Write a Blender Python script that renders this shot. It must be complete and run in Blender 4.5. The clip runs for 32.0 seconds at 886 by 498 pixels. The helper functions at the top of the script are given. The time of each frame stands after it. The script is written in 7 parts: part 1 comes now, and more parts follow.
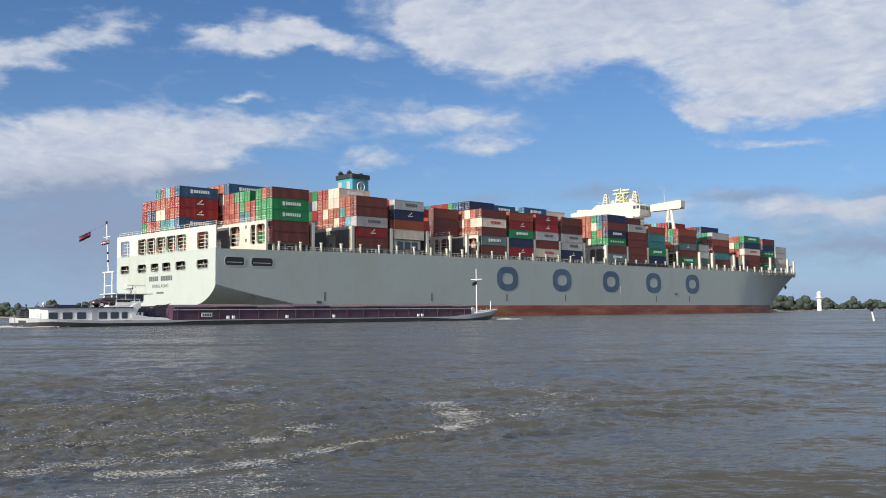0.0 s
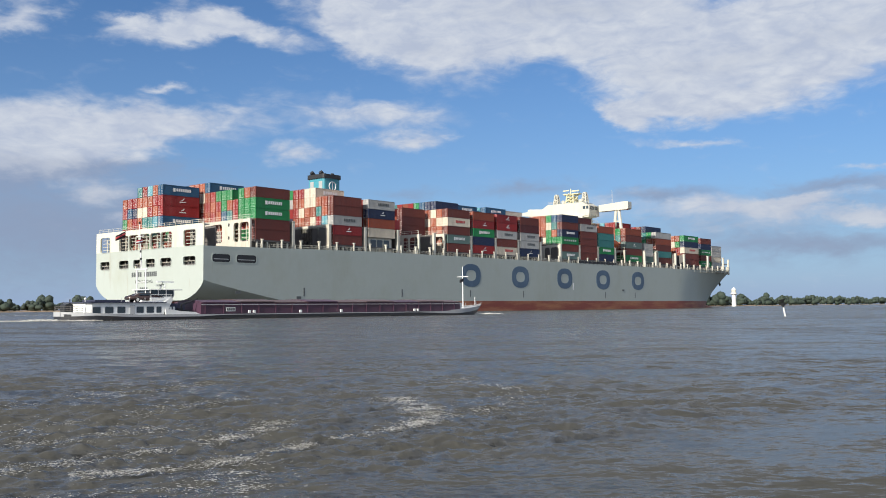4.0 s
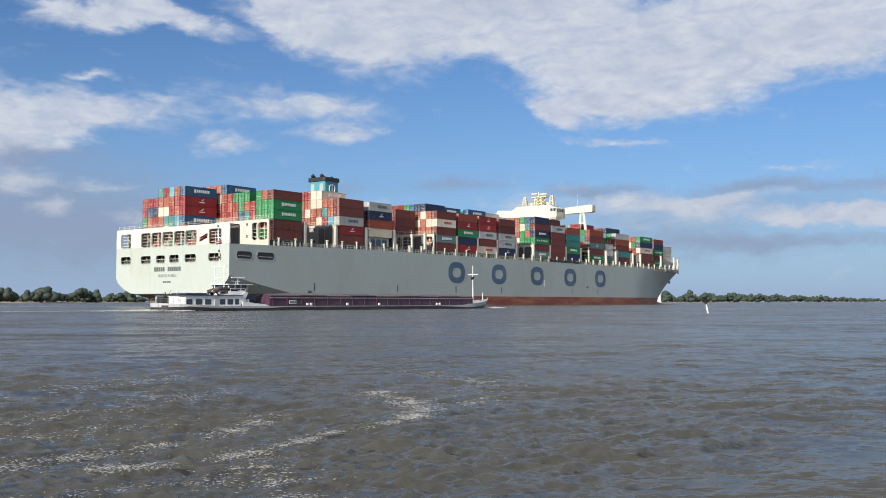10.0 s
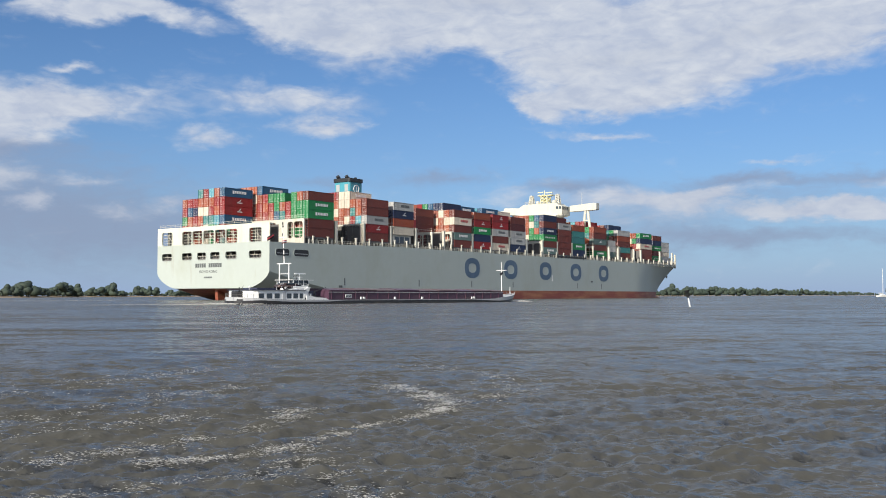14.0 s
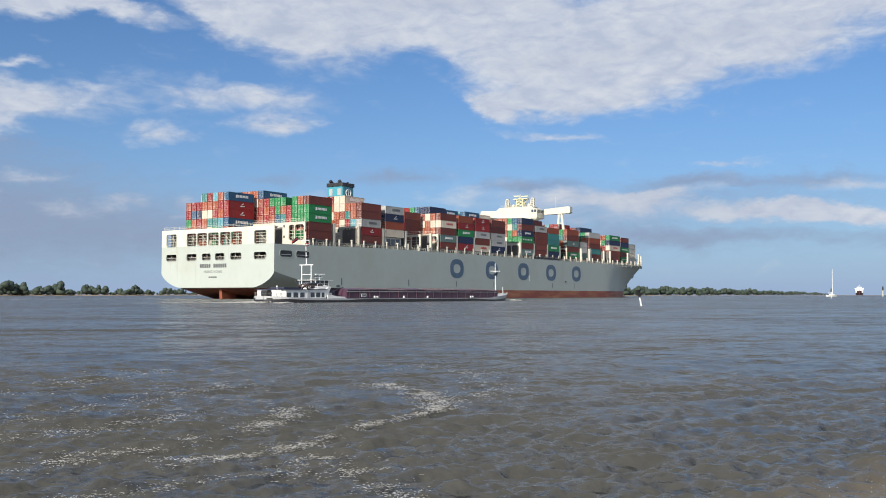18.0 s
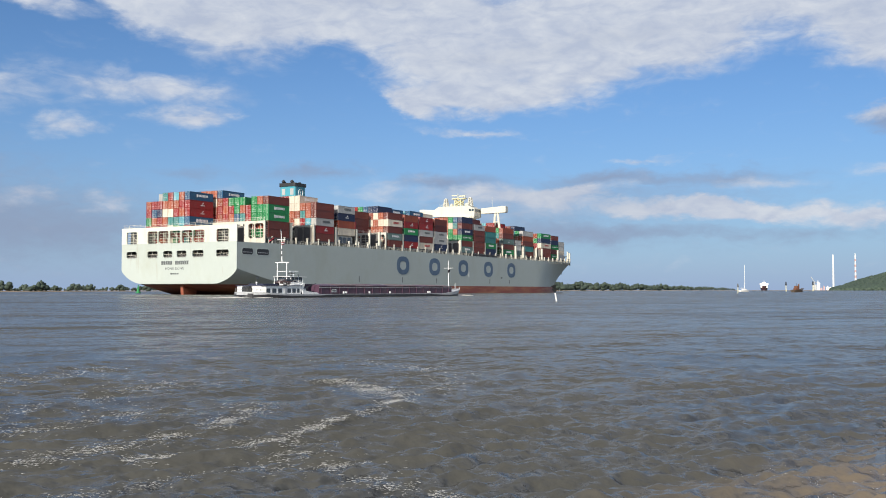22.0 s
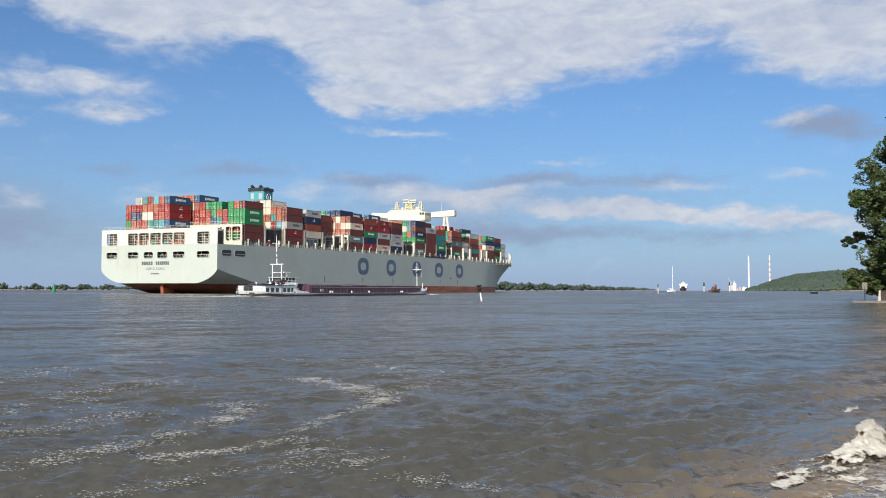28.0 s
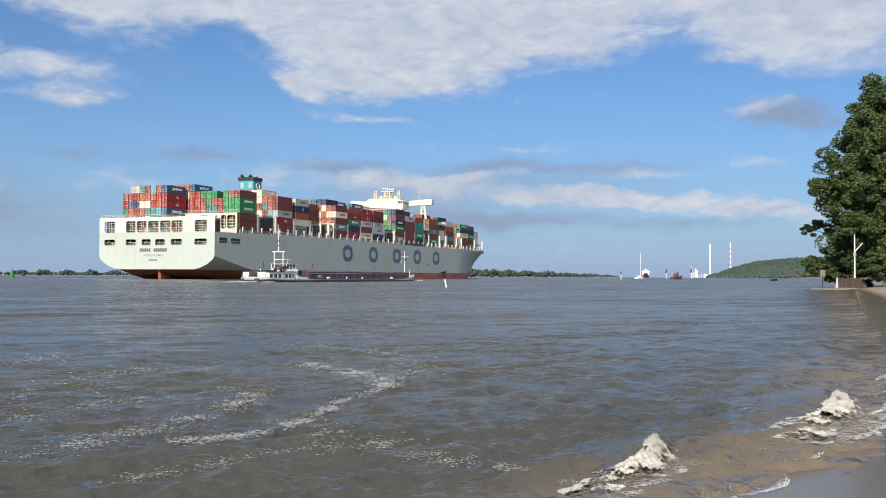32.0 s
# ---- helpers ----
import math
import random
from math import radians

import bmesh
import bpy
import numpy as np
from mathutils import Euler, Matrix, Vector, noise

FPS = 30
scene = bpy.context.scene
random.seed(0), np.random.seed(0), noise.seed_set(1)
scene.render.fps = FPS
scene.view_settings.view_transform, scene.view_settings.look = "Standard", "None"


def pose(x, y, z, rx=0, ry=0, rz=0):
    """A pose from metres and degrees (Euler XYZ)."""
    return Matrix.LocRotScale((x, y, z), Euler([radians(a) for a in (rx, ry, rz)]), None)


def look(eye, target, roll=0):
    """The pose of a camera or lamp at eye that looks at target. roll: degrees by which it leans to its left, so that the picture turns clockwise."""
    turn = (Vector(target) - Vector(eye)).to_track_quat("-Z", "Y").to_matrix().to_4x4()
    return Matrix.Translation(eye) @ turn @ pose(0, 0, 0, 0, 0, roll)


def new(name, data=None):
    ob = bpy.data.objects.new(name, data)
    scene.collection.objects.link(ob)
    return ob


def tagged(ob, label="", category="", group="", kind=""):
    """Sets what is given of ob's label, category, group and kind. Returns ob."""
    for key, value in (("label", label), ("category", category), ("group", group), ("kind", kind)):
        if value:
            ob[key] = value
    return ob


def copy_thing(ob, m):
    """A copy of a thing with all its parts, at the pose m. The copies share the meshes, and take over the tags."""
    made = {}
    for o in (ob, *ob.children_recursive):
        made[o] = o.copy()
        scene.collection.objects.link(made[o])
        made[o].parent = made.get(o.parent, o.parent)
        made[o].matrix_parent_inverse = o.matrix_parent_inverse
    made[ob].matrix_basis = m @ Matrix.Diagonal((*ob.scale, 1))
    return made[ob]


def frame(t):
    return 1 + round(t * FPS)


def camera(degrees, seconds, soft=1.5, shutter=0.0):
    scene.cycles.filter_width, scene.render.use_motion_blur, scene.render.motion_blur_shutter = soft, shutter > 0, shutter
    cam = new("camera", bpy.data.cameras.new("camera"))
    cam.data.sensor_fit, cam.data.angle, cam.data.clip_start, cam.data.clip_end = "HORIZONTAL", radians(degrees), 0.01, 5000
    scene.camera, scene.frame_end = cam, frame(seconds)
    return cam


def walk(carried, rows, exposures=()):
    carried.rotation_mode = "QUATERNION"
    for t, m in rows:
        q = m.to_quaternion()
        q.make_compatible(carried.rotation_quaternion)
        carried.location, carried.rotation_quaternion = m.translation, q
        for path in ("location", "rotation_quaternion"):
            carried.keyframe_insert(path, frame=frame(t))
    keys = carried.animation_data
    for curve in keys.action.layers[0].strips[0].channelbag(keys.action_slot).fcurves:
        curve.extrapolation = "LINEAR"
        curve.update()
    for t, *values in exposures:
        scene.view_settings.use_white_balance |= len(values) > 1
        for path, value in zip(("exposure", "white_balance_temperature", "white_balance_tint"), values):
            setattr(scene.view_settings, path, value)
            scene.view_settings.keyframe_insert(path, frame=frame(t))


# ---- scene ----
cam = camera(50.68, 32.0, soft=1.0)
EYE_HEIGHT = 1.36


def aim(pan, tilt, roll):
    """The camera's pose from its bearing to the right of +y, its tilt and its lean, in degrees."""
    a, e = radians(pan), radians(tilt)
    way = Vector((math.sin(a) * math.cos(e), math.cos(a) * math.cos(e), math.sin(e)))
    eye = Vector((0, 0, EYE_HEIGHT))
    return look(eye, eye + 100 * way, roll)


# seconds, bearing, tilt, lean
PAN = (
    (0, 1.43, 3.87, -0.48), (0.5, 2.12, 3.84, -0.48), (1, 2.73, 3.81, -0.47), (1.5, 3.34, 3.77, -0.47), (2, 3.93, 3.73, -0.46),
    (2.5, 4.49, 3.69, -0.46), (3, 5.07, 3.64, -0.45), (3.5, 5.60, 3.55, -0.44), (5.5, 7.24, 3.72, -0.42), (6, 7.70, 3.79, -0.41),
    (6.5, 8.22, 3.79, -0.34), (7, 8.79, 3.78, -0.26), (7.5, 9.24, 3.73, -0.18), (8, 9.62, 3.67, -0.11), (8.5, 9.90, 3.58, -0.03),
    (9, 10.13, 3.48, 0.04), (9.5, 10.24, 3.34, 0.03), (10, 10.29, 3.22, 0.02), (10.5, 10.29, 3.08, 0.01), (11, 10.37, 2.96, -0.00),
    (11.5, 10.45, 2.81, -0.01), (12, 10.53, 2.67, -0.03), (12.5, 10.65, 2.56, -0.04), (13, 10.80, 2.57, -0.05), (13.5, 11.00, 2.68, -0.04),
    (14, 11.31, 2.85, -0.04), (14.5, 11.63, 2.97, -0.03), (16.5, 13.02, 3.02, 0.00), (17, 13.39, 2.99, 0.01), (17.5, 13.76, 2.89, 0.02),
    (18, 14.12, 2.80, 0.03), (18.5, 14.51, 2.72, 0.03), (19, 14.89, 2.62, 0.04), (19.5, 15.38, 2.55, 0.03), (20, 15.99, 2.45, 0.01),
    (20.5, 16.81, 2.33, -0.00), (21, 17.65, 2.33, -0.01), (21.5, 18.49, 2.42, -0.03), (22, 19.16, 2.53, -0.04), (22.5, 19.67, 2.60, -0.06),
    (23, 20.13, 2.57, -0.07), (23.5, 20.51, 2.54, -0.05), (24, 20.89, 2.51, -0.04), (24.5, 21.26, 2.51, -0.02), (25, 21.61, 2.50, -0.01),
    (25.5, 21.98, 2.54, 0.01), (27.5, 23.34, 2.57, 0.07), (28, 23.70, 2.51, 0.09), (28.5, 24.16, 2.38, 0.11), (29, 24.62, 2.21, 0.12),
    (29.5, 25.03, 2.13, 0.14), (30, 25.18, 1.99, 0.16), (30.5, 25.39, 1.92, 0.17), (31, 25.55, 1.82, 0.19), (31.5, 25.73, 1.74, 0.20),
    (32, 25.86, 1.68, 0.22),
)
walk(cam, [(t, aim(p, e, r)) for t, p, e, r in PAN])

# ---- daylight ----
SUN_AZIMUTH, SUN_HEIGHT = -138.5, 27.0      # bearing from +y to the right, degrees


def node(tree, kind, **inputs):
    n = tree.nodes.new(kind)
    for key, value in inputs.items():
        n.inputs[key].default_value = value
    return n


def math_node(tree, op, a, b=None, c=None, clamp=False):
    n = tree.nodes.new("ShaderNodeMath")
    n.operation, n.use_clamp = op, clamp
    for i, v in enumerate((a, b, c)):
        if v is None:
            continue
        if isinstance(v, (int, float)):
            n.inputs[i].default_value = v
        else:
            tree.links.new(v, n.inputs[i])
    return n.outputs[0]


def mix_colour(tree, fac, a, b, blend="MIX"):
    n = tree.nodes.new("ShaderNodeMix")
    n.data_type, n.blend_type = "RGBA", blend
    for socket, v in ((n.inputs[0], fac), (n.inputs[6], a), (n.inputs[7], b)):
        if isinstance(v, (int, float)):
            socket.default_value = v
        elif isinstance(v, tuple):
            socket.default_value = (*v, 1)
        else:
            tree.links.new(v, socket)
    return n.outputs[2]


# clouds: bearing, height, half-length, half-height, turn (degrees), weight
WHITE_CLOUDS = (
    (-21.5, 9.3, 7.5, 2.7, 6, 1.1), (-15.5, 10.4, 8.0, 2.5, 3, 1.1), (-9.8, 10.7, 6.5, 1.5, 2, 0.85), (-28.0, 8.6, 7.0, 3.2, 0, 1.1), (-17.0, 8.6, 7.0, 1.8, 4, 0.7),
    (-22.6, 14.5, 4.2, 1.1, 14, 0.95), (-18.6, 16.3, 3.2, 1.4, 18, 0.9), (-25.0, 13.4, 1.8, 2.2, 0, 0.8),
    (-10.6, 16.0, 5.2, 1.0, 4, 1.0), (-8.4, 17.0, 3.8, 1.3, 0, 0.95), (-5.0, 16.3, 4.4, 1.1, -12, 0.95), (-13.4, 16.5, 2.4, 0.5, 0, 0.65),
    (0.5, 17.6, 6.0, 2.6, -20, 1.05), (4.5, 16.0, 6.5, 3.0, -14, 1.1), (9.0, 17.6, 7.5, 3.8, 0, 1.25), (14.5, 17.8, 8.0, 4.2, 0, 1.3), (19.0, 14.6, 5.6, 4.6, 0, 1.25),
    (24.5, 14.6, 7.5, 4.6, 3, 1.3), (30.5, 15.8, 7.5, 4.6, 6, 1.3), (35.5, 16.2, 5.0, 4.2, 8, 1.15), (21.5, 11.6, 7.0, 1.3, 2, 0.8), (17.2, 11.4, 2.4, 1.0, -10, 0.8),
    (43.0, 15.0, 5.8, 3.0, -14, 1.05), (49.0, 14.4, 7.5, 4.2, 0, 1.15), (41.0, 18.0, 6.0, 3.0, 0, 1.0), (12.0, 21.5, 22.0, 4.0, 0, 1.2), (36.0, 21.5, 22.0, 4.0, 0, 1.1),
    (4.0, 10.1, 3.6, 0.85, 5, 0.9), (-2.9, 9.4, 2.6, 0.9, 4, 0.75), (-0.5, 11.7, 9.5, 1.7, -2, 0.46), (-10.8, 13.0, 2.4, 0.4, 2, 0.65), (3.0, 11.6, 6.0, 1.2, -4, 0.42),
    (21.5, 5.9, 5.0, 0.8, 2, 0.85), (26.0, 5.6, 4.2, 0.7, 0, 0.85), (33.8, 4.9, 6.0, 0.85, -2, 1.45), (40.5, 4.4, 8.0, 0.8, -5, 1.0), (28.0, 6.0, 4.0, 0.5, 4, 0.7),
    (38.0, 6.3, 5.0, 0.6, -4, 0.6), (46.5, 3.7, 6.0, 0.7, -4, 0.8), (31.0, 7.8, 3.0, 0.35, 0, 0.65), (21.0, 9.5, 4.6, 0.4, -4, 0.6), (25.0, 5.0, 8.0, 1.0, 0, 0.5),
    (44.4, 9.75, 2.4, 0.65, 2, 0.95), (44.5, 6.8, 2.2, 0.6, -6, 0.5), (16.0, 6.0, 4.0, 1.2, 0, 0.5), (7.0, 5.6, 4.0, 1.0, 0, 0.45),
    (-12.3, 5.4, 1.4, 0.9, 0, 1.0), (-14.4, 6.8, 2.6, 1.0, 0, 0.75), (-10.2, 6.6, 2.6, 0.7, 0, 0.6), (-4.6, 5.5, 2.0, 0.8, 0, 0.65), (-0.7, 5.2, 2.0, 0.9, 0, 0.65), (-7.8, 5.0, 3.0, 0.8, 0, 0.55),
)
GREY_CLOUDS = (
    (25.0, 5.8, 12.0, 2.0, 2, 0.38), (36.0, 5.6, 11.0, 1.8, -2, 0.36), (31.0, 3.2, 16.0, 1.3, 0, 0.35),
    (46.4, 9.2, 4.0, 1.2, -6, 1.25), (29.0, 6.7, 5.0, 0.7, 2, 0.65), (36.0, 6.7, 6.0, 0.65, 0, 0.6), (19.0, 6.6, 4.4, 0.7, 0, 0.85), (11.5, 7.2, 5.0, 0.8, 2, 0.7), (4.0, 7.0, 4.0, 0.6, 0, 0.5),
    (28.0, 3.5, 8.0, 0.7, 0, 0.5), (40.0, 3.3, 9.0, 0.6, 0, 0.4), (-17.0, 5.0, 20.0, 5.0, 0, 1.15), (-2.0, 3.4, 14.0, 3.0, 0, 0.7), (-21.0, 7.6, 9.0, 1.3, 6, 0.8), (-14.0, 8.2, 6.0, 0.9, 4, 0.5),
    (13.0, 17.8, 10.0, 1.4, 0, 0.65), (21.5, 14.0, 6.0, 1.3, 6, 0.55), (30.0, 15.2, 7.0, 1.3, 4, 0.5), (47.0, 15.5, 7.0, 1.5, 0, 0.5), (24.0, 4.2, 14.0, 2.4, 0, 0.45), (5.0, 15.6, 4.0, 1.0, -10, 0.4),
)


def build_world():
    world = bpy.data.worlds.new("sky")
    scene.world = world
    world.use_nodes = True
    tree = world.node_tree
    tree.nodes.clear()
    link = tree.links.new
    sky = tree.nodes.new("ShaderNodeTexSky")
    sky.sky_type, sky.sun_disc = "NISHITA", False
    sky.sun_elevation, sky.sun_rotation = radians(SUN_HEIGHT), radians(SUN_AZIMUTH)
    sky.air_density, sky.dust_density, sky.ozone_density = 1.0, 0.3, 2.0
    blue = mix_colour(tree, 1.0, sky.outputs[0], SKY_TINT, "MULTIPLY")
    coord = tree.nodes.new("ShaderNodeTexCoord")
    xyz = tree.nodes.new("ShaderNodeSeparateXYZ")
    link(coord.outputs["Generated"], xyz.inputs[0])
    az = math_node(tree, "MULTIPLY", math_node(tree, "ARCTAN2", xyz.outputs[0], xyz.outputs[1]), 180 / math.pi)
    el = math_node(tree, "MULTIPLY", math_node(tree, "ARCSINE", xyz.outputs[2]), 180 / math.pi)
    flat = tree.nodes.new("ShaderNodeCombineXYZ")
    link(az, flat.inputs[0])
    link(el, flat.inputs[1])

    def noise_at(sx, sy, detail, rough, distort=0.0):
        m = tree.nodes.new("ShaderNodeMapping")
        m.inputs["Scale"].default_value = (sx, sy, 1)
        link(flat.outputs[0], m.inputs[0])
        n = node(tree, "ShaderNodeTexNoise", Scale=1.0, Detail=detail, Roughness=rough, Distortion=distort)
        link(m.outputs[0], n.inputs["Vector"])
        return n

    # ragged edges: the shapes are looked up at a shaken place
    shake = noise_at(0.30, 0.62, 8.0, 0.60)
    bent = tree.nodes.new("ShaderNodeVectorMath")
    bent.operation = "MULTIPLY_ADD"
    link(shake.outputs["Color"], bent.inputs[0])
    bent.inputs[1].default_value = (5.0, 2.2, 0)
    link(flat.outputs[0], bent.inputs[2])
    back = tree.nodes.new("ShaderNodeVectorMath")
    back.operation = "SUBTRACT"
    link(bent.outputs[0], back.inputs[0])
    back.inputs[1].default_value = (2.5, 1.1, 0)

    def field(clouds):
        total = None
        for a, e, w, h, turn, weight in clouds:
            m = tree.nodes.new("ShaderNodeMapping")
            m.vector_type = "TEXTURE"
            m.inputs["Location"].default_value = (a, e, 0)
            m.inputs["Rotation"].default_value = (0, 0, radians(turn))
            m.inputs["Scale"].default_value = (w, h, 1)
            link(back.outputs[0], m.inputs[0])
            g = tree.nodes.new("ShaderNodeTexGradient")
            g.gradient_type = "SPHERICAL"
            link(m.outputs[0], g.inputs[0])
            total = math_node(tree, "MULTIPLY_ADD", g.outputs["Fac"], weight, total if total else 0.0)
        return total

    fine = noise_at(0.38, 0.95, 9.0, 0.56, 0.6)
    wisp = noise_at(0.8, 1.8, 8.0, 0.55, 0.8)
    # away from the view the same broken cloud goes on
    far = noise_at(0.05, 0.11, 5.0, 0.55)
    side = math_node(tree, "GREATER_THAN", math_node(tree, "ABSOLUTE", math_node(tree, "SUBTRACT", az, 14.0)), 46.0)
    high = math_node(tree, "GREATER_THAN", el, 21.0)
    outside = math_node(tree, "MAXIMUM", side, high)
    away = math_node(tree, "MULTIPLY", math_node(tree, "MULTIPLY_ADD", far.outputs["Fac"], 2.6, -0.70, clamp=True), outside)
    white = math_node(tree, "ADD", field(WHITE_CLOUDS), away)
    cover = math_node(tree, "MULTIPLY_ADD", math_node(tree, "SUBTRACT", fine.outputs["Fac"], 0.5), 1.25,
                      math_node(tree, "MULTIPLY_ADD", white, 1.5, -0.30))
    cover = math_node(tree, "MULTIPLY_ADD", math_node(tree, "SUBTRACT", wisp.outputs["Fac"], 0.5), 0.35, cover)
    ramp = tree.nodes.new("ShaderNodeMapRange")
    ramp.interpolation_type = "SMOOTHSTEP"
    link(cover, ramp.inputs[0])
    ramp.inputs[1].default_value, ramp.inputs[2].default_value = -0.25, 1.05
    ramp.inputs[4].default_value = 0.96
    grey = math_node(tree, "MULTIPLY_ADD", math_node(tree, "SUBTRACT", wisp.outputs["Fac"], 0.5), 0.5, field(GREY_CLOUDS))
    grey_ramp = tree.nodes.new("ShaderNodeMapRange")
    grey_ramp.interpolation_type = "SMOOTHSTEP"
    link(grey, grey_ramp.inputs[0])
    grey_ramp.inputs[1].default_value, grey_ramp.inputs[2].default_value = 0.0, 1.2
    grey_ramp.inputs[4].default_value = 0.8
    # thick middles of the clouds are a little greyer than their lit edges
    tone = tree.nodes.new("ShaderNodeMapRange")
    link(math_node(tree, "MULTIPLY_ADD", wisp.outputs["Fac"], 0.55, fine.outputs["Fac"]), tone.inputs[0])
    tone.inputs[1].default_value, tone.inputs[2].default_value = 0.60, 0.98
    lit = mix_colour(tree, tone.outputs[0], CLOUD_SHADE, CLOUD_LIT)
    # haze over the horizon
    haze = math_node(tree, "POWER", math_node(tree, "SUBTRACT", 1.0, math_node(tree, "ABSOLUTE", xyz.outputs[2]), clamp=True), 8.0)
    base = mix_colour(tree, math_node(tree, "MULTIPLY", haze, 0.92), blue, HAZE)
    with_grey = mix_colour(tree, grey_ramp.outputs[0], base, CLOUD_GREY)
    with_white = mix_colour(tree, ramp.outputs[0], with_grey, lit)
    over = mix_colour(tree, math_node(tree, "MULTIPLY", grey_ramp.outputs[0], 0.55), with_white, CLOUD_GREY)
    bg = node(tree, "ShaderNodeBackground", Strength=SKY_STRENGTH)
    link(over, bg.inputs[0])
    out = tree.nodes.new("ShaderNodeOutputWorld")
    link(bg.outputs[0], out.inputs[0])


# colours of the sky's parts, before the sky's strength
SKY_STRENGTH = 0.082
SKY_TINT = (0.50, 0.755, 1.05)
CLOUD_LIT, CLOUD_SHADE, CLOUD_GREY, HAZE = (6.6, 7.0, 7.7), (4.9, 5.5, 6.8), (2.75, 3.4, 4.85), (3.15, 4.2, 6.4)
build_world()
scene.view_settings.exposure = 0.29

sun = new("sun", bpy.data.lights.new("sun", "SUN"))
sun.data.energy, sun.data.angle, sun.data.color = 4.9, radians(0.6), (1.0, 0.93, 0.82)
_a, _e = radians(SUN_AZIMUTH), radians(SUN_HEIGHT)
sun.matrix_world = look((0, 0, 60), Vector((0, 0, 60)) - Vector((math.sin(_a) * math.cos(_e), math.cos(_a) * math.cos(_e), math.sin(_e))))

# ---- materials ----
def material(name, colour, rough=0.5, metal=0.0, vary=0.12, scale=2.0, bump=0.0, bump_scale=20.0, stain=None, stain_amount=0.0,
             stain_scale=(0.4, 0.4, 0.4), random_tone=0.0):
    """A painted, wooden or mineral surface: its colour drifts at a large and a fine scale, may carry stains and a fine relief."""
    m = bpy.data.materials.new(name)
    m.use_nodes = True
    tree = m.node_tree
    link = tree.links.new
    bsdf = tree.nodes["Principled BSDF"]
    coord = tree.nodes.new("ShaderNodeTexCoord")
    big = node(tree, "ShaderNodeTexNoise", Scale=scale * 0.2, Detail=4.0, Roughness=0.6)
    fine = node(tree, "ShaderNodeTexNoise", Scale=scale * 2.5, Detail=5.0, Roughness=0.65)
    for n in (big, fine):
        link(coord.outputs["Object"], n.inputs["Vector"])
    both = math_node(tree, "ADD", math_node(tree, "MULTIPLY", big.outputs["Fac"], 0.6), math_node(tree, "MULTIPLY", fine.outputs["Fac"], 0.4))
    if random_tone:
        info = tree.nodes.new("ShaderNodeObjectInfo")
        both = math_node(tree, "MULTIPLY_ADD", math_node(tree, "SUBTRACT", info.outputs["Random"], 0.5), random_tone, both)
    low = tuple(c * (1 - vary * 2) for c in colour)
    high = tuple(min(1.0, c * (1 + vary * 2)) for c in colour)
    tone = mix_colour(tree, math_node(tree, "MULTIPLY_ADD", both, 1.6, -0.3, clamp=True), low, high)
    if stain:
        mapping = tree.nodes.new("ShaderNodeMapping")
        mapping.inputs["Scale"].default_value = stain_scale
        link(coord.outputs["Object"], mapping.inputs[0])
        spots = node(tree, "ShaderNodeTexNoise", Scale=1.0, Detail=7.0, Roughness=0.68)
        link(mapping.outputs[0], spots.inputs["Vector"])
        ramp = tree.nodes.new("ShaderNodeMapRange")
        link(spots.outputs["Fac"], ramp.inputs[0])
        ramp.inputs[1].default_value, ramp.inputs[2].default_value = 0.52, 0.74
        ramp.inputs[4].default_value = stain_amount
        tone = mix_colour(tree, ramp.outputs[0], tone, stain)
    link(tone, bsdf.inputs["Base Color"])
    rough_value = math_node(tree, "MULTIPLY_ADD", fine.outputs["Fac"], 0.25, max(0.0, rough - 0.12))
    link(rough_value, bsdf.inputs["Roughness"])
    bsdf.inputs["Metallic"].default_value = metal
    if bump:
        grain = node(tree, "ShaderNodeTexNoise", Scale=bump_scale, Detail=6.0, Roughness=0.6)
        link(coord.outputs["Object"], grain.inputs["Vector"])
        b = node(tree, "ShaderNodeBump", Strength=bump, Distance=0.05)
        link(grain.outputs["Fac"], b.inputs["Height"])
        link(b.outputs[0], bsdf.inputs["Normal"])
    return m


def glass(name, tint=(0.05, 0.07, 0.09)):
    m = material(name, tint, 0.12, 0.0, 0.05)
    m.node_tree.nodes["Principled BSDF"].inputs["IOR"].default_value = 1.5
    return m


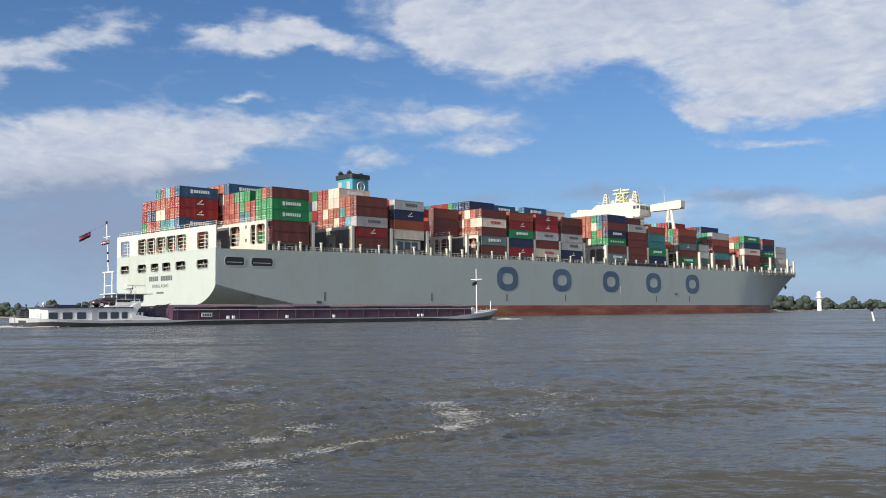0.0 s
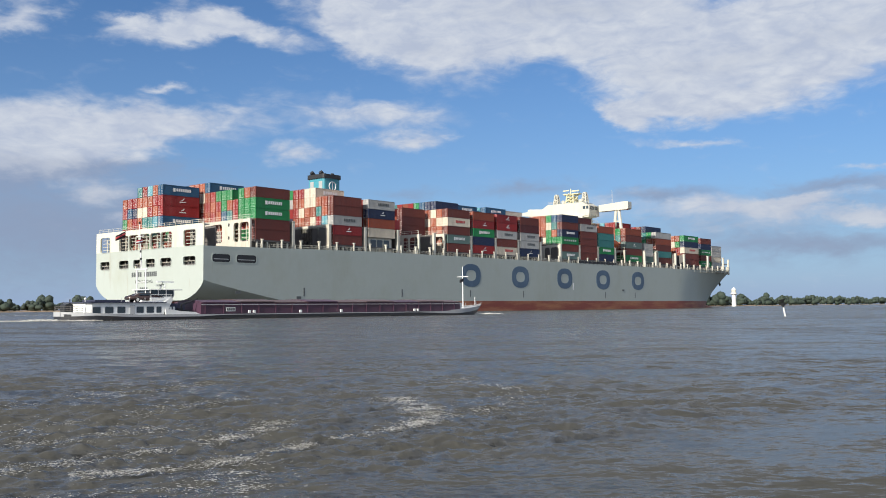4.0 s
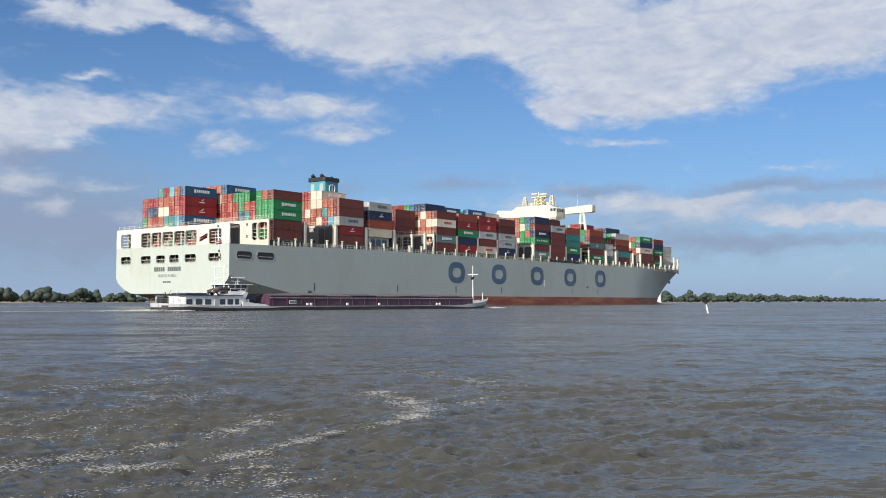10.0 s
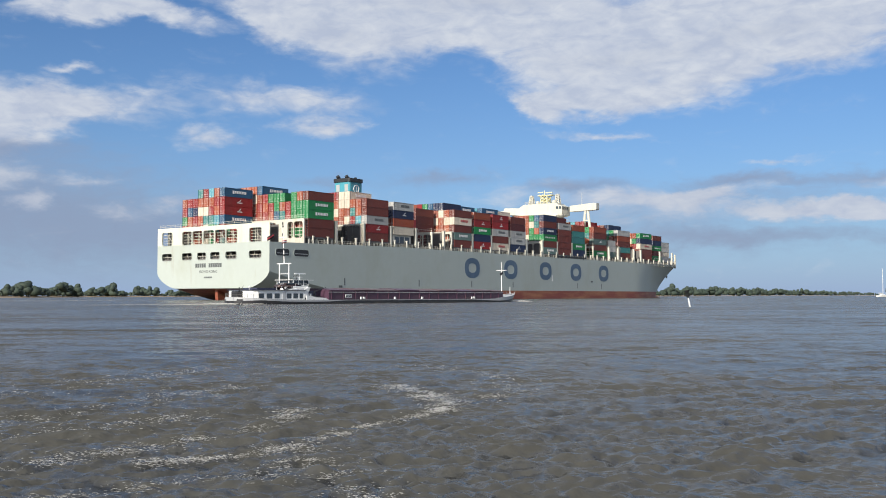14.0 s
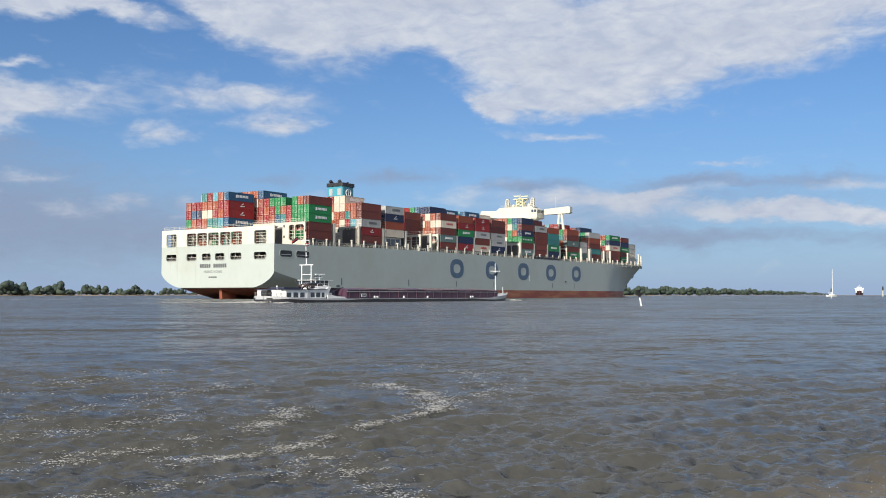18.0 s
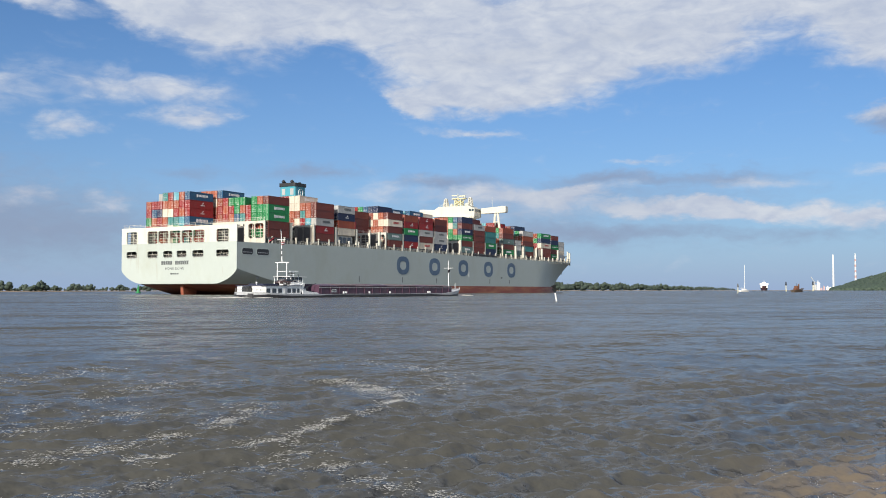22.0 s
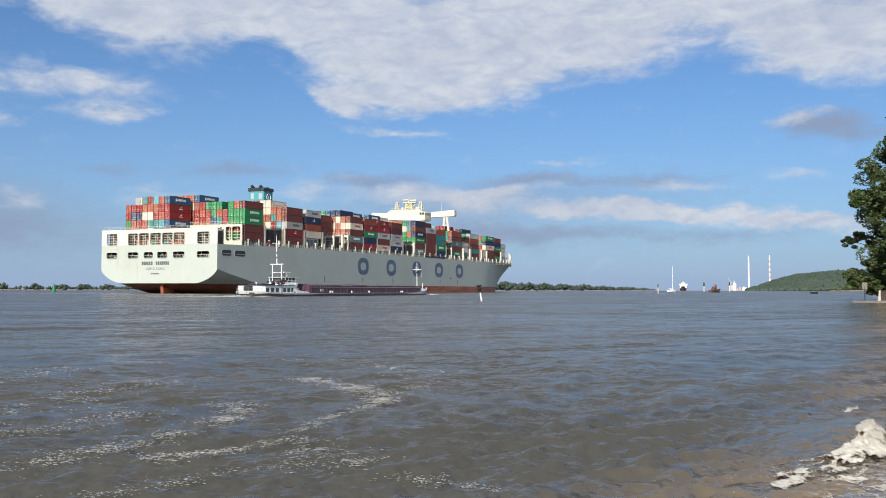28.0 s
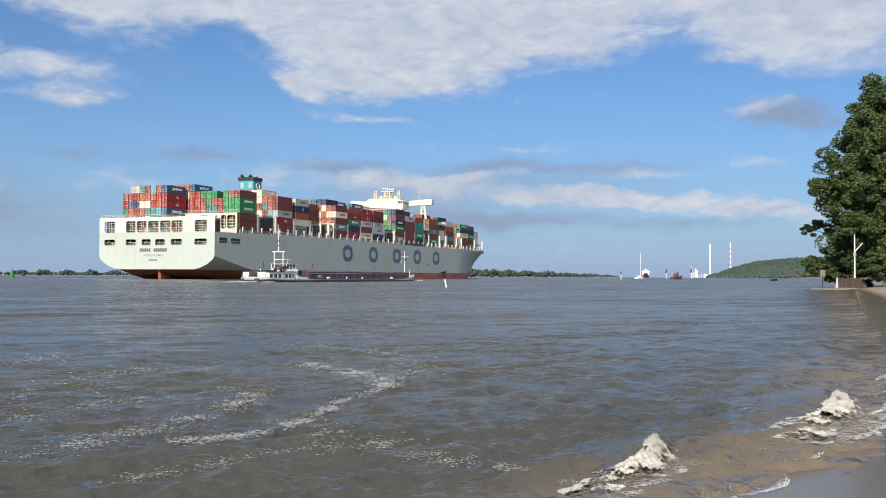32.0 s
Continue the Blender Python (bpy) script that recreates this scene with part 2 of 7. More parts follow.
def hull_paint():
    """Pale grey topsides with runs of rust and scuffs above a worn red boot top, parted at a level line."""
    m = material("hull_paint", (0.43, 0.475, 0.437), 0.55, 0, 0.045, 0.25, 0.05, 1.2, (0.36, 0.375, 0.29), 0.55, (0.06, 0.06, 0.035))
    tree = m.node_tree
    link = tree.links.new
    bsdf = tree.nodes["Principled BSDF"]
    above = bsdf.inputs["Base Color"].links[0].from_socket
    coord = tree.nodes.new("ShaderNodeTexCoord")
    xyz = tree.nodes.new("ShaderNodeSeparateXYZ")
    link(coord.outputs["Object"], xyz.inputs[0])
    # plates: faint seams and tones in squares
    plates = tree.nodes.new("ShaderNodeMapping")
    plates.inputs["Scale"].default_value = (0.085, 0.02, 0.37)
    link(coord.outputs["Object"], plates.inputs[0])
    cells = tree.nodes.new("ShaderNodeTexWhiteNoise")
    snap = tree.nodes.new("ShaderNodeVectorMath")
    snap.operation = "FLOOR"
    link(plates.outputs[0], snap.inputs[0])
    link(snap.outputs[0], cells.inputs[0])
    above = mix_colour(tree, math_node(tree, "MULTIPLY", cells.outputs["Value"], 0.10), above, (0.42, 0.46, 0.44))
    # runs of rust down the side
    runs = tree.nodes.new("ShaderNodeMapping")
    runs.inputs["Scale"].default_value = (0.55, 0.55, 0.045)
    link(coord.outputs["Object"], runs.inputs[0])
    streak = node(tree, "ShaderNodeTexNoise", Scale=1.0, Detail=6.0, Roughness=0.7)
    link(runs.outputs[0], streak.inputs["Vector"])
    r = tree.nodes.new("ShaderNodeMapRange")
    link(streak.outputs["Fac"], r.inputs[0])
    r.inputs[1].default_value, r.inputs[2].default_value, r.inputs[4].default_value = 0.62, 0.80, 0.55
    above = mix_colour(tree, r.outputs[0], above, (0.30, 0.22, 0.13))
    # red boot top, scraped to ochre in places
    patch = tree.nodes.new("ShaderNodeMapping")
    patch.inputs["Scale"].default_value = (0.045, 0.045, 0.35)
    link(coord.outputs["Object"], patch.inputs[0])
    wear = node(tree, "ShaderNodeTexNoise", Scale=1.0, Detail=8.0, Roughness=0.7)
    link(patch.outputs[0], wear.inputs["Vector"])
    w = tree.nodes.new("ShaderNodeMapRange")
    link(wear.outputs["Fac"], w.inputs[0])
    w.inputs[1].default_value, w.inputs[2].default_value, w.inputs[4].default_value = 0.44, 0.64, 0.9
    red = mix_colour(tree, w.outputs[0], (0.24, 0.055, 0.036), (0.42, 0.185, 0.085))
    z = math_node(tree, "MULTIPLY_ADD", wear.outputs["Fac"], 0.08, xyz.outputs[2])
    below = math_node(tree, "LESS_THAN", z, 3.4)
    link(mix_colour(tree, below, above, red), bsdf.inputs["Base Color"])
    return m


M = {}
M["hull"] = hull_paint()
M["cream"] = material("cream_paint", (0.60, 0.585, 0.50), 0.45, 0, 0.06, 1.0, 0.05, 8.0, (0.36, 0.22, 0.10), 0.45, (0.8, 0.8, 0.12))
M["white"] = material("white_paint", (0.78, 0.78, 0.74), 0.4, 0, 0.05, 1.0, 0.03, 8.0, (0.45, 0.36, 0.25), 0.35, (0.6, 0.6, 0.1))
M["deck"] = material("deck_paint", (0.13, 0.075, 0.06), 0.6, 0, 0.15, 1.0, 0.1, 6.0)
M["house"] = material("ivory_paint", (0.60, 0.585, 0.50), 0.45, 0, 0.05, 1.0, 0.03, 8.0, (0.40, 0.34, 0.24), 0.3, (0.6, 0.6, 0.1))
M["dark"] = material("dark_steel", (0.03, 0.032, 0.035), 0.5, 0.2, 0.2, 2.0)
M["grey"] = material("grey_steel", (0.38, 0.40, 0.40), 0.5, 0, 0.1, 2.0, 0.05, 10.0, (0.25, 0.14, 0.07), 0.4)
# toned down so that the gaps between stacks look shaded
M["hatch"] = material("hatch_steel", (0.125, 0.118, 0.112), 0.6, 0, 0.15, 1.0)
M["letter"] = material("blue_lettering", (0.068, 0.120, 0.190), 0.45, 0, 0.08, 0.5, 0, 1, (0.20, 0.27, 0.34), 0.4, (0.3, 0.3, 0.1))
M["ink"] = material("dark_lettering", (0.10, 0.11, 0.11), 0.5, 0, 0.1)
M["funnel"] = material("turquoise_paint", (0.065, 0.30, 0.37), 0.4, 0, 0.06, 1.0)
M["glass"] = glass("dark_glass")
M["zinc"] = material("zinc_rod", (0.78, 0.76, 0.72), 0.4, 0.1, 0.1, 4.0)
M["logo"] = material("white_lettering", (0.78, 0.78, 0.76), 0.5, 0, 0.05, 3.0)
M["logo_red"] = material("red_lettering", (0.5, 0.06, 0.05), 0.5, 0, 0.05, 3.0)
M["orange"] = material("lifeboat_orange", (0.65, 0.13, 0.03), 0.45, 0, 0.08)

PAINTS = {
    "brown": (0.140, 0.030, 0.021), "rust": (0.26, 0.055, 0.024), "red": (0.25, 0.013, 0.014), "maroon": (0.085, 0.015, 0.015),
    "orange": (0.33, 0.082, 0.036), "blue": (0.014, 0.080, 0.165), "navy": (0.010, 0.022, 0.068), "teal": (0.035, 0.19, 0.185),
    "green": (0.009, 0.20, 0.058), "cream": (0.62, 0.55, 0.44), "grey": (0.40, 0.40, 0.385), "slate": (0.11, 0.175, 0.16),
    "cyan": (0.10, 0.32, 0.39),
}
for _k, _c in PAINTS.items():
    M["box_" + _k] = material("container_" + _k, _c, 0.55, 0, 0.08, 0.9, 0.04, 12.0, tuple(c * 0.45 + 0.03 for c in _c), 0.55, (0.5, 0.9, 0.25), 0.5)


# ---- mesh helpers ----
def box(bm, x0, x1, y0, y1, z0, z1):
    v = [bm.verts.new(p) for p in ((x0, y0, z0), (x1, y0, z0), (x1, y1, z0), (x0, y1, z0), (x0, y0, z1), (x1, y0, z1), (x1, y1, z1), (x0, y1, z1))]
    for q in ((3, 2, 1, 0), (4, 5, 6, 7), (0, 1, 5, 4), (1, 2, 6, 5), (2, 3, 7, 6), (3, 0, 4, 7)):
        bm.faces.new([v[i] for i in q])


def rod(bm, a, b, r0, r1=None, seg=8):
    a, b = Vector(a), Vector(b)
    r1 = r0 if r1 is None else r1
    turn = (b - a).to_track_quat("Z", "Y")
    rings = []
    for p, r in ((a, r0), (b, r1)):
        rings.append([bm.verts.new(p + turn @ Vector((r * math.cos(2 * math.pi * i / seg), r * math.sin(2 * math.pi * i / seg), 0))) for i in range(seg)])
    for i in range(seg):
        j = (i + 1) % seg
        bm.faces.new((rings[0][i], rings[0][j], rings[1][j], rings[1][i]))
    bm.faces.new(rings[0][::-1])
    bm.faces.new(rings[1])


def prism(bm, outline, a, b, axis="y"):
    """An outline of pairs, drawn out from a to b along an axis (y: pairs are x, z; x: pairs are y, z; z: pairs are x, y)."""
    def at(p, d):
        return {"y": (p[0], d, p[1]), "x": (d, p[0], p[1]), "z": (p[0], p[1], d)}[axis]
    one, two = [bm.verts.new(at(p, a)) for p in outline], [bm.verts.new(at(p, b)) for p in outline]
    n = len(outline)
    for i in range(n):
        bm.faces.new((one[i], one[(i + 1) % n], two[(i + 1) % n], two[i]))
    bm.faces.new(one[::-1])
    bm.faces.new(two)


def rounded(x0, x1, z0, z1, r, n=4):
    out = []
    for cx, cz, a in ((x1 - r, z1 - r, 0), (x0 + r, z1 - r, 90), (x0 + r, z0 + r, 180), (x1 - r, z0 + r, 270)):
        for i in range(n + 1):
            t = radians(a + 90 * i / n)
            out.append((cx + r * math.cos(t), cz + r * math.sin(t)))
    return out


def ball(bm, centre, rx, ry, rz, seg=12, rings=8):
    m = Matrix.Translation(centre) @ Matrix.Diagonal((rx, ry, rz, 1))
    bmesh.ops.create_uvsphere(bm, u_segments=seg, v_segments=rings, radius=1, matrix=m)


def finish(name, bm, mat, smooth=False):
    bmesh.ops.recalc_face_normals(bm, faces=bm.faces[:])
    me = bpy.data.meshes.new(name)
    bm.to_mesh(me)
    bm.free()
    for m in (mat if isinstance(mat, (list, tuple)) else (mat,)):
        me.materials.append(m)
    if smooth:
        me.shade_smooth()
    return me


def part(name, bm, mat, parent, label="", smooth=False):
    ob = new(name, finish(name, bm, mat, smooth))
    ob.parent = parent
    if label:
        ob["label"] = label
    return ob


def thing(name, label, category, group="", kind=""):
    return tagged(new(name), label, category, group, kind)


def shell_mesh(name, verts, faces, mat, smooth=True):
    me = bpy.data.meshes.new(name)
    me.from_pydata(verts, [], faces)
    me.update()
    me.materials.append(mat)
    if smooth:
        me.shade_smooth()
    return me


def frame_opening(bm, x0, x1, z0, z1, y, w=0.12, d=0.12, r=0.35, axis="x"):
    """A raised rounded rim round an opening, in the plane across the given axis."""
    inner, outer = rounded(x0, x1, z0, z1, r), rounded(x0 - w, x1 + w, z0 - w, z1 + w, r + w)
    def at(p, q):
        return (q, p[0], p[1]) if axis == "x" else (p[0], q, p[1])
    n = len(inner)
    ring = [[bm.verts.new(at(p, q)) for p in o] for o, q in ((inner, y), (inner, y + d), (outer, y + d), (outer, y))]
    for k in range(4):
        a, b = ring[k], ring[(k + 1) % 4]
        for i in range(n):
            bm.faces.new((a[i], a[(i + 1) % n], b[(i + 1) % n], b[i]))


def leaf_cloud(verts, faces, centre, radii, count, size, rng, up=0.35):
    """Small bent leaf sprays scattered through an uneven ellipsoid shell."""
    d = rng.normal(size=(count, 3))
    d /= np.linalg.norm(d, axis=1)[:, None]
    p = np.array(centre) + d * np.array(radii) * (rng.uniform(0.55, 1.05, count) ** 0.6)[:, None]
    a = rng.normal(size=(count, 3)) * np.array((1, 1, up))
    a /= np.linalg.norm(a, axis=1)[:, None]
    b = np.cross(a, d + rng.normal(size=(count, 3)) * 0.5)
    b /= np.maximum(1e-6, np.linalg.norm(b, axis=1))[:, None]
    s = size * rng.uniform(0.6, 1.3, count)[:, None]
    n = np.cross(a, b) * s * 0.25
    i = len(verts) + 4 * np.arange(count)
    verts += np.stack((p - a * s, p + b * s * 0.55 + n, p + a * s, p - b * s * 0.55 + n), 1).reshape(-1, 3).tolist()
    faces += np.stack((i, i + 1, i + 2, i, i + 2, i + 3), 1).reshape(-1, 3).tolist()


ICO = {}
for _n in (1, 2):
    _ico = bmesh.new()
    bmesh.ops.create_icosphere(_ico, subdivisions=_n, radius=1.0)
    ICO[_n] = np.array([v.co[:] for v in _ico.verts]), np.array([[v.index for v in f.verts] for f in _ico.faces])
    _ico.free()


def lump(verts, faces, centre, radii, rng, rough=0.14, level=2):
    """A knobbly rounded mass, the dense inside of a clump of leaves."""
    v, f = ICO[level]
    k = 1 + rng.normal(size=(len(v), 1)) * rough
    faces += (f + len(verts)).tolist()
    verts += (np.array(centre) + v * k * np.array(radii)).tolist()


# ---- water, ground, shores ----
SHORE_AZ = 48.5
_sx, _sy = math.sin(radians(SHORE_AZ)), math.cos(radians(SHORE_AZ))


def along(s, n, z=0.0):
    """A place s metres along the near shore, n metres inland of the camera's line."""
    return (s * _sx + n * _sy, s * _sy - n * _sx, z)


def shore_offset(s):
    """Where the still water meets the sand, for places along the shore."""
    return np.interp(s, (-400, -40, 0, 6, 8.3, 10, 20, 60, 100, 125, 140, 170, 230, 600, 1500),
                     (-6, -3.0, -2.2, -0.6, 0.15, 0.45, 0.9, 1.2, 1.0, 0.6, 3.0, 4.0, 8.0, 60, 260))


FAR_BANK = ((-180, 700), (-60, 560), (-24, 640), (-14, 730), (-5, 1150), (2, 1700), (8, 2300), (14, 2600), (18, 1400), (21, 930), (24, 1100),
            (27, 1600), (31, 2600), (35, 3600), (38, 3900), (41, 3700), (43, 3300), (47, 2900), (60, 2600), (180, 700))


def ground_height(x, y):
    x, y = np.asarray(x, float), np.asarray(y, float)
    s, n = x * _sx + y * _sy, x * _sy - y * _sx
    d = n - shore_offset(s)
    near = np.where(d > 0, np.minimum(d * 0.085, 1.0 + (d - 13) * 0.02), d * 0.09 - 0.06 * np.clip(-d / 0.3, 0, 1))
    near = near + np.clip((d - 16) * 0.22, 0, 9)
    near = np.maximum(near, -3.0)
    az, r = np.degrees(np.arctan2(x, y)), np.hypot(x, y)
    bank = np.interp(az, [a for a, _ in FAR_BANK], [b for _, b in FAR_BANK])
    far = np.clip((r - bank) * 0.02, -3.0, 1.2)
    hill = np.interp(az, (41.6, 42.2, 43.2, 44.4, 46.3, 50, 56, 62), (0, 9, 27, 44, 55, 58, 34, 0)) * np.clip((r - 2950) / 280, 0, 1) ** 0.8
    return np.maximum(near, far + hill)


def sand():
    """Wet beige sand, dark and glossy by the water's edge, drier and paler above; woods' green-brown soil far off."""
    m = material("sand", (0.34, 0.245, 0.15), 0.75, 0, 0.10, 1.5, 0.05, 40.0)
    tree = m.node_tree
    link = tree.links.new
    bsdf = tree.nodes["Principled BSDF"]
    dry = bsdf.inputs["Base Color"].links[0].from_socket
    geo = tree.nodes.new("ShaderNodeNewGeometry")
    xyz = tree.nodes.new("ShaderNodeSeparateXYZ")
    link(geo.outputs["Position"], xyz.inputs[0])
    wander = node(tree, "ShaderNodeTexNoise", Scale=0.7, Detail=4.0)
    link(geo.outputs["Position"], wander.inputs["Vector"])
    wet = tree.nodes.new("ShaderNodeMapRange")
    link(math_node(tree, "MULTIPLY_ADD", wander.outputs["Fac"], 0.06, xyz.outputs[2]), wet.inputs[0])
    wet.inputs[1].default_value, wet.inputs[2].default_value = 0.16, 0.26
    wet.inputs[3].default_value, wet.inputs[4].default_value = 1.0, 0.0
    colour = mix_colour(tree, math_node(tree, "MULTIPLY", wet.outputs[0], 0.75), dry, (0.070, 0.052, 0.038))
    green = tree.nodes.new("ShaderNodeMapRange")
    link(xyz.outputs[2], green.inputs[0])
    green.inputs[1].default_value, green.inputs[2].default_value = 1.6, 4.0
    link(mix_colour(tree, green.outputs[0], colour, (0.034, 0.050, 0.028)), bsdf.inputs["Base Color"])
    link(math_node(tree, "MULTIPLY_ADD", wet.outputs[0], -0.60, 0.82), bsdf.inputs["Roughness"])
    return m


def build_ground():
    az = np.radians(np.concatenate((np.arange(-180, 36, 2.0), np.arange(36, 60, 0.25), np.arange(60, 180.1, 2.0))))
    rings = np.concatenate((np.linspace(0.0, 14, 90)[1:], np.geomspace(14.3, 4700, 150)))
    x, y = rings[:, None] * np.sin(az), rings[:, None] * np.cos(az)
    z = ground_height(x, y)
    verts = [(0, 0, float(ground_height(0, 0)))] + np.stack((x, y, z), -1).reshape(-1, 3).tolist()
    m, faces = len(az), []
    for j in range(m - 1):
        faces.append((0, 2 + j, 1 + j))
    for i in range(len(rings) - 1):
        for j in range(m - 1):
            a = 1 + i * m + j
            faces.append((a, a + 1, a + m + 1, a + m))
    ob = new("ground", shell_mesh("ground", verts, faces, sand()))
    tagged(ob, "wet sandy river beach rising to wooded banks", "ground", kind="structure")


def water_material():
    """Silty grey-brown river water, glossy, with ripples finer than the mesh."""
    m = bpy.data.materials.new("river_water")
    m.use_nodes = True
    tree = m.node_tree
    link = tree.links.new
    bsdf = tree.nodes["Principled BSDF"]
    coord = tree.nodes.new("ShaderNodeTexCoord")

    def noise_at(scale, detail, rough, distort=0.0):
        mp = tree.nodes.new("ShaderNodeMapping")
        mp.inputs["Rotation"].default_value = (0, 0, radians(-12))
        mp.inputs["Scale"].default_value = scale
        link(coord.outputs["Object"], mp.inputs[0])
        n = node(tree, "ShaderNodeTexNoise", Scale=1.0, Detail=detail, Roughness=rough, Distortion=distort)
        link(mp.outputs[0], n.inputs["Vector"])
        return n.outputs["Fac"]

    silt = noise_at((0.05, 0.09, 1), 5.0, 0.6)
    colour = mix_colour(tree, math_node(tree, "MULTIPLY_ADD", silt, 2.2, -0.6, clamp=True), WATER_DARK, WATER_LIGHT)
    # sand stirred up in the shallows along the beach
    geo = tree.nodes.new("ShaderNodeNewGeometry")
    def measured(axis):
        n = tree.nodes.new("ShaderNodeVectorMath")
        n.operation = "DOT_PRODUCT"
        link(geo.outputs["Position"], n.inputs[0])
        n.inputs[1].default_value = axis
        return n.outputs["Value"]
    inland, down_shore = measured((_sy, -_sx, 0)), measured((_sx, _sy, 0))
    edge = math_node(tree, "MINIMUM", math_node(tree, "MULTIPLY_ADD", down_shore, 0.283, -2.2), 0.6)
    shallow = tree.nodes.new("ShaderNodeMapRange")
    shallow.interpolation_type = "SMOOTHSTEP"
    link(math_node(tree, "MULTIPLY_ADD", math_node(tree, "SUBTRACT", silt, 0.5), 2.0, math_node(tree, "SUBTRACT", inland, edge)), shallow.inputs[0])
    shallow.inputs[1].default_value, shallow.inputs[2].default_value = -1.9, 0.0
    link(mix_colour(tree, shallow.outputs[0], colour, WATER_SANDY), bsdf.inputs["Base Color"])
    bsdf.inputs["IOR"].default_value = 1.33
    bsdf.inputs["Roughness"].default_value = 0.24
    fine = noise_at((10.0, 12.0, 1), 2.0, 0.5)
    ripple = noise_at((4.0, 5.0, 1), 2.0, 0.5)
    chop = noise_at((1.2, 1.6, 1), 2.0, 0.5)
    swell = noise_at((0.16, 0.30, 1), 4.0, 0.58)
    height = math_node(tree, "MULTIPLY_ADD", fine, 0.016, math_node(tree, "MULTIPLY_ADD", ripple, 0.055, math_node(tree, "MULTIPLY_ADD", chop, 0.035, math_node(tree, "MULTIPLY", swell, 0.05))))
    b = node(tree, "ShaderNodeBump", Strength=1.0, Distance=WATER_BUMP)
    link(height, b.inputs["Height"])
    # facets too small for the mesh: slopes taken from coloured noise at three sizes
    def slopes(scale, detail, amount, lean=0.0):
        mp = tree.nodes.new("ShaderNodeMapping")
        mp.inputs["Rotation"].default_value = (0, 0, radians(-12))
        mp.inputs["Scale"].default_value = scale
        link(coord.outputs["Object"], mp.inputs[0])
        n = node(tree, "ShaderNodeTexNoise", Scale=1.0, Detail=detail, Roughness=0.6)
        link(mp.outputs[0], n.inputs["Vector"])
        v = tree.nodes.new("ShaderNodeVectorMath")
        v.operation = "MULTIPLY_ADD"
        link(n.outputs["Color"], v.inputs[0])
        v.inputs[1].default_value = (amount * 0.7, amount * 1.2, 0)
        v.inputs[2].default_value = (-amount * 0.35, -amount * 0.6 - lean, 0)
        return v.outputs[0]

    total = b.outputs[0]
    for scale, detail, amount in WATER_SLOPES:
        add = tree.nodes.new("ShaderNodeVectorMath")
        add.operation = "ADD"
        link(total, add.inputs[0])
        link(slopes(scale, detail, amount, WATER_LEAN / len(WATER_SLOPES)), add.inputs[1])
        total = add.outputs[0]
    unit = tree.nodes.new("ShaderNodeVectorMath")
    unit.operation = "NORMALIZE"
    link(total, unit.inputs[0])
    link(unit.outputs[0], bsdf.inputs["Normal"])
    return m


WATER_SLOPES = (((11.0, 15.0, 1), 2.0, 0.70), ((4.5, 6.5, 1), 3.0, 1.15), ((1.8, 3.0, 1), 3.0, 0.95), ((0.60, 1.2, 1), 3.0, 0.95), ((0.12, 0.38, 1), 3.0, 1.0), ((0.025, 0.10, 1), 3.0, 0.6))
WATER_DARK, WATER_LIGHT, WATER_BUMP = (0.043, 0.0428, 0.0375), (0.072, 0.0700, 0.0605), 1.0
WATER_LEAN = 0.09      # the shoreward faces of the waves are the steeper ones
WATER_SANDY = (0.145, 0.115, 0.082)
WATER_DRIFT = (0.30, -0.22)      # metres a second


def wave_height(x, y, spacing):
    """Short-crested chop: many small waves, each only where the mesh is fine enough for it."""
    rng = np.random.default_rng(5)
    z = np.zeros_like(x)
    for i in range(150):
        length = 0.14 * (7.0 ** rng.random()) if i < 125 else rng.uniform(1.5, 4.0)
        head = radians(rng.normal(168, 30))
        k = 2 * math.pi / length
        amp = (0.0045 * length ** 0.40 if i < 125 else 0.0016 * length) * rng.uniform(0.4, 1.3)
        keep = np.clip(1.6 - 3.0 * spacing / length, 0, 1)
        use = keep > 0
        ph = (x[use] * math.sin(head) + y[use] * math.cos(head)) * k + rng.uniform(0, 6.28)
        z[use] += amp * keep[use] * (np.sin(ph) + 0.22 * np.cos(2 * ph))
    return z


def build_water():
    """One sheet to the horizon, in rings about the beach: fine near by, coarse far off and behind."""
    az = np.radians(np.concatenate((np.arange(-180, -32, 4.0), np.arange(-32, 60, 0.085), np.arange(60, 180.1, 4.0))))
    rings = [0.005]
    while rings[-1] < 4700:
        rings.append(rings[-1] + max(0.036, 0.00064 * rings[-1] ** 2))
    r = np.minimum(rings, 4700.0)
    x, y = r[:, None] * np.sin(az), r[:, None] * np.cos(az)
    spacing = np.maximum(np.gradient(r)[:, None] * 0.8, r[:, None] * np.gradient(az))
    off = shore_offset(x * _sx + y * _sy) - (x * _sy - y * _sx)
    z = wave_height(x, y, spacing) * np.clip(off / 2.2, 0.10, 1) - 0.006 * np.clip(1 - off / 2.0, 0, 1)
    verts = np.stack((x, y, z), -1).reshape(-1, 3).tolist()
    idx = np.arange(len(r) * len(az)).reshape(len(r), len(az))
    faces = np.stack((idx[:-1, :-1], idx[1:, :-1], idx[1:, 1:], idx[:-1, 1:]), -1).reshape(-1, 4).tolist()
    ob = new("water", shell_mesh("water", verts, faces, water_material()))
    return tagged(ob, "choppy grey-brown river water with small ripples", "water", kind="structure")


build_ground()
water = build_water()

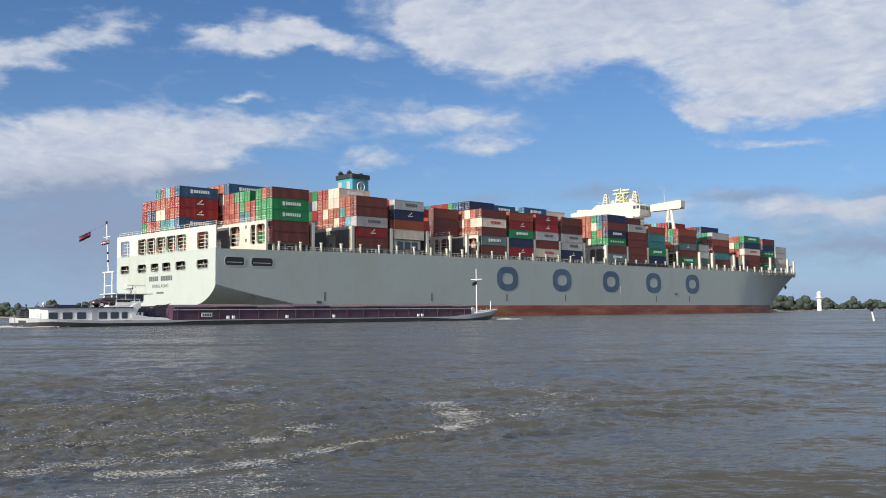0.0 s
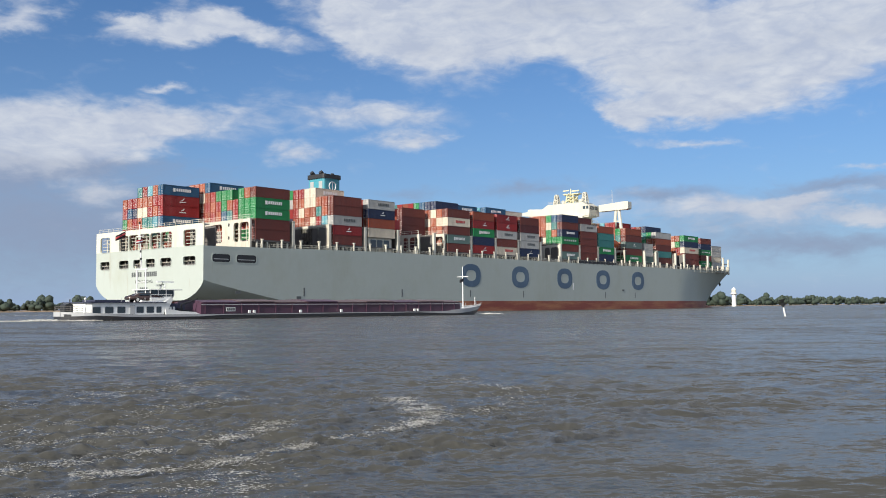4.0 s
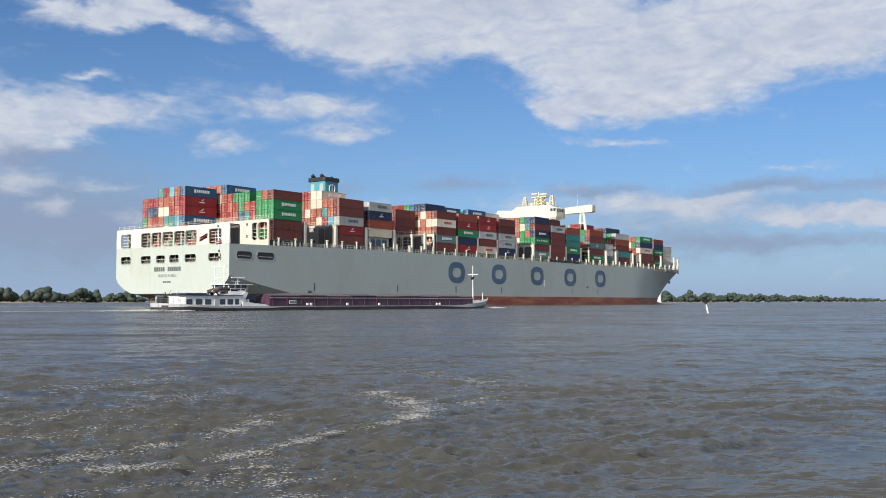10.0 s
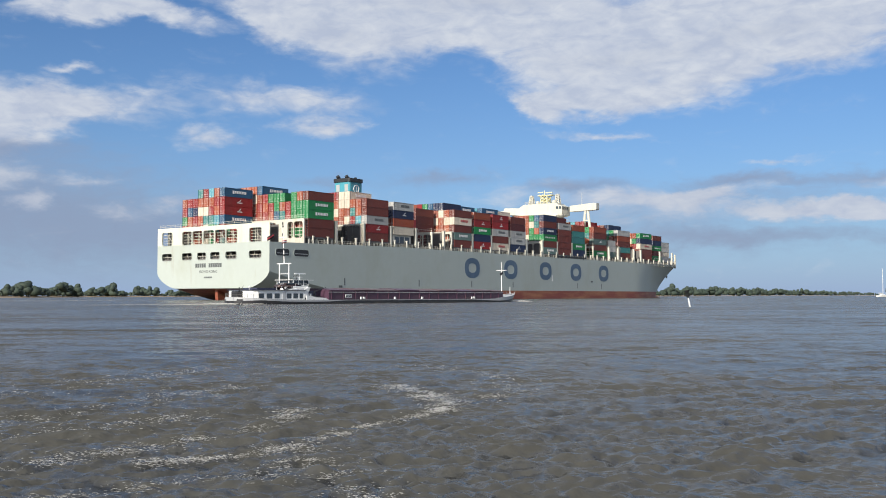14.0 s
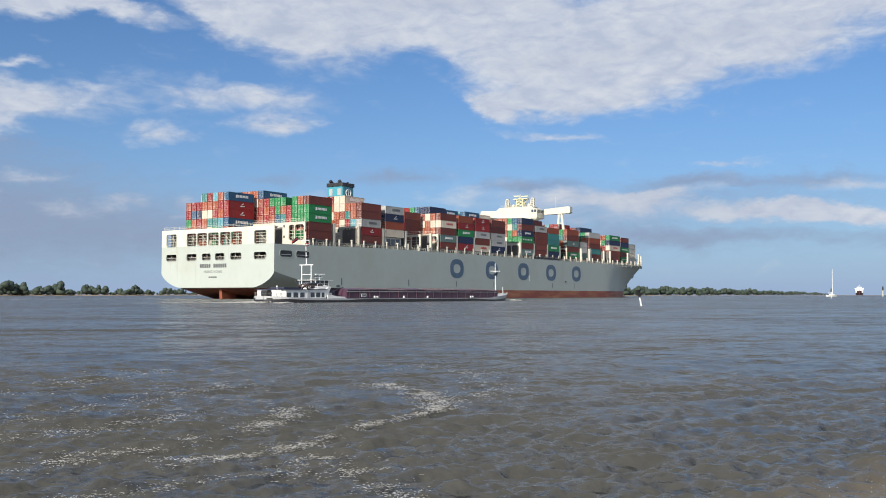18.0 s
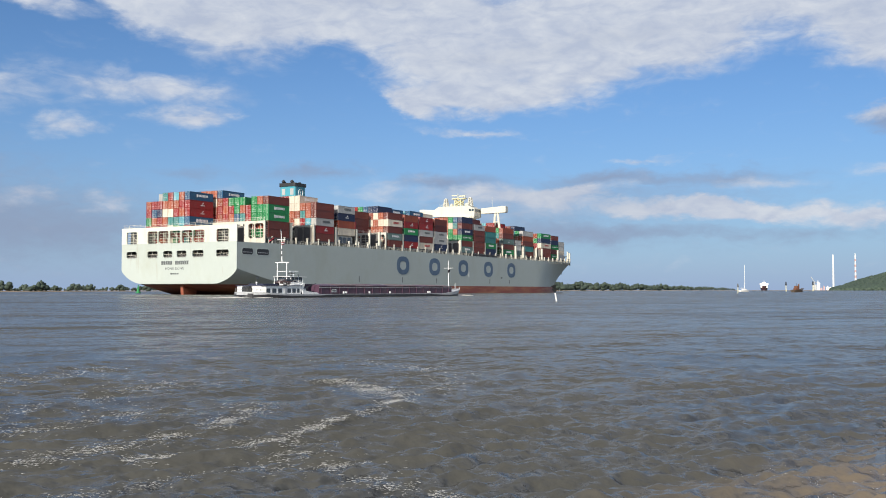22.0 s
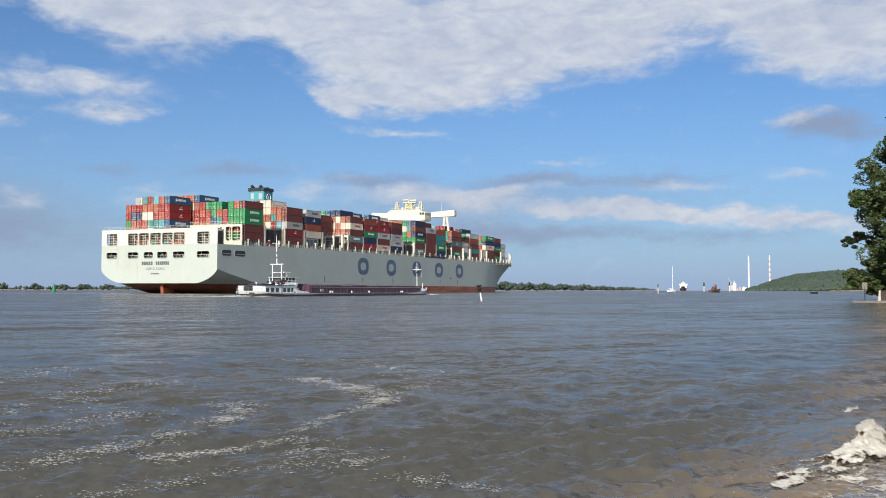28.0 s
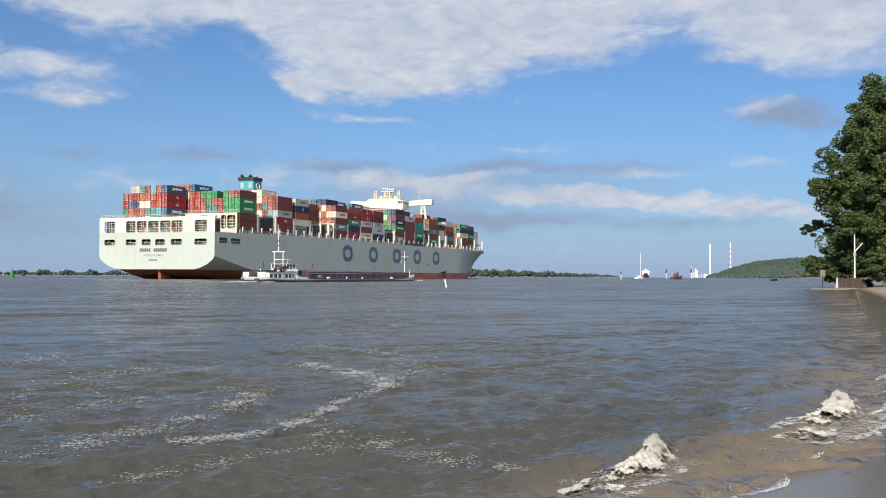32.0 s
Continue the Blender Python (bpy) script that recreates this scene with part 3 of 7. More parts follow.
# ---- the container ship: x runs forward from the transom, y to port, z up from the waterline ----
MOVERS = []          # thing, its place on the vessel, the vessel's rows
SHIP_ROWS = ((0, -65.8, 241.7, 46.53), (6, -44.4, 260.8, 46.69), (9, -32.8, 272.5, 46.76), (13, -17.3, 289.4, 46.98), (19, 6.6, 312.5, 47.15),
             (23, 22.6, 326.6, 47.14), (28, 40.5, 341.8, 47.05), (32, 54.7, 353.6, 46.72))
BARGE_ROWS = ((0, -46.5, 111.1, 49.26), (6, -28.4, 127.5, 49.30), (9, -18.9, 136.9, 49.28), (13, -6.2, 148.7, 49.30), (19, 12.7, 165.1, 49.32),
              (23, 25.0, 175.0, 49.36), (28, 39.3, 187.0, 49.40), (32, 50.1, 196.3, 49.45))


def rides(ob, local, rows):
    MOVERS.append((ob, local, rows))
    t, x, y, head = rows[0]
    ob.matrix_world = pose(x, y, 0, 0, 0, 90 - head) @ local
    return ob


SHIP_LENGTH, HALF_BEAM, DECK, STEM = 362.0, 25.5, 17.0, 332.0


def deck_half(u):
    if u < 292:
        return HALF_BEAM
    return HALF_BEAM * max(0.0, 1 - ((u - 292) / (SHIP_LENGTH - 292)) ** 1.7)


def water_half(u):
    if u < 252:
        return HALF_BEAM
    return HALF_BEAM * max(0.0, 1 - ((u - 252) / (STEM + 1 - 252)) ** 1.9)


def sheer(u):
    return DECK + 0.9 * min(1.0, u / 60) + (2.2 * ((u - 270) / 100) ** 2 if u > 270 else 0.0)


def stem_low(u):
    return 19.6 * ((u - STEM) / (SHIP_LENGTH - STEM)) ** 0.92 if u > STEM else -6.0


def hull_section(u):
    """Half section from the sheer down to the keel, as pairs of half-breadth and height."""
    top, bd, bw = sheer(u), deck_half(u), water_half(u)
    zk = max(-3.0, 8.5 - 8.5 * (u / 44.0) ** 0.9) if u < 60 else -3.0
    zb = max(-7.0, 3.6 - 5.2 * (u / 22.0) ** 0.9) if u < 60 else -7.0
    low = stem_low(u)
    pts = []
    for i in range(11):
        z = top + (max(zk, low) - top) * (i / 10) ** 0.9
        flare = 2.1 - 0.8 * min(1.0, max(0.0, (u - 265) / (STEM - 265)))
        if u > STEM:
            k = max(0.0, (z - low) / max(0.2, top - low))
            w = bd * k ** flare
        else:
            k = min(1.0, max(0.0, z / top))
            w = bw + (bd - bw) * k ** flare
        pts.append((w, z))
    w, z = pts[-1]
    r = min(9.0, w * 0.9)
    zb = max(zb, low)
    for i in range(1, 9):
        a = math.pi / 2 * i / 8
        k, m = i / 8, min(0.75, u / 14)
        pts.append((w - r + (1 - m) * r * abs(math.cos(a)) ** 1.3 + m * r * (1 - k), z + (zb - z) * ((1 - m) * math.sin(a) ** 1.3 + m * k)))
    pts.append((0.0, zb))
    return pts


def build_hull(ship):
    stations = sorted(set(list(np.linspace(0, 60, 25)) + list(np.linspace(60, 230, 18)) + list(np.linspace(230, STEM, 36)) + list(np.linspace(STEM, SHIP_LENGTH - 0.2, 16))))
    verts, faces = [], []
    for side in (-1, 1):
        base = len(verts)
        n = 21
        for u in stations:
            sec = hull_section(u)
            verts += [(u, side * w, z) for w, z in sec[:11] + sec[10:]]
        for i in range(len(stations) - 1):
            for j in range(n - 1):
                if j == 10:
                    continue
                a = base + i * n + j
                q = (a, a + 1, a + n + 1, a + n)
                faces.append(q if side < 0 else q[::-1])
    ob = new("hull", shell_mesh("hull", verts, faces, M["hull"]))
    ob.parent = ship
    ob["label"] = "pale grey steel hull with a worn red boot top"
    # deck plate
    dv, df = [], []
    for u in stations:
        b = deck_half(u) - 0.1
        dv += [(u, -b, sheer(u) - 1.1), (u, b, sheer(u) - 1.1)]
    for i in range(len(stations) - 1):
        df.append((2 * i, 2 * i + 2, 2 * i + 3, 2 * i + 1))
    d = new("deck", shell_mesh("deck", dv, df, M["deck"], False))
    d.parent = ship
    d["label"] = "red-brown painted steel main deck"


UPPER_OPENINGS = ((-23.1, -18.3), (-13.3, -8.9), (-8.4, -3.9), (-3.3, 1.45), (2.0, 6.6), (7.0, 11.8), (17.1, 22.2))
LOWER_OPENINGS = ((-23.1, -18.3), (-13.3, -8.7), (-6.1, -2.1), (-0.1, 4.1), (6.8, 11.6), (17.0, 22.2))


def build_transom(ship):
    """Stern plate with its two rows of mooring openings cut through, rounded lower corners and rims."""
    top = 22.7
    bm = bmesh.new()
    thick = 0.3
    gallery = bmesh.new()
    bands = ((top - 1.4, top, ()), (17.2, top - 1.4, UPPER_OPENINGS), (14.6, 17.2, ()), (12.4, 14.6, LOWER_OPENINGS), (8.5, 12.4, ()))
    for z0, z1, gaps in bands:
        edges = [-HALF_BEAM] + [e for g in gaps for e in g] + [HALF_BEAM]
        for a, b in zip(edges[::2], edges[1::2]):
            box(gallery if z0 > 17 else bm, -thick, 0, -b, -a, z0, z1)
    lower = [(-HALF_BEAM, 8.5), (HALF_BEAM, 8.5)]
    lower += [(HALF_BEAM - 9 + 9 * abs(math.cos(a)) ** 1.3, 8.5 - 4.9 * math.sin(a) ** 1.3) for a in np.linspace(0, math.pi / 2, 9)[1:]]
    lower += [(-HALF_BEAM + 9 - 9 * math.sin(a) ** 1.3, 8.5 - 4.9 * math.cos(a) ** 1.3) for a in np.linspace(0, math.pi / 2, 9)[:-1]]
    prism(bm, lower, -thick, 0, "x")
    for row, z0, z1 in ((UPPER_OPENINGS, 17.2, top - 1.4), (LOWER_OPENINGS, 12.4, 14.6)):
        for a, b in row:
            for y, sy in ((-b, 1), (-a, -1)):
                for z, sz in ((z0, 1), (z1, -1)):
                    arc = [(y + sy * 0.6 * (1 - math.sin(t)), z + sz * 0.6 * (1 - math.cos(t))) for t in np.linspace(0, math.pi / 2, 5)]
                    prism(gallery if z0 > 17 else bm, [(y, z)] + arc, -thick, 0, "x")
    part("stern_gallery", gallery, M["gallery"], ship, "cream upper stern gallery with square openings")
    part("transom", bm, M["hull"], ship, "near-white transom plate with two rows of openings")
    for row, z0, z1 in ((UPPER_OPENINGS, 17.2, top - 1.4), (LOWER_OPENINGS, 12.4, 14.6)):
        for a, b in row:
            bm = bmesh.new()
            frame_opening(bm, -b, -a, z0, z1, -thick - 0.1, 0.14, 0.1, 0.6)
            part("opening_rim", bm, M["hull"], ship)
    # mooring deck behind the openings
    bm = bmesh.new()
    box(bm, 0.1, 14, -25.2, 25.2, 11.2, 11.5)
    part("mooring_deck", bm, M["deck"], ship)
    bm = bmesh.new()
    box(bm, 13.0, 13.3, -25.2, 25.2, 11.5, 16.4)
    part("mooring_bulkhead", bm, M["grey"], ship)
    bm = bmesh.new()
    box(bm, 0.02, 13, -25.2, 25.2, 16.2, 16.6)
    part("poop_deck", bm, M["deck"], ship)
    for y in (-20.5, -10.5, 10.5, 20.5):
        bm = bmesh.new()
        rod(bm, (3, y - 1.2, 12.9), (3, y + 1.2, 12.9), 0.75, None, 12)
        box(bm, 2.3, 3.7, y - 1.5, y - 1.2, 11.5, 13.4)
        box(bm, 2.3, 3.7, y + 1.2, y + 1.5, 11.5, 13.4)
        part("winch", bm, M["cream"], ship)
    # roller fairleads, rails and posts just inside the lower openings
    for a, b in LOWER_OPENINGS:
        bm = bmesh.new()
        for k in (0.22, 0.5, 0.74):
            y = -(a + (b - a) * k)
            rod(bm, (0.45, y, 11.5), (0.45, y, 13.5), 0.24, 0.2, 8)
            rod(bm, (0.45, y, 13.5), (0.45, y, 13.62), 0.34, 0.34, 8)
        box(bm, 0.2, 0.8, -b + 0.3, -a - 0.3, 12.2, 12.75)
        part("roller_fairlead", bm, M["hatch"], ship)
        bm = bmesh.new()
        rod(bm, (0.12, -b, 13.45), (0.12, -a, 13.45), 0.07, None, 5)
        rod(bm, (0.9, -a - 1.0, 11.5), (0.9, -a - 1.0, 15.5), 0.12, None, 5)
        rod(bm, (1.3, -b + 1.2, 11.5), (1.3, -b + 1.2, 15.5), 0.12, None, 5)
        part("inner_rail", bm, M["cream"], ship)
    # open rails between the upper openings and stern rail
    for a, b in UPPER_OPENINGS:
        bm = bmesh.new()
        for z in (17.9, 18.8, 19.7, 20.6):
            rod(bm, (0.4, -b, z), (0.4, -a, z), 0.08, None, 5)
        for k in (0.25, 0.75):
            rod(bm, (0.9, -a - (b - a) * k, 16.6), (0.9, -a - (b - a) * k, 21.2), 0.08, None, 5)
        rod(bm, (1.4, -b, 17.0), (1.4, -a, 20.8), 0.1, None, 5)
        rod(bm, (0.4, -(a + b) / 2, 16.6), (0.4, -(a + b) / 2, 21.2), 0.09, None, 5)
        part("rail_grating", bm, M["cream"], ship)
    bm = bmesh.new()
    for y in np.arange(-25, 25.1, 2.5):
        rod(bm, (0.2, y, top), (0.2, y, top + 1.0), 0.05, None, 5)
    for z in (top + 0.5, top + 1.0):
        rod(bm, (0.2, -25, z), (0.2, 25, z), 0.04, None, 5)
    part("stern_rail", bm, M["cream"], ship)
    # dark plates added beyond the stacks, standing in for the gallery's shaded inside
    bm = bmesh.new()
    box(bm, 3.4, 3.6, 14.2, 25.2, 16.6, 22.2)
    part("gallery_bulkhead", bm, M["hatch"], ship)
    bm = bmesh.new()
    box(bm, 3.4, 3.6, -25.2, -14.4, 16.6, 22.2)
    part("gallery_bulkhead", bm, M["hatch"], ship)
    # upper deck plating from the transom to the first bridge
    bm = bmesh.new()
    box(bm, 0.02, 1.6, -25.3, 25.3, top - 0.5, top - 0.15)
    part("upper_walkway", bm, M["cream"], ship)
    # stern marks: the name as bars, the port of registry
    for z, h, v0, v1, n in ((10.0, 1.25, -7.0, -2.0, 5), (10.0, 1.25, -0.8, 5.2, 7), (6.7, 0.5, -2.9, 0.9, 4)):
        bm = bmesh.new()
        step = (v1 - v0) / n
        for i in range(n):
            box(bm, -thick - 0.03, -thick, -(v0 + step * (i + 0.82)), -(v0 + step * i), z, z + h)
        part("name_lettering", bm, M["ink"], ship)
    text = bpy.data.curves.new("port_of_registry", "FONT")
    text.body, text.size, text.align_x, text.extrude = "HONG KONG", 1.25, "CENTER", 0.015
    text.space_character = 1.1
    text.materials.append(M["ink"])
    ob = new("port_of_registry", text)
    ob.parent = ship
    ob.matrix_local = Matrix.Translation((-thick - 0.03, 1.0, 8.3)) @ Euler((math.pi / 2, 0, -math.pi / 2)).to_matrix().to_4x4()
    # side openings by the stern
    for u0, u1 in ((2.3, 7.7), (9.7, 15.9)):
        bm = bmesh.new()
        prism(bm, rounded(u0, u1, 13.1, 15.1, 0.7), -HALF_BEAM - 0.03, -HALF_BEAM + 0.3)
        p = part("fairlead_opening", bm, M["dark"], ship, "dark oblong mooring opening")
        bm = bmesh.new()
        frame_opening(bm, u0, u1, 13.1, 15.1, -HALF_BEAM - 0.06, 0.2, 0.09, 0.7, "y")
        q = new("rim", finish("rim", bm, M["hull"]))
        q.parent = p
        bm = bmesh.new()
        box(bm, u0 + 0.5, u1 - 0.5, -HALF_BEAM - 0.06, -HALF_BEAM - 0.02, 13.75, 13.95)
        q = new("inner_rail", finish("inner_rail", bm, M["grey"]))
        q.parent = p
    # rudder head and skeg
    bm = bmesh.new()
    prism(bm, ((2.0, 3.4), (9.0, 3.4), (8.0, -2.0), (2.5, -2.0)), -0.6, 0.6)
    part("rudder", bm, M["hull"], ship)


def oval_mark(u0, u1, z0, z1, w):
    bm = bmesh.new()
    n = 28
    cu, cz, ru, rz = (u0 + u1) / 2, (z0 + z1) / 2, (u1 - u0) / 2, (z1 - z0) / 2
    rings = []
    for y in (-0.06, 0.0):
        for k in (0, 1):
            rings.append([bm.verts.new((cu + (ru - k * w * 1.25) * math.copysign(abs(math.cos(t)) ** 0.8, math.cos(t)), y - HALF_BEAM,
                                        cz + (rz - k * w) * math.copysign(abs(math.sin(t)) ** 0.8, math.sin(t)))) for t in np.linspace(0, 2 * math.pi, n, False)])
    for a, b in ((0, 1), (2, 0), (1, 3)):
        for i in range(n):
            bm.faces.new((rings[a][i], rings[a][(i + 1) % n], rings[b][(i + 1) % n], rings[b][i]))
    return bm


def build_marks(ship):
    for u0, u1 in ((99.6, 109.8), (127.4, 137.6), (155.8, 166.0), (183.4, 193.8), (211.6, 222.0)):
        part("hull_mark", oval_mark(u0, u1, 8.0, 15.6, 2.0), M["letter"], ship, "large blue oval mark painted on the hull")
    # draught marks and small plates on the side
    for u in (32, 71, 104, 134, 190, 214):
        bm = bmesh.new()
        box(bm, u, u + 0.45, -HALF_BEAM - 0.04, -HALF_BEAM, 4.6, 6.9)
        part("draught_mark", bm, M["ink"], ship)
    bm = bmesh.new()
    box(bm, 166.5, 167.1, -HALF_BEAM - 0.04, -HALF_BEAM, 7.6, 10.2)
    part("pilot_mark", bm, M["logo"], ship)
    for u, z in ((9.3, 5.2), (29.5, 3.9), (203.5, 7.4)):
        bm = bmesh.new()
        box(bm, u, u + 1.6, -HALF_BEAM - 0.12, -HALF_BEAM, z, z + 0.7)
        part("discharge_plate", bm, M["ink"], ship)


# bays: after end, length, outboard half-breadth, tiers of the outboard stack from the bottom up, tiers of the inner stacks
FLOOR, TIER = 19.35, 2.8
BAYS = (
    ("S", 4.0, 9.4, 13.9, (None, None), 1, 16.75),
    ("A", 3.0, 11.4, 2.4, ("red", "blue", "red", "red", "blue"), 5, 20.75),
    ("B", 15.9, 11.4, 25.3, ("brown", "brown", "green", "green", "brown"), 5, FLOOR),
    ("C", 43.2, 11.2, 25.3, ("brown", "red", "grey", "brown", "brown"), 6, FLOOR),
    ("D", 57.2, 11.2, 25.3, (None, "cream", "rust", "navy", "grey"), 5, FLOOR),
    ("E", 80.6, 10.8, 17.0, ("maroon", "brown", "maroon", "maroon", "brown"), 5, FLOOR),
    ("F", 93.2, 11.4, 25.3, ("brown", "slate", "brown", "cream", "brown"), 6, FLOOR),
    ("G", 106.5, 11.4, 25.3, ("red", "navy", "green", "red", "rust"), 6, FLOOR),
    ("H", 119.6, 11.6, 25.3, ("cream", "brown", "grey", "red", "red"), 6, FLOOR),
    ("I", 133.2, 11.5, 25.3, ("navy", "grey", "grey", "maroon", "brown"), 6, FLOOR),
    ("J", 160.0, 11.3, 25.3, ("slate", "brown", "green", "navy", "brown", "navy"), 6, FLOOR),
    ("K", 173.2, 11.7, 25.3, ("brown", "brown", "brown", "brown", "grey"), 6, FLOOR),
    ("L", 186.4, 11.7, 25.3, ("navy", "green", "teal", "teal", "rust"), 5, FLOOR),
    ("M", 209.5, 13.6, 24.2, ("green", "brown", "slate", "brown", "rust"), 6, 19.9),
    ("N", 225.5, 8.0, 24.0, ("slate", "grey", "grey"), 3, 19.9),
    ("O", 237.5, 14.2, 23.5, ("brown", "teal", "brown", "rust", "grey"), 6, 19.9),
    ("P", 270.0, 14.8, 21.0, ("brown", "brown", "cream", "navy", "green"), 5, 20.3),
    ("Q", 294.8, 11.8, 17.5, ("green", "brown", "green", "navy", "brown"), 5, 20.4),
    ("R", 316.5, 11.5, 13.2, ("grey", "cream", "grey", "grey"), 4, 20.6),
)
END_PALETTE = ("red", "rust", "orange", "rust", "brown", "red", "cream", "blue", "teal", "green", "navy", "orange", "cyan", "rust", "grey", "red")
SHORT = 11.5
TEMPLATES = {}


def container_template(paint):
    """One forty-foot box with ribbed sides, corner posts and castings, and two doors with locking rods at its after end."""
    if paint in TEMPLATES:
        return TEMPLATES[paint]
    L, W, H = SHORT, 2.40, TIER - 0.06
    bm = bmesh.new()
    prof = []
    x, k = 0.18, 0
    while x < L - 0.18:
        prof += [(x, 0.0), (x + 0.10, 0.0), (x + 0.17, 0.05), (x + 0.27, 0.05)]
        x += 0.34
    prof = [(min(a, L - 0.18), b) for a, b in prof] + [(L - 0.18, 0.0)]
    for side in (-1, 1):
        lo = [bm.verts.new((a, side * (W / 2 - 0.07 + b), 0.16)) for a, b in prof]
        hi = [bm.verts.new((a, side * (W / 2 - 0.07 + b), H - 0.12)) for a, b in prof]
        for i in range(len(prof) - 1):
            if prof[i + 1][0] > prof[i][0]:
                bm.faces.new((lo[i], lo[i + 1], hi[i + 1], hi[i]))
        y0, y1 = (side * W / 2 - 0.10, side * W / 2) if side > 0 else (-W / 2, -W / 2 + 0.10)
        box(bm, 0, L, y0, y1, 0, 0.17)
        box(bm, 0, L, y0, y1, H - 0.13, H)
        box(bm, 0, 0.19, y0, y1, 0.17, H - 0.13)
        box(bm, L - 0.19, L, y0, y1, 0.17, H - 0.13)
    box(bm, 0.1, L - 0.1, -W / 2 + 0.05, W / 2 - 0.05, H - 0.10, H - 0.03)
    box(bm, L - 0.12, L - 0.02, -W / 2 + 0.09, W / 2 - 0.09, 0.02, H - 0.1)
    box(bm, 0.0, 0.12, -W / 2 + 0.09, W / 2 - 0.09, 0, 0.15)
    box(bm, 0.0, 0.12, -W / 2 + 0.09, W / 2 - 0.09, H - 0.15, H - 0.01)
    ob = new("shipping_container", finish("shipping_container", bm, M["box_" + paint]))
    for side in (-1, 1):
        bm = bmesh.new()
        y0, y1 = sorted((side * 0.015, side * (W / 2 - 0.11)))
        box(bm, 0.06, 0.12, y0, y1, 0.17, H - 0.17)
        for z in (0.75, 1.35, 1.95):
            box(bm, 0.045, 0.06, y0 + 0.06, y1 - 0.06, z - 0.12, z + 0.12)
        door = part("door", bm, M["box_" + paint], ob)
        for f in (0.28, 0.72):
            bm = bmesh.new()
            y = y0 + (y1 - y0) * f
            rod(bm, (0.02, y, 0.1), (0.02, y, H - 0.1), 0.022, None, 5)
            for z in (0.2, 1.0, H - 0.25):
                box(bm, 0.0, 0.045, y - 0.07, y + 0.07, z, z + 0.14)
            part("lock_rod", bm, M["zinc"], door)
    for y, z in ((-W / 2 + 0.09, 0.09), (W / 2 - 0.09, 0.09), (-W / 2 + 0.09, H - 0.09), (W / 2 - 0.09, H - 0.09)):
        bm = bmesh.new()
        box(bm, -0.02, 0.17, y - 0.1, y + 0.1, z - 0.09, z + 0.09)
        part("corner_casting", bm, M["box_" + paint], ob)
    words = {"brown": "dark red-brown", "rust": "rust-red", "red": "bright red", "maroon": "dark maroon", "orange": "faded orange", "blue": "petrol blue",
             "navy": "navy blue", "teal": "teal green", "green": "bright green", "cream": "off-white", "grey": "light grey", "slate": "grey-green", "cyan": "pale turquoise"}
    tagged(ob, f"{words[paint]} corrugated steel container stacked on the ship's deck", "container", "containers on the ship")
    TEMPLATES[paint] = ob
    return ob


FRESH = set()


def put_container(paint, u, v, z, stretch=1.0, logo=None):
    tpl = container_template(paint)
    if paint in FRESH:
        ob = copy_thing(tpl, Matrix.Identity(4))
    else:
        FRESH.add(paint)
        ob = tpl
        LOGO_BASE[paint] = True
    local = Matrix.Translation((u, -v, z)) @ Matrix.Diagonal((stretch, 1, 1, 1))
    PLACED.append((ob, local, logo))
    return ob


LOGO_BASE, PLACED = {}, []


def stuff_box(verts, faces, u0, u1, v0, v1, z0, z1):
    i = len(verts)
    for x in (u0, u1):
        for y in (-v1, -v0):
            for z in (z0, z1):
                verts.append((x, y, z))
    for q in ((0, 1, 3, 2), (4, 6, 7, 5), (0, 4, 5, 1), (2, 3, 7, 6), (0, 2, 6, 4), (1, 5, 7, 3)):
        faces.append(tuple(i + k for k in q))


def inner_material():
    m = bpy.data.materials.new("container_mixed")
    m.use_nodes = True
    tree = m.node_tree
    geo = tree.nodes.new("ShaderNodeNewGeometry")
    ramp = tree.nodes.new("ShaderNodeValToRGB")
    ramp.color_ramp.interpolation = "CONSTANT"
    keys = ("rust", "brown", "red", "blue", "cream", "orange", "green", "brown", "navy", "grey", "teal", "rust")
    for i, k in enumerate(keys):
        e = ramp.color_ramp.elements[0] if i == 0 else ramp.color_ramp.elements.new(i / len(keys))
        e.color = (*PAINTS[k], 1)
    ramp.color_ramp.elements.remove(ramp.color_ramp.elements[len(keys)])
    tree.links.new(geo.outputs["Random Per Island"], ramp.inputs[0])
    coord = tree.nodes.new("ShaderNodeTexCoord")
    dirt = node(tree, "ShaderNodeTexNoise", Scale=0.8, Detail=5.0)
    tree.links.new(coord.outputs["Object"], dirt.inputs["Vector"])
    bsdf = tree.nodes["Principled BSDF"]
    tree.links.new(mix_colour(tree, math_node(tree, "MULTIPLY_ADD", dirt.outputs["Fac"], 0.9, -0.25, clamp=True), ramp.outputs[0], (0.08, 0.05, 0.04)), bsdf.inputs["Base Color"])
    wave = tree.nodes.new("ShaderNodeTexWave")
    wave.bands_direction = "X"
    wave.inputs["Scale"].default_value = 1.4
    tree.links.new(coord.outputs["Object"], wave.inputs["Vector"])
    b = node(tree, "ShaderNodeBump", Strength=0.6, Distance=0.05)
    tree.links.new(wave.outputs["Fac"], b.inputs["Height"])
    tree.links.new(b.outputs[0], bsdf.inputs["Normal"])
    bsdf.inputs["Roughness"].default_value = 0.6
    return m


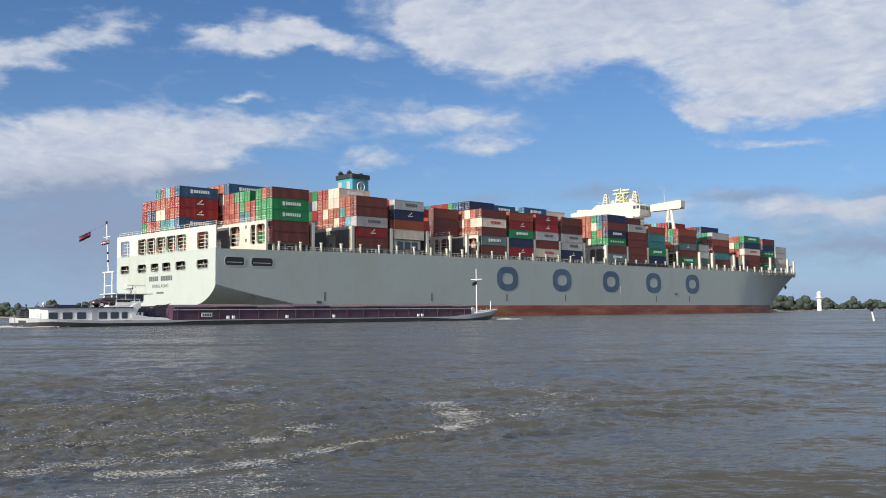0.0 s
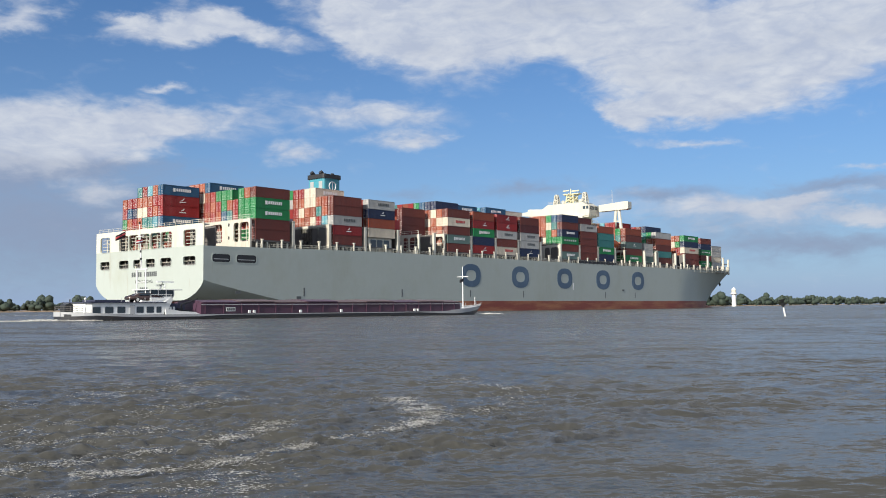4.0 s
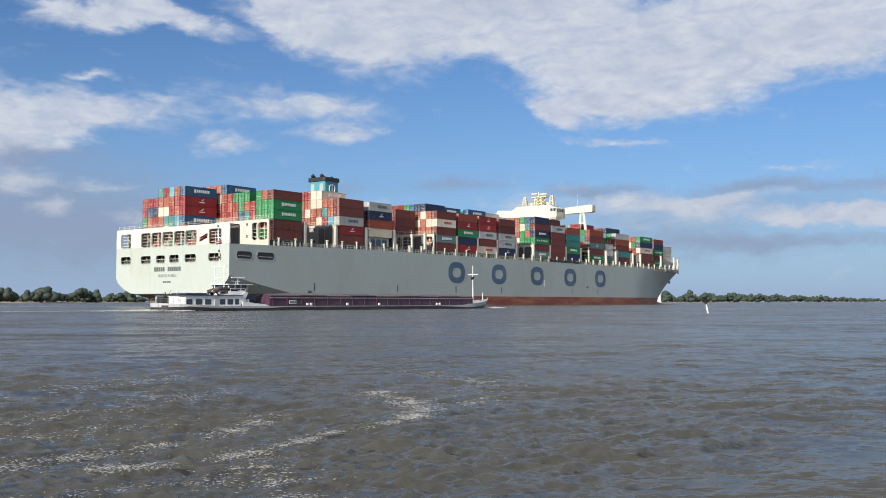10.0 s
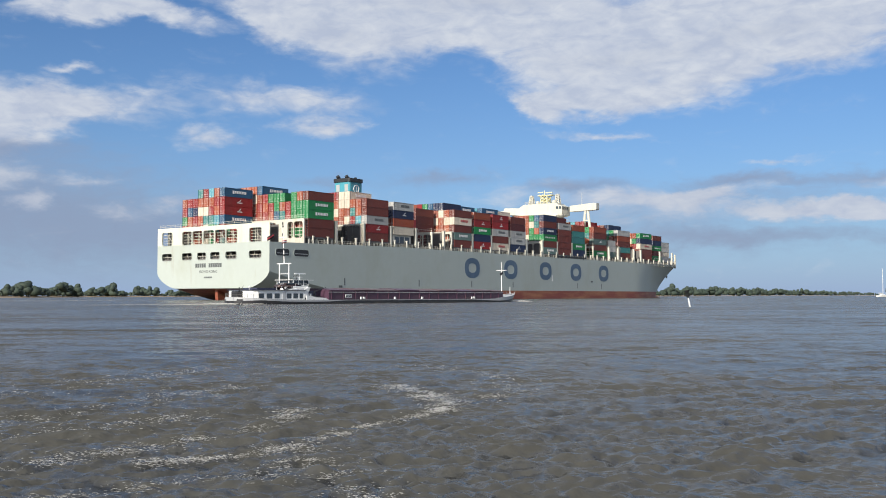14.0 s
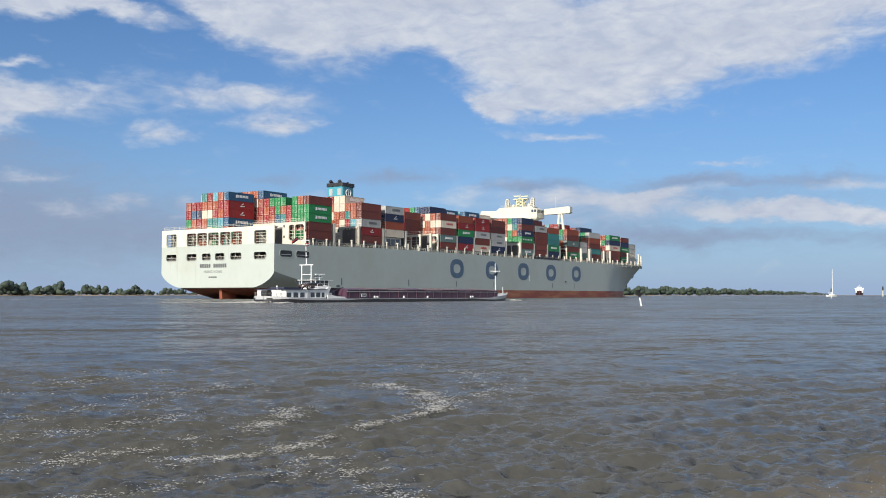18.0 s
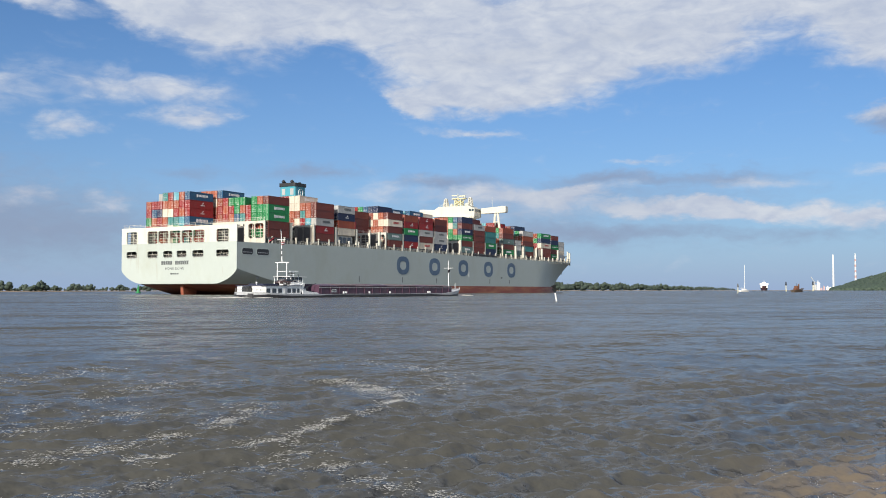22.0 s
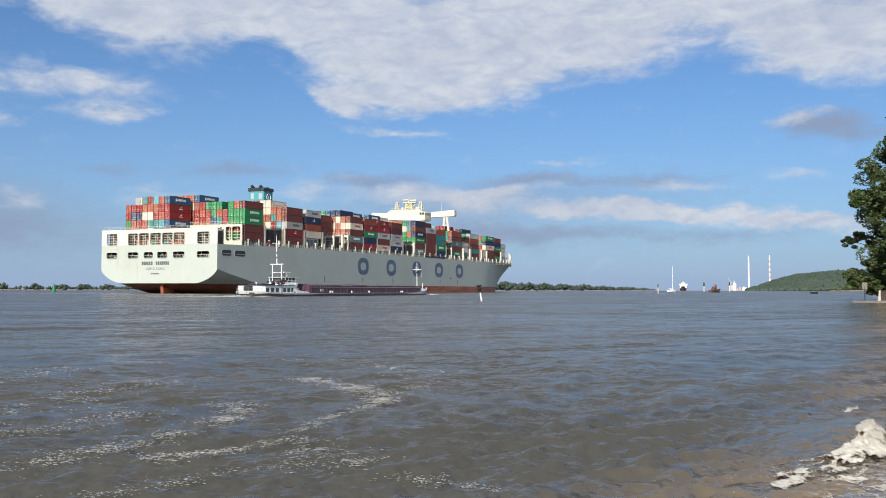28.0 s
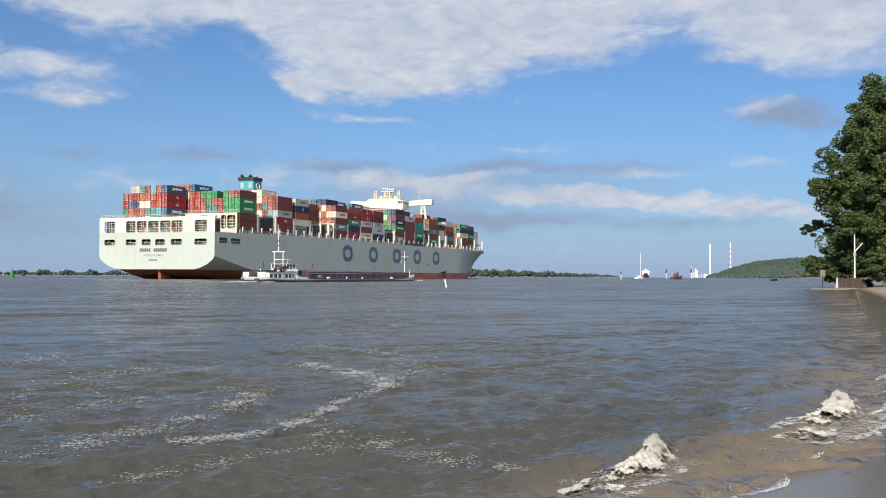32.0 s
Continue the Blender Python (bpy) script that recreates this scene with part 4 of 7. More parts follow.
# after ends that show above what stands behind them: bay, columns from the outboard side, rows of paints from the top tier down
SHOWN_ENDS = {
    "S": ((None, None, "rust", "red", "green", "rust", "orange", "red", "rust", "brown", "red", "slate", "brown", "grey", "slate"),
          (None, None, "red", "orange", "rust", "teal", "red", "green", "cream", "rust", "orange", "red", "brown", "rust", "teal")),
    "A": (("blue", "orange", "cyan", "red", "teal", None, None, None), ("red", "red", "orange", "orange", "orange", "red", "red", "rust"),
          ("red", "orange", "red", "cream", "cream", "navy", "blue", "red"), ("blue", "cyan", "teal", "teal", "orange", "red", "orange", "green"),
          ("red", "teal", "green", "cream", "red", "brown", "orange", "red")),
    "B": (("brown", "orange", "green", None, "green", "green", "green", "red", "rust", "cream", "red", "rust", "red"),
          ("green", "green", "green", "red", "orange", "green", "red", "orange", "red", "rust", "orange", "red", "rust"),
          ("green", "green", "green", "red", "teal", "blue", "orange", "red", "rust", "red", "orange", "rust", "red"), ("brown", "orange", "red", "cream", "red", "orange", "rust")),
    "C": (("brown", "rust", "orange", "cream", "cream", "orange", "rust"), ("brown", "orange", "teal", "rust", "orange", "cream", "red"),
          ("grey", "cyan", "red", "cream", "rust", "orange", "rust"), ("red", "rust", "brown", "navy", "red", "cream", "rust")),
    "F": (("brown", "orange", "cream", "rust", "orange", "rust"), ("cream", "cream", "orange", "cream", "rust", "orange"),
          ("brown", "orange", "rust", "orange", "orange", "rust"), ("slate", "orange", "rust", "cream", "orange", "red")),
    "J": (("navy", "blue", "green", "rust", "orange", "rust"), ("brown", "teal", "cream", "orange", "rust", "orange"), ("navy", "orange", "green", "rust", "orange", "red"),
          ("green", "green", "green", "cream", "orange", "rust")),
    "M": (("rust", "green", "orange", "rust"), ("brown", "teal", "rust", "orange"), ("slate", "orange", "red", "rust")),
    "O": (("grey", "green", "teal", "orange", "rust"), ("rust", "orange", "green", "cream", "rust"), ("brown", "orange", "rust", "red", "orange")),
    "P": (("green", "rust", "orange", "rust"), ("navy", "green", "cream", "orange"), ("cream", "red", "orange", "red")),
}
INNER_TOP = {"B": ("blue", 8, 6), "C": ("cream", 3, 6), "F": ("navy", 2, 6), "G": ("blue", 3, 6), "H": ("blue", 2, 6), "I": ("cream", 3, 6),
             "K": ("maroon", 1, 6), "M": ("red", 2, 6), "O": ("navy", 2, 6)}
LOGOS = {("A", 4): "long", ("A", 3): "mark", ("A", 2): "mark", ("A", 1): "long", ("B", 2): "long", ("B", 3): "long", ("C", 2): "dark", ("C", 1): "mark", ("D", 4): "dark", ("D", 3): "mark",
         ("F", 1): "long", ("F", 3): "red", ("G", 2): "long", ("G", 3): "mark", ("G", 0): "mark", ("H", 4): "mark", ("H", 3): "mark", ("H", 2): "dark", ("H", 0): "red",
         ("I", 1): "dark", ("I", 2): "dark", ("I", 0): "mark", ("J", 0): "long", ("J", 2): "dots", ("J", 3): "long", ("K", 4): "dark", ("L", 1): "long", ("M", 2): "mark", ("M", 0): "long",
         ("P", 2): "red", ("P", 4): "long", ("Q", 0): "dots", ("Q", 2): "dots"}


def build_containers():
    rng = random.Random(11)
    verts, faces = [], []
    for name, u, length, out, tiers, inner, floor in BAYS:
        k = length / SHORT
        pitch = 2.5
        cols = int((out + (17.6 if name == "A" else 25.0 if name == "S" else out)) / pitch)
        ends = SHOWN_ENDS.get(name, ())
        top_n = len(tiers)
        shown_cols = max((len(r) for r in ends), default=1)
        for c in range(cols):
            v = out - 1.25 - c * pitch
            levels = top_n
            if name in INNER_TOP and c >= INNER_TOP[name][1]:
                levels = INNER_TOP[name][2]
            elif c >= shown_cols and name not in "AS":
                levels = max(2, top_n - rng.choice((0, 0, 0, 1)))
            for lv in range(levels):
                z = floor + lv * TIER
                row = top_n - 1 - lv
                paint = None
                if c == 0:
                    paint = tiers[lv]
                    if paint is None:
                        continue
                elif 0 <= row < len(ends) and c < len(ends[row]):
                    paint = ends[row][c]
                    if paint is None:
                        continue
                elif (name == "A" and lv >= 4 and c >= 5) or (name == "S" and lv == 1):
                    continue
                elif name in INNER_TOP and c == INNER_TOP[name][1] and lv == INNER_TOP[name][2] - 1:
                    paint = INNER_TOP[name][0]
                elif name in INNER_TOP and c > INNER_TOP[name][1] and lv == levels - 1 and c < INNER_TOP[name][1] + 4:
                    paint = rng.choice(("red", "rust", "cyan", "orange") if name == "B" else END_PALETTE)
                if paint:
                    put_container(paint, u, v, z, k, LOGOS.get((name, lv)) if c == 0 else ("long" if (name in ("B", "G", "H", "C") and lv == levels - 1 and c == INNER_TOP.get(name, (0, -1))[1]) else None))
                else:
                    stuff_box(verts, faces, u + 0.05, u + length - 0.05, v - 1.19, v + 1.19, z + 0.02, z + TIER - 0.04)
    me = shell_mesh("stacked_containers", verts, faces, inner_material(), False)
    ob = tagged(new("stacked_containers", me), "mixed red, brown, blue and cream containers in the inner stacks", "containers", kind="stuff")
    rides(ob, Matrix.Identity(4), SHIP_ROWS)
    meshes = {}
    for ob, local, logo in PLACED:
        rides(ob, local, SHIP_ROWS)
        if not logo:
            continue
        if logo not in meshes:
            bm = bmesh.new()
            y = -1.2 - 0.02
            if logo in ("long", "dark", "red"):
                for i in range(7):
                    box(bm, 4.2 + i * 0.68, 4.2 + i * 0.68 + 0.5, y, y + 0.03, 1.15, 1.95)
                if logo == "long":
                    box(bm, 3.2, 3.9, y, y + 0.03, 1.0, 2.0)
            elif logo == "mark":
                prism(bm, ((5.6, 1.6), (6.1, 1.75), (6.5, 2.15), (6.8, 2.2), (6.4, 1.65), (5.9, 1.5)), y, y + 0.03)
                box(bm, 5.2, 7.2, y, y + 0.03, 1.0, 1.25)
            else:
                for i in range(6):
                    prism(bm, rounded(1.6 + i * 1.5, 2.3 + i * 1.5, 1.1, 1.8, 0.3), y, y + 0.03)
            meshes[logo] = finish("lettering", bm, M["ink"] if logo == "dark" else M["logo_red"] if logo == "red" else M["logo"])
        bars = new("lettering", meshes[logo])
        bars.parent = ob
        bars["label"] = "unreadable lettering as bars"


def lashing_bridge(ship, u, out, top, windows=True, low=None):
    """A plated frame across the deck between two bays, with rounded openings, small ports and rails in the openings."""
    low = DECK if low is None else low
    sill, head = low + 1.9, top - 0.85
    gaps = []
    for a, b in ((0.6, 4.3), (4.65, 7.0), (12.0, 16.6), (20.2, 24.2)):
        if out - b > 0.4:
            gaps += [(out - b, out - a), (a - out, b - out)]
    gaps.sort()
    bm = bmesh.new()
    box(bm, u, u + 0.5, -out, out, head, top)
    box(bm, u, u + 0.5, -out, out, low, sill)
    edges = [-out] + [e for g in gaps for e in g] + [out]
    for a, b in zip(edges[::2], edges[1::2]):
        box(bm, u, u + 0.5, a, b, sill, head)
    for a, b in gaps:
        for y, sy in ((a, 1), (b, -1)):
            for z, sz in ((sill, 1), (head, -1)):
                arc = [(y + sy * 0.8 * (1 - math.sin(t)), z + sz * 0.8 * (1 - math.cos(t))) for t in np.linspace(0, math.pi / 2, 5)]
                prism(bm, [(y, z)] + arc, u, u + 0.5, "x")
    box(bm, u + 0.5, u + 1.3, -out, out, top - 0.2, top)
    part("lashing_bridge", bm, M["cream"], ship, "cream steel lashing bridge with arched openings")
    for a, b in gaps:
        bm = bmesh.new()
        for z in (sill + 1.1, sill + 2.2, sill + 3.2):
            if z < head - 0.2:
                rod(bm, (u + 0.7, a, z), (u + 0.7, b, z), 0.09, None, 5)
        rod(bm, (u + 0.75, (a + b) / 2, low), (u + 0.75, (a + b) / 2, head), 0.1, None, 5)
        rod(bm, (u + 0.9, a, sill), (u + 0.9, b, sill + 1.1), 0.06, None, 5)
        part("opening_rail", bm, M["cream"], ship)
    for s in (-1, 1):
        for z in (sill + 1.2, head - 0.4):
            bm = bmesh.new()
            y = s * (out - 9.0)
            prism(bm, rounded(y - 0.3, y + 0.3, z - 0.45, z + 0.45, 0.25), u - 0.03, u + 0.03, "x")
            part("port", bm, M["dark"], ship)
    bm = bmesh.new()
    for v in np.linspace(-out + 0.3, out - 0.3, 18):
        rod(bm, (u + 0.1, v, top), (u + 0.1, v, top + 1.1), 0.05, None, 5)
    for z in (top + 0.55, top + 1.1):
        rod(bm, (u + 0.1, -out + 0.3, z), (u + 0.1, out - 0.3, z), 0.045, None, 5)
    part("bridge_rail", bm, M["cream"], ship)


def build_deck_gear(ship):
    tall = (28.3, 41.6, 55.6, 69.6, 86.5, 105.0, 118.3, 131.6, 145.4, 158.8, 171.8, 185.4, 198.8)
    for u, top in ((14.2, 24.8), (41.6, 24.9), (79.5, 24.2), (91.6, 25.0), (158.6, 24.5), (207.0, 24.5), (235.8, 24.5)):
        lashing_bridge(ship, u, min(25.1, deck_half(u + 10) - 0.3), top)
    for u in tall + (223.8, 234.0, 252.5, 261.0, 286.0, 308.0, 329.0):
        b = deck_half(u) - 0.25
        bm = bmesh.new()
        box(bm, u, u + 0.85, -b, -b + 0.8, DECK, 24.6)
        box(bm, u - 0.1, u + 0.95, -b - 0.1, -b + 0.9, 24.6, 24.9)
        part("post", bm, M["cream"], ship, "tall cream lashing post")
        if u < 262:
            bm = bmesh.new()
            box(bm, u, u + 0.85, -b + 0.8, b, 18.0, 24.4)
            part("bridge_web", bm, M["hatch"], ship)
    u = 18.0
    while u < 357:
        b = deck_half(u) - 0.35
        h = 2.3 if u < 330 else 1.6
        bm = bmesh.new()
        rod(bm, (u, -b, sheer(u) - 1.1), (u, -b, sheer(u) + h - 0.3), 0.32, None, 8)
        rod(bm, (u, -b, sheer(u) + h - 0.3), (u, -b, sheer(u) + h), 0.5, None, 8)
        part("stanchion", bm, M["cream"], ship)
        u += 6.65
    # rails and the coaming under the boxes
    u = 16.0
    while u < 356:
        e = min(u + 13.3, 356)
        bm = bmesh.new()
        for i in range(9):
            x = u + (e - u) * i / 9
            b = deck_half(x) - 0.2
            rod(bm, (x, -b, sheer(x) - 1.1), (x, -b, sheer(x) + 1.0), 0.06, None, 4)
        b0, b1 = deck_half(u) - 0.2, deck_half(e) - 0.2
        for z in (0.45, 1.0):
            rod(bm, (u, -b0, sheer(u) + z), (e, -b1, sheer(e) + z), 0.05, None, 4)
        part("side_rail", bm, M["cream"], ship)
        u = e
    for name, u, length, out, tiers, inner, floor in BAYS:
        if name in "AS":
            continue
        bm = bmesh.new()
        box(bm, u - 0.6, u + length + 0.6, -out + 1.2, out - 1.2, DECK - 0.2, floor - 0.5)
        box(bm, u - 0.3, u + length + 0.3, -out + 0.1, out - 0.1, floor - 0.5, floor - 0.02)
        part("hatch_cover", bm, M["hatch"], ship, "grey-brown steel hatch coaming and cover")
        n = 4
        for i in range(n):
            x = u + 0.4 + (length - 1.2) * i / (n - 1)
            bm = bmesh.new()
            box(bm, x, x + 0.4, -out + 0.15, -out + 0.6, DECK - 0.2, floor - 0.5)
            part("coaming_stay", bm, M["cream"], ship)
    # deckhouse wall under the fourth bay
    bm = bmesh.new()
    box(bm, 57.6, 67.6, -24.6, -23.8, DECK, 22.0)
    h = part("deckhouse", bm, M["cream"], ship)
    for x in (58.6, 61.4, 64.2):
        bm = bmesh.new()
        prism(bm, rounded(x, x + 2.3, 19.3, 21.5, 0.25), -24.66, -24.6)
        q = new("window", finish("window", bm, M["glass"]))
        q.parent = h
    # gangway rack amidships
    bm = bmesh.new()
    box(bm, 171, 199, -25.45, -25.1, 18.0, 18.9)
    for x in np.arange(172, 199, 3.0):
        box(bm, x, x + 0.3, -25.55, -25.05, 17.6, 19.4)
    part("accommodation_ladder", bm, M["dark"], ship, "dark folded gangway stowed at the rail")
    # bow: bulwark, windlass platform, foremast
    bm = bmesh.new()
    for s in (-1, 1):
        for i in range(12):
            u0, u1 = 336 + i * 2.15, 336 + (i + 1) * 2.15
            a, b = deck_half(u0) * s, deck_half(min(u1, SHIP_LENGTH - 0.2)) * s
            z0, z1 = sheer(u0), sheer(u1)
            v = [bm.verts.new(p) for p in ((u0, a, z0 - 0.1), (u1, b, z1 - 0.1), (u1, b * 1.01, z1 + 1.2), (u0, a * 1.01, z0 + 1.2))]
            bm.faces.new(v if s > 0 else v[::-1])
    part("bulwark", bm, M["hull"], ship)
    bm = bmesh.new()
    rod(bm, (351, 0, 18), (351, 0, 26.2), 0.4, 0.25)
    box(bm, 350.4, 351.6, -2.2, 2.2, 23.6, 23.9)
    part("foremast", bm, M["cream"], ship)
    bm = bmesh.new()
    for x, y in ((341, -8), (347, -6), (341, 8), (347, 6)):
        rod(bm, (x, y, 17), (x, y, 23.4), 0.35, None, 6)
    box(bm, 340.4, 347.6, -8.6, 8.6, 23.0, 23.5)
    for y in (-8.4, 8.4):
        rod(bm, (340.6, y, 24.6), (347.4, y, 24.6), 0.08, None, 5)
    part("fore_platform", bm, M["cream"], ship, "cream raised mooring platform at the bow")
    # bulb just breaking the surface, anchor at its hawse
    bm = bmesh.new()
    ball(bm, (333.0, 0, -2.4), 12.0, 4.2, 4.0, 16, 10)
    part("bulb", bm, M["hull"], ship, "worn red bulbous bow", True)
    bm = bmesh.new()
    ax, ay, az = 342.0, -(deck_half(342.0) * 0.45 + 0.3), 13.5
    rod(bm, (ax, ay, az + 1.4), (ax + 0.3, ay - 0.2, az - 1.6), 0.32, 0.4, 8)
    for sgn in (-1, 1):
        rod(bm, (ax + 0.3, ay - 0.2, az - 1.6), (ax + 0.3 + sgn * 1.5, ay - 0.3, az - 0.4), 0.42, 0.12, 8)
    part("anchor", bm, M["dark"], ship, "dark stockless anchor housed at the bow")
    for y in (-4, 4):
        bm = bmesh.new()
        box(bm, 344, 347.5, y - 1.0, y + 1.0, 18, 19.8)
        rod(bm, (345, y - 1.6, 20.2), (345, y + 1.6, 20.2), 0.7, None, 12)
        part("windlass", bm, M["cream"], ship)
    # side crane by the fourth bay
    bm = bmesh.new()
    rod(bm, (71.5, -21.5, 17), (71.5, -21.5, 26), 0.9, 0.8, 10)
    box(bm, 70.3, 73, -22.8, -20.5, 25.4, 28.2)
    part("stores_crane", bm, M["red_steel"], ship, "red deck crane house")
    bm = bmesh.new()
    rod(bm, (71.5, -21.5, 26), (60, -22.2, 20.4), 0.4, 0.25)
    part("crane_jib", bm, M["white"], ship)


def build_funnel(ship):
    f = new("funnel")
    f.parent = ship
    f["label"] = "turquoise funnel casing with a black top and exhaust pipes"
    x0, x1, y0, y1 = 59.4, 66.4, -3.4, 4.0
    bm = bmesh.new()
    prism(bm, rounded(x0, x1, y0, y1, 0.7), 18, 42.0, "z")
    part("casing", bm, M["funnel"], f)
    bm = bmesh.new()
    prism(bm, rounded(x0 - 0.35, x1 + 0.35, y0 - 0.35, y1 + 0.35, 0.8), 42.0, 43.3, "z")
    part("black_top", bm, M["dark"], f)
    for i, (x, y, h, r, lean) in enumerate(((60.6, -1.8, 0.9, 0.7, -1.2), (60.8, 2.4, 1.1, 0.7, -1.4), (62.8, 0.4, 0.9, 0.8, 0), (64.2, -2.0, 0.8, 0.5, 0), (64.6, 1.6, 1.0, 0.5, 0), (66.0, -0.6, 0.8, 0.45, 0), (66.2, 2.8, 0.9, 0.45, 0))):
        bm = bmesh.new()
        rod(bm, (x, y, 43.0), (x + lean, y, 43.3 + h * 0.8), r, r * 0.95, 12)
        part("exhaust_pipe", bm, M["dark"], f)
    for z in (34.0, 38.6):
        for y in (-1.9, 2.1):
            bm = bmesh.new()
            box(bm, x0 - 0.06, x0 + 0.1, y - 0.8, y + 0.8, z, z + 2.5)
            part("louvre", bm, M["grey"], f)
    bm = bmesh.new()
    for r in range(18):
        a = 2 * math.pi * r / 18
        c, s = 63.0 + 1.4 * math.cos(a), 39.6 + 1.4 * math.sin(a)
        rod(bm, (c, y0 - 0.05, s), (63.0 + 1.4 * math.cos(a + 0.36), y0 - 0.05, 39.6 + 1.4 * math.sin(a + 0.36)), 0.14, None, 5)
    box(bm, 62.88, 63.12, y0 - 0.12, y0, 38.1, 41.1)
    part("funnel_mark", bm, M["logo"], f)
    # engine casing below it
    bm = bmesh.new()
    box(bm, 57.8, 71.0, -16, 16, 18, 33.0)
    part("engine_casing", bm, M["cream"], ship)


def lattice(bm, x, y, z0, z1, w0, w1, r, bays=4):
    """A tapering four-legged lattice tower with crossed braces."""
    def corner(k, i):
        w = w0 + (w1 - w0) * k
        return (x + (w if i in (1, 2) else -w), y + (w if i in (2, 3) else -w), z0 + (z1 - z0) * k)
    for i in range(4):
        rod(bm, corner(0, i), corner(1, i), r, r * 0.8, 5)
        for b in range(bays):
            rod(bm, corner(b / bays, i), corner((b + 1) / bays, (i + 1) % 4), r * 0.6, None, 4)
            rod(bm, corner((b + 1) / bays, i), corner((b + 1) / bays, (i + 1) % 4), r * 0.6, None, 4)


def build_house(ship):
    h = new("bridge_house")
    h.parent = ship
    h["label"] = "ivory accommodation block with bridge wings, masts and radar"
    bm = bmesh.new()
    box(bm, 201.0, 209.0, -8.6, 13.5, 17.5, 39.6)
    part("tower", bm, M["house"], h)
    for z in np.arange(29.4, 38.6, 2.8):
        for y in np.arange(-7, 12.6, 3.1):
            bm = bmesh.new()
            box(bm, 200.92, 201.04, y - 0.45, y + 0.45, z, z + 0.9)
            part("window", bm, M["glass"], h)
    # stepped balconies on the starboard side, each with its rail
    for z, reach in ((30.0, -13.2), (33.0, -12.4), (36.2, -11.6), (39.0, -11.0)):
        bm = bmesh.new()
        box(bm, 202.0, 208.5, reach, -8.6, z, z + 0.3)
        part("balcony", bm, M["house"], h)
        bm = bmesh.new()
        for x in np.arange(202.1, 208.6, 1.6):
            rod(bm, (x, reach + 0.1, z + 0.3), (x, reach + 0.1, z + 1.4), 0.06, None, 4)
        for q in (0.85, 1.4):
            rod(bm, (202.1, reach + 0.1, z + q), (208.5, reach + 0.1, z + q), 0.06, None, 4)
            rod(bm, (202.1, reach + 0.1, z + q), (202.1, -8.6, z + q), 0.06, None, 4)
        part("balcony_rail", bm, M["house"], h)
    # bridge deck and wheelhouse, the roof sloping down to the wings
    bm = bmesh.new()
    prism(bm, ((-10.8, 39.6), (12.0, 40.4), (24.0, 41.7), (24.0, 43.1), (13.0, 44.0), (10.5, 45.6), (-7.5, 45.6), (-9.0, 44.6), (-10.8, 44.0)), 203.0, 211.0, "x")
    part("wheelhouse", bm, M["house"], h)
    for y in (-9.8, -8.2):
        bm = bmesh.new()
        prism(bm, rounded(y - 0.6, y + 0.6, 42.6, 43.9, 0.15), 202.92, 203.05, "x")
        part("window", bm, M["glass"], h)
    for x in (204.2, 206.2, 208.2):
        bm = bmesh.new()
        prism(bm, rounded(x - 0.8, x + 0.8, 42.3, 43.7, 0.15), -10.86, -10.75)
        part("window", bm, M["glass"], h)
    for s in (-1, 1):
        bm = bmesh.new()
        prism(bm, ((s * 11.5, 41.6), (s * 25.2, 41.8), (s * 25.6, 42.2), (s * 25.6, 45.0), (s * 24.6, 45.2), (s * 11.5, 44.4)), 209.5, 212.5, "x")
        part("bridge_wing", bm, M["house"], h)
        bm = bmesh.new()
        rod(bm, (210.5, s * 17.5, 26), (210.5, s * 19.4, 42.2), 0.75, 0.65)
        rod(bm, (210.5, s * 22.6, 26), (210.5, s * 20.6, 42.2), 0.75, 0.65)
        rod(bm, (210.5, s * 18.2, 32), (210.5, s * 21.8, 32), 0.4)
        rod(bm, (210.5, s * 18.9, 37), (210.5, s * 21.2, 37), 0.35)
        part("wing_support", bm, M["house"], h)
        bm = bmesh.new()
        lattice(bm, 205.5, s * 7.2, 45.4, 49.8, 1.1, 0.6, 0.26)
        box(bm, 204.5, 206.5, s * 7.2 - 1.0, s * 7.2 + 1.0, 47.4, 47.7)
        box(bm, 204.9, 206.1, s * 7.2 - 0.6, s * 7.2 + 0.6, 49.7, 50.1)
        part("antenna_mast", bm, M["house"], h, "ivory lattice antenna mast")
        bm = bmesh.new()
        ball(bm, (206.5, s * 4.4, 46.4), 0.9, 0.9, 1.1)
        part("satellite_dome", bm, M["house"], h, "", True)
    bm = bmesh.new()
    for y in np.arange(-7.4, 10.4, 2.1):
        rod(bm, (203.3, y, 45.6), (203.3, y, 46.7), 0.05, None, 4)
    for z in (46.2, 46.7):
        rod(bm, (203.3, -7.4, z), (203.3, 10.3, z), 0.05, None, 4)
    part("roof_rail", bm, M["house"], h)
    bm = bmesh.new()
    lattice(bm, 206.5, 0, 45.4, 49.8, 2.0, 1.5, 0.30, 3)
    box(bm, 205.0, 208.0, -4.2, 3.6, 49.6, 50.0)
    box(bm, 205.4, 207.6, -2.4, 2.4, 47.4, 47.7)
    rod(bm, (206.5, -3.9, 49.8), (206.5, -1.8, 47.6), 0.18, None, 5)
    rod(bm, (206.5, 3.4, 49.8), (206.5, 1.8, 47.6), 0.18, None, 5)
    for y in (-4.0, -2.6, 1.6, 3.4):
        rod(bm, (206.5, y, 50.0), (206.5, y, 50.8), 0.12, None, 5)
    rod(bm, (206.5, 0.6, 50.0), (206.5, 0.6, 52.4), 0.28, 0.12, 6)
    part("radar_mast", bm, M["cream_bright"], h, "pale yellow lattice radar mast")
    bm = bmesh.new()
    box(bm, 205.1, 205.5, -4.4, -0.8, 50.8, 51.3)
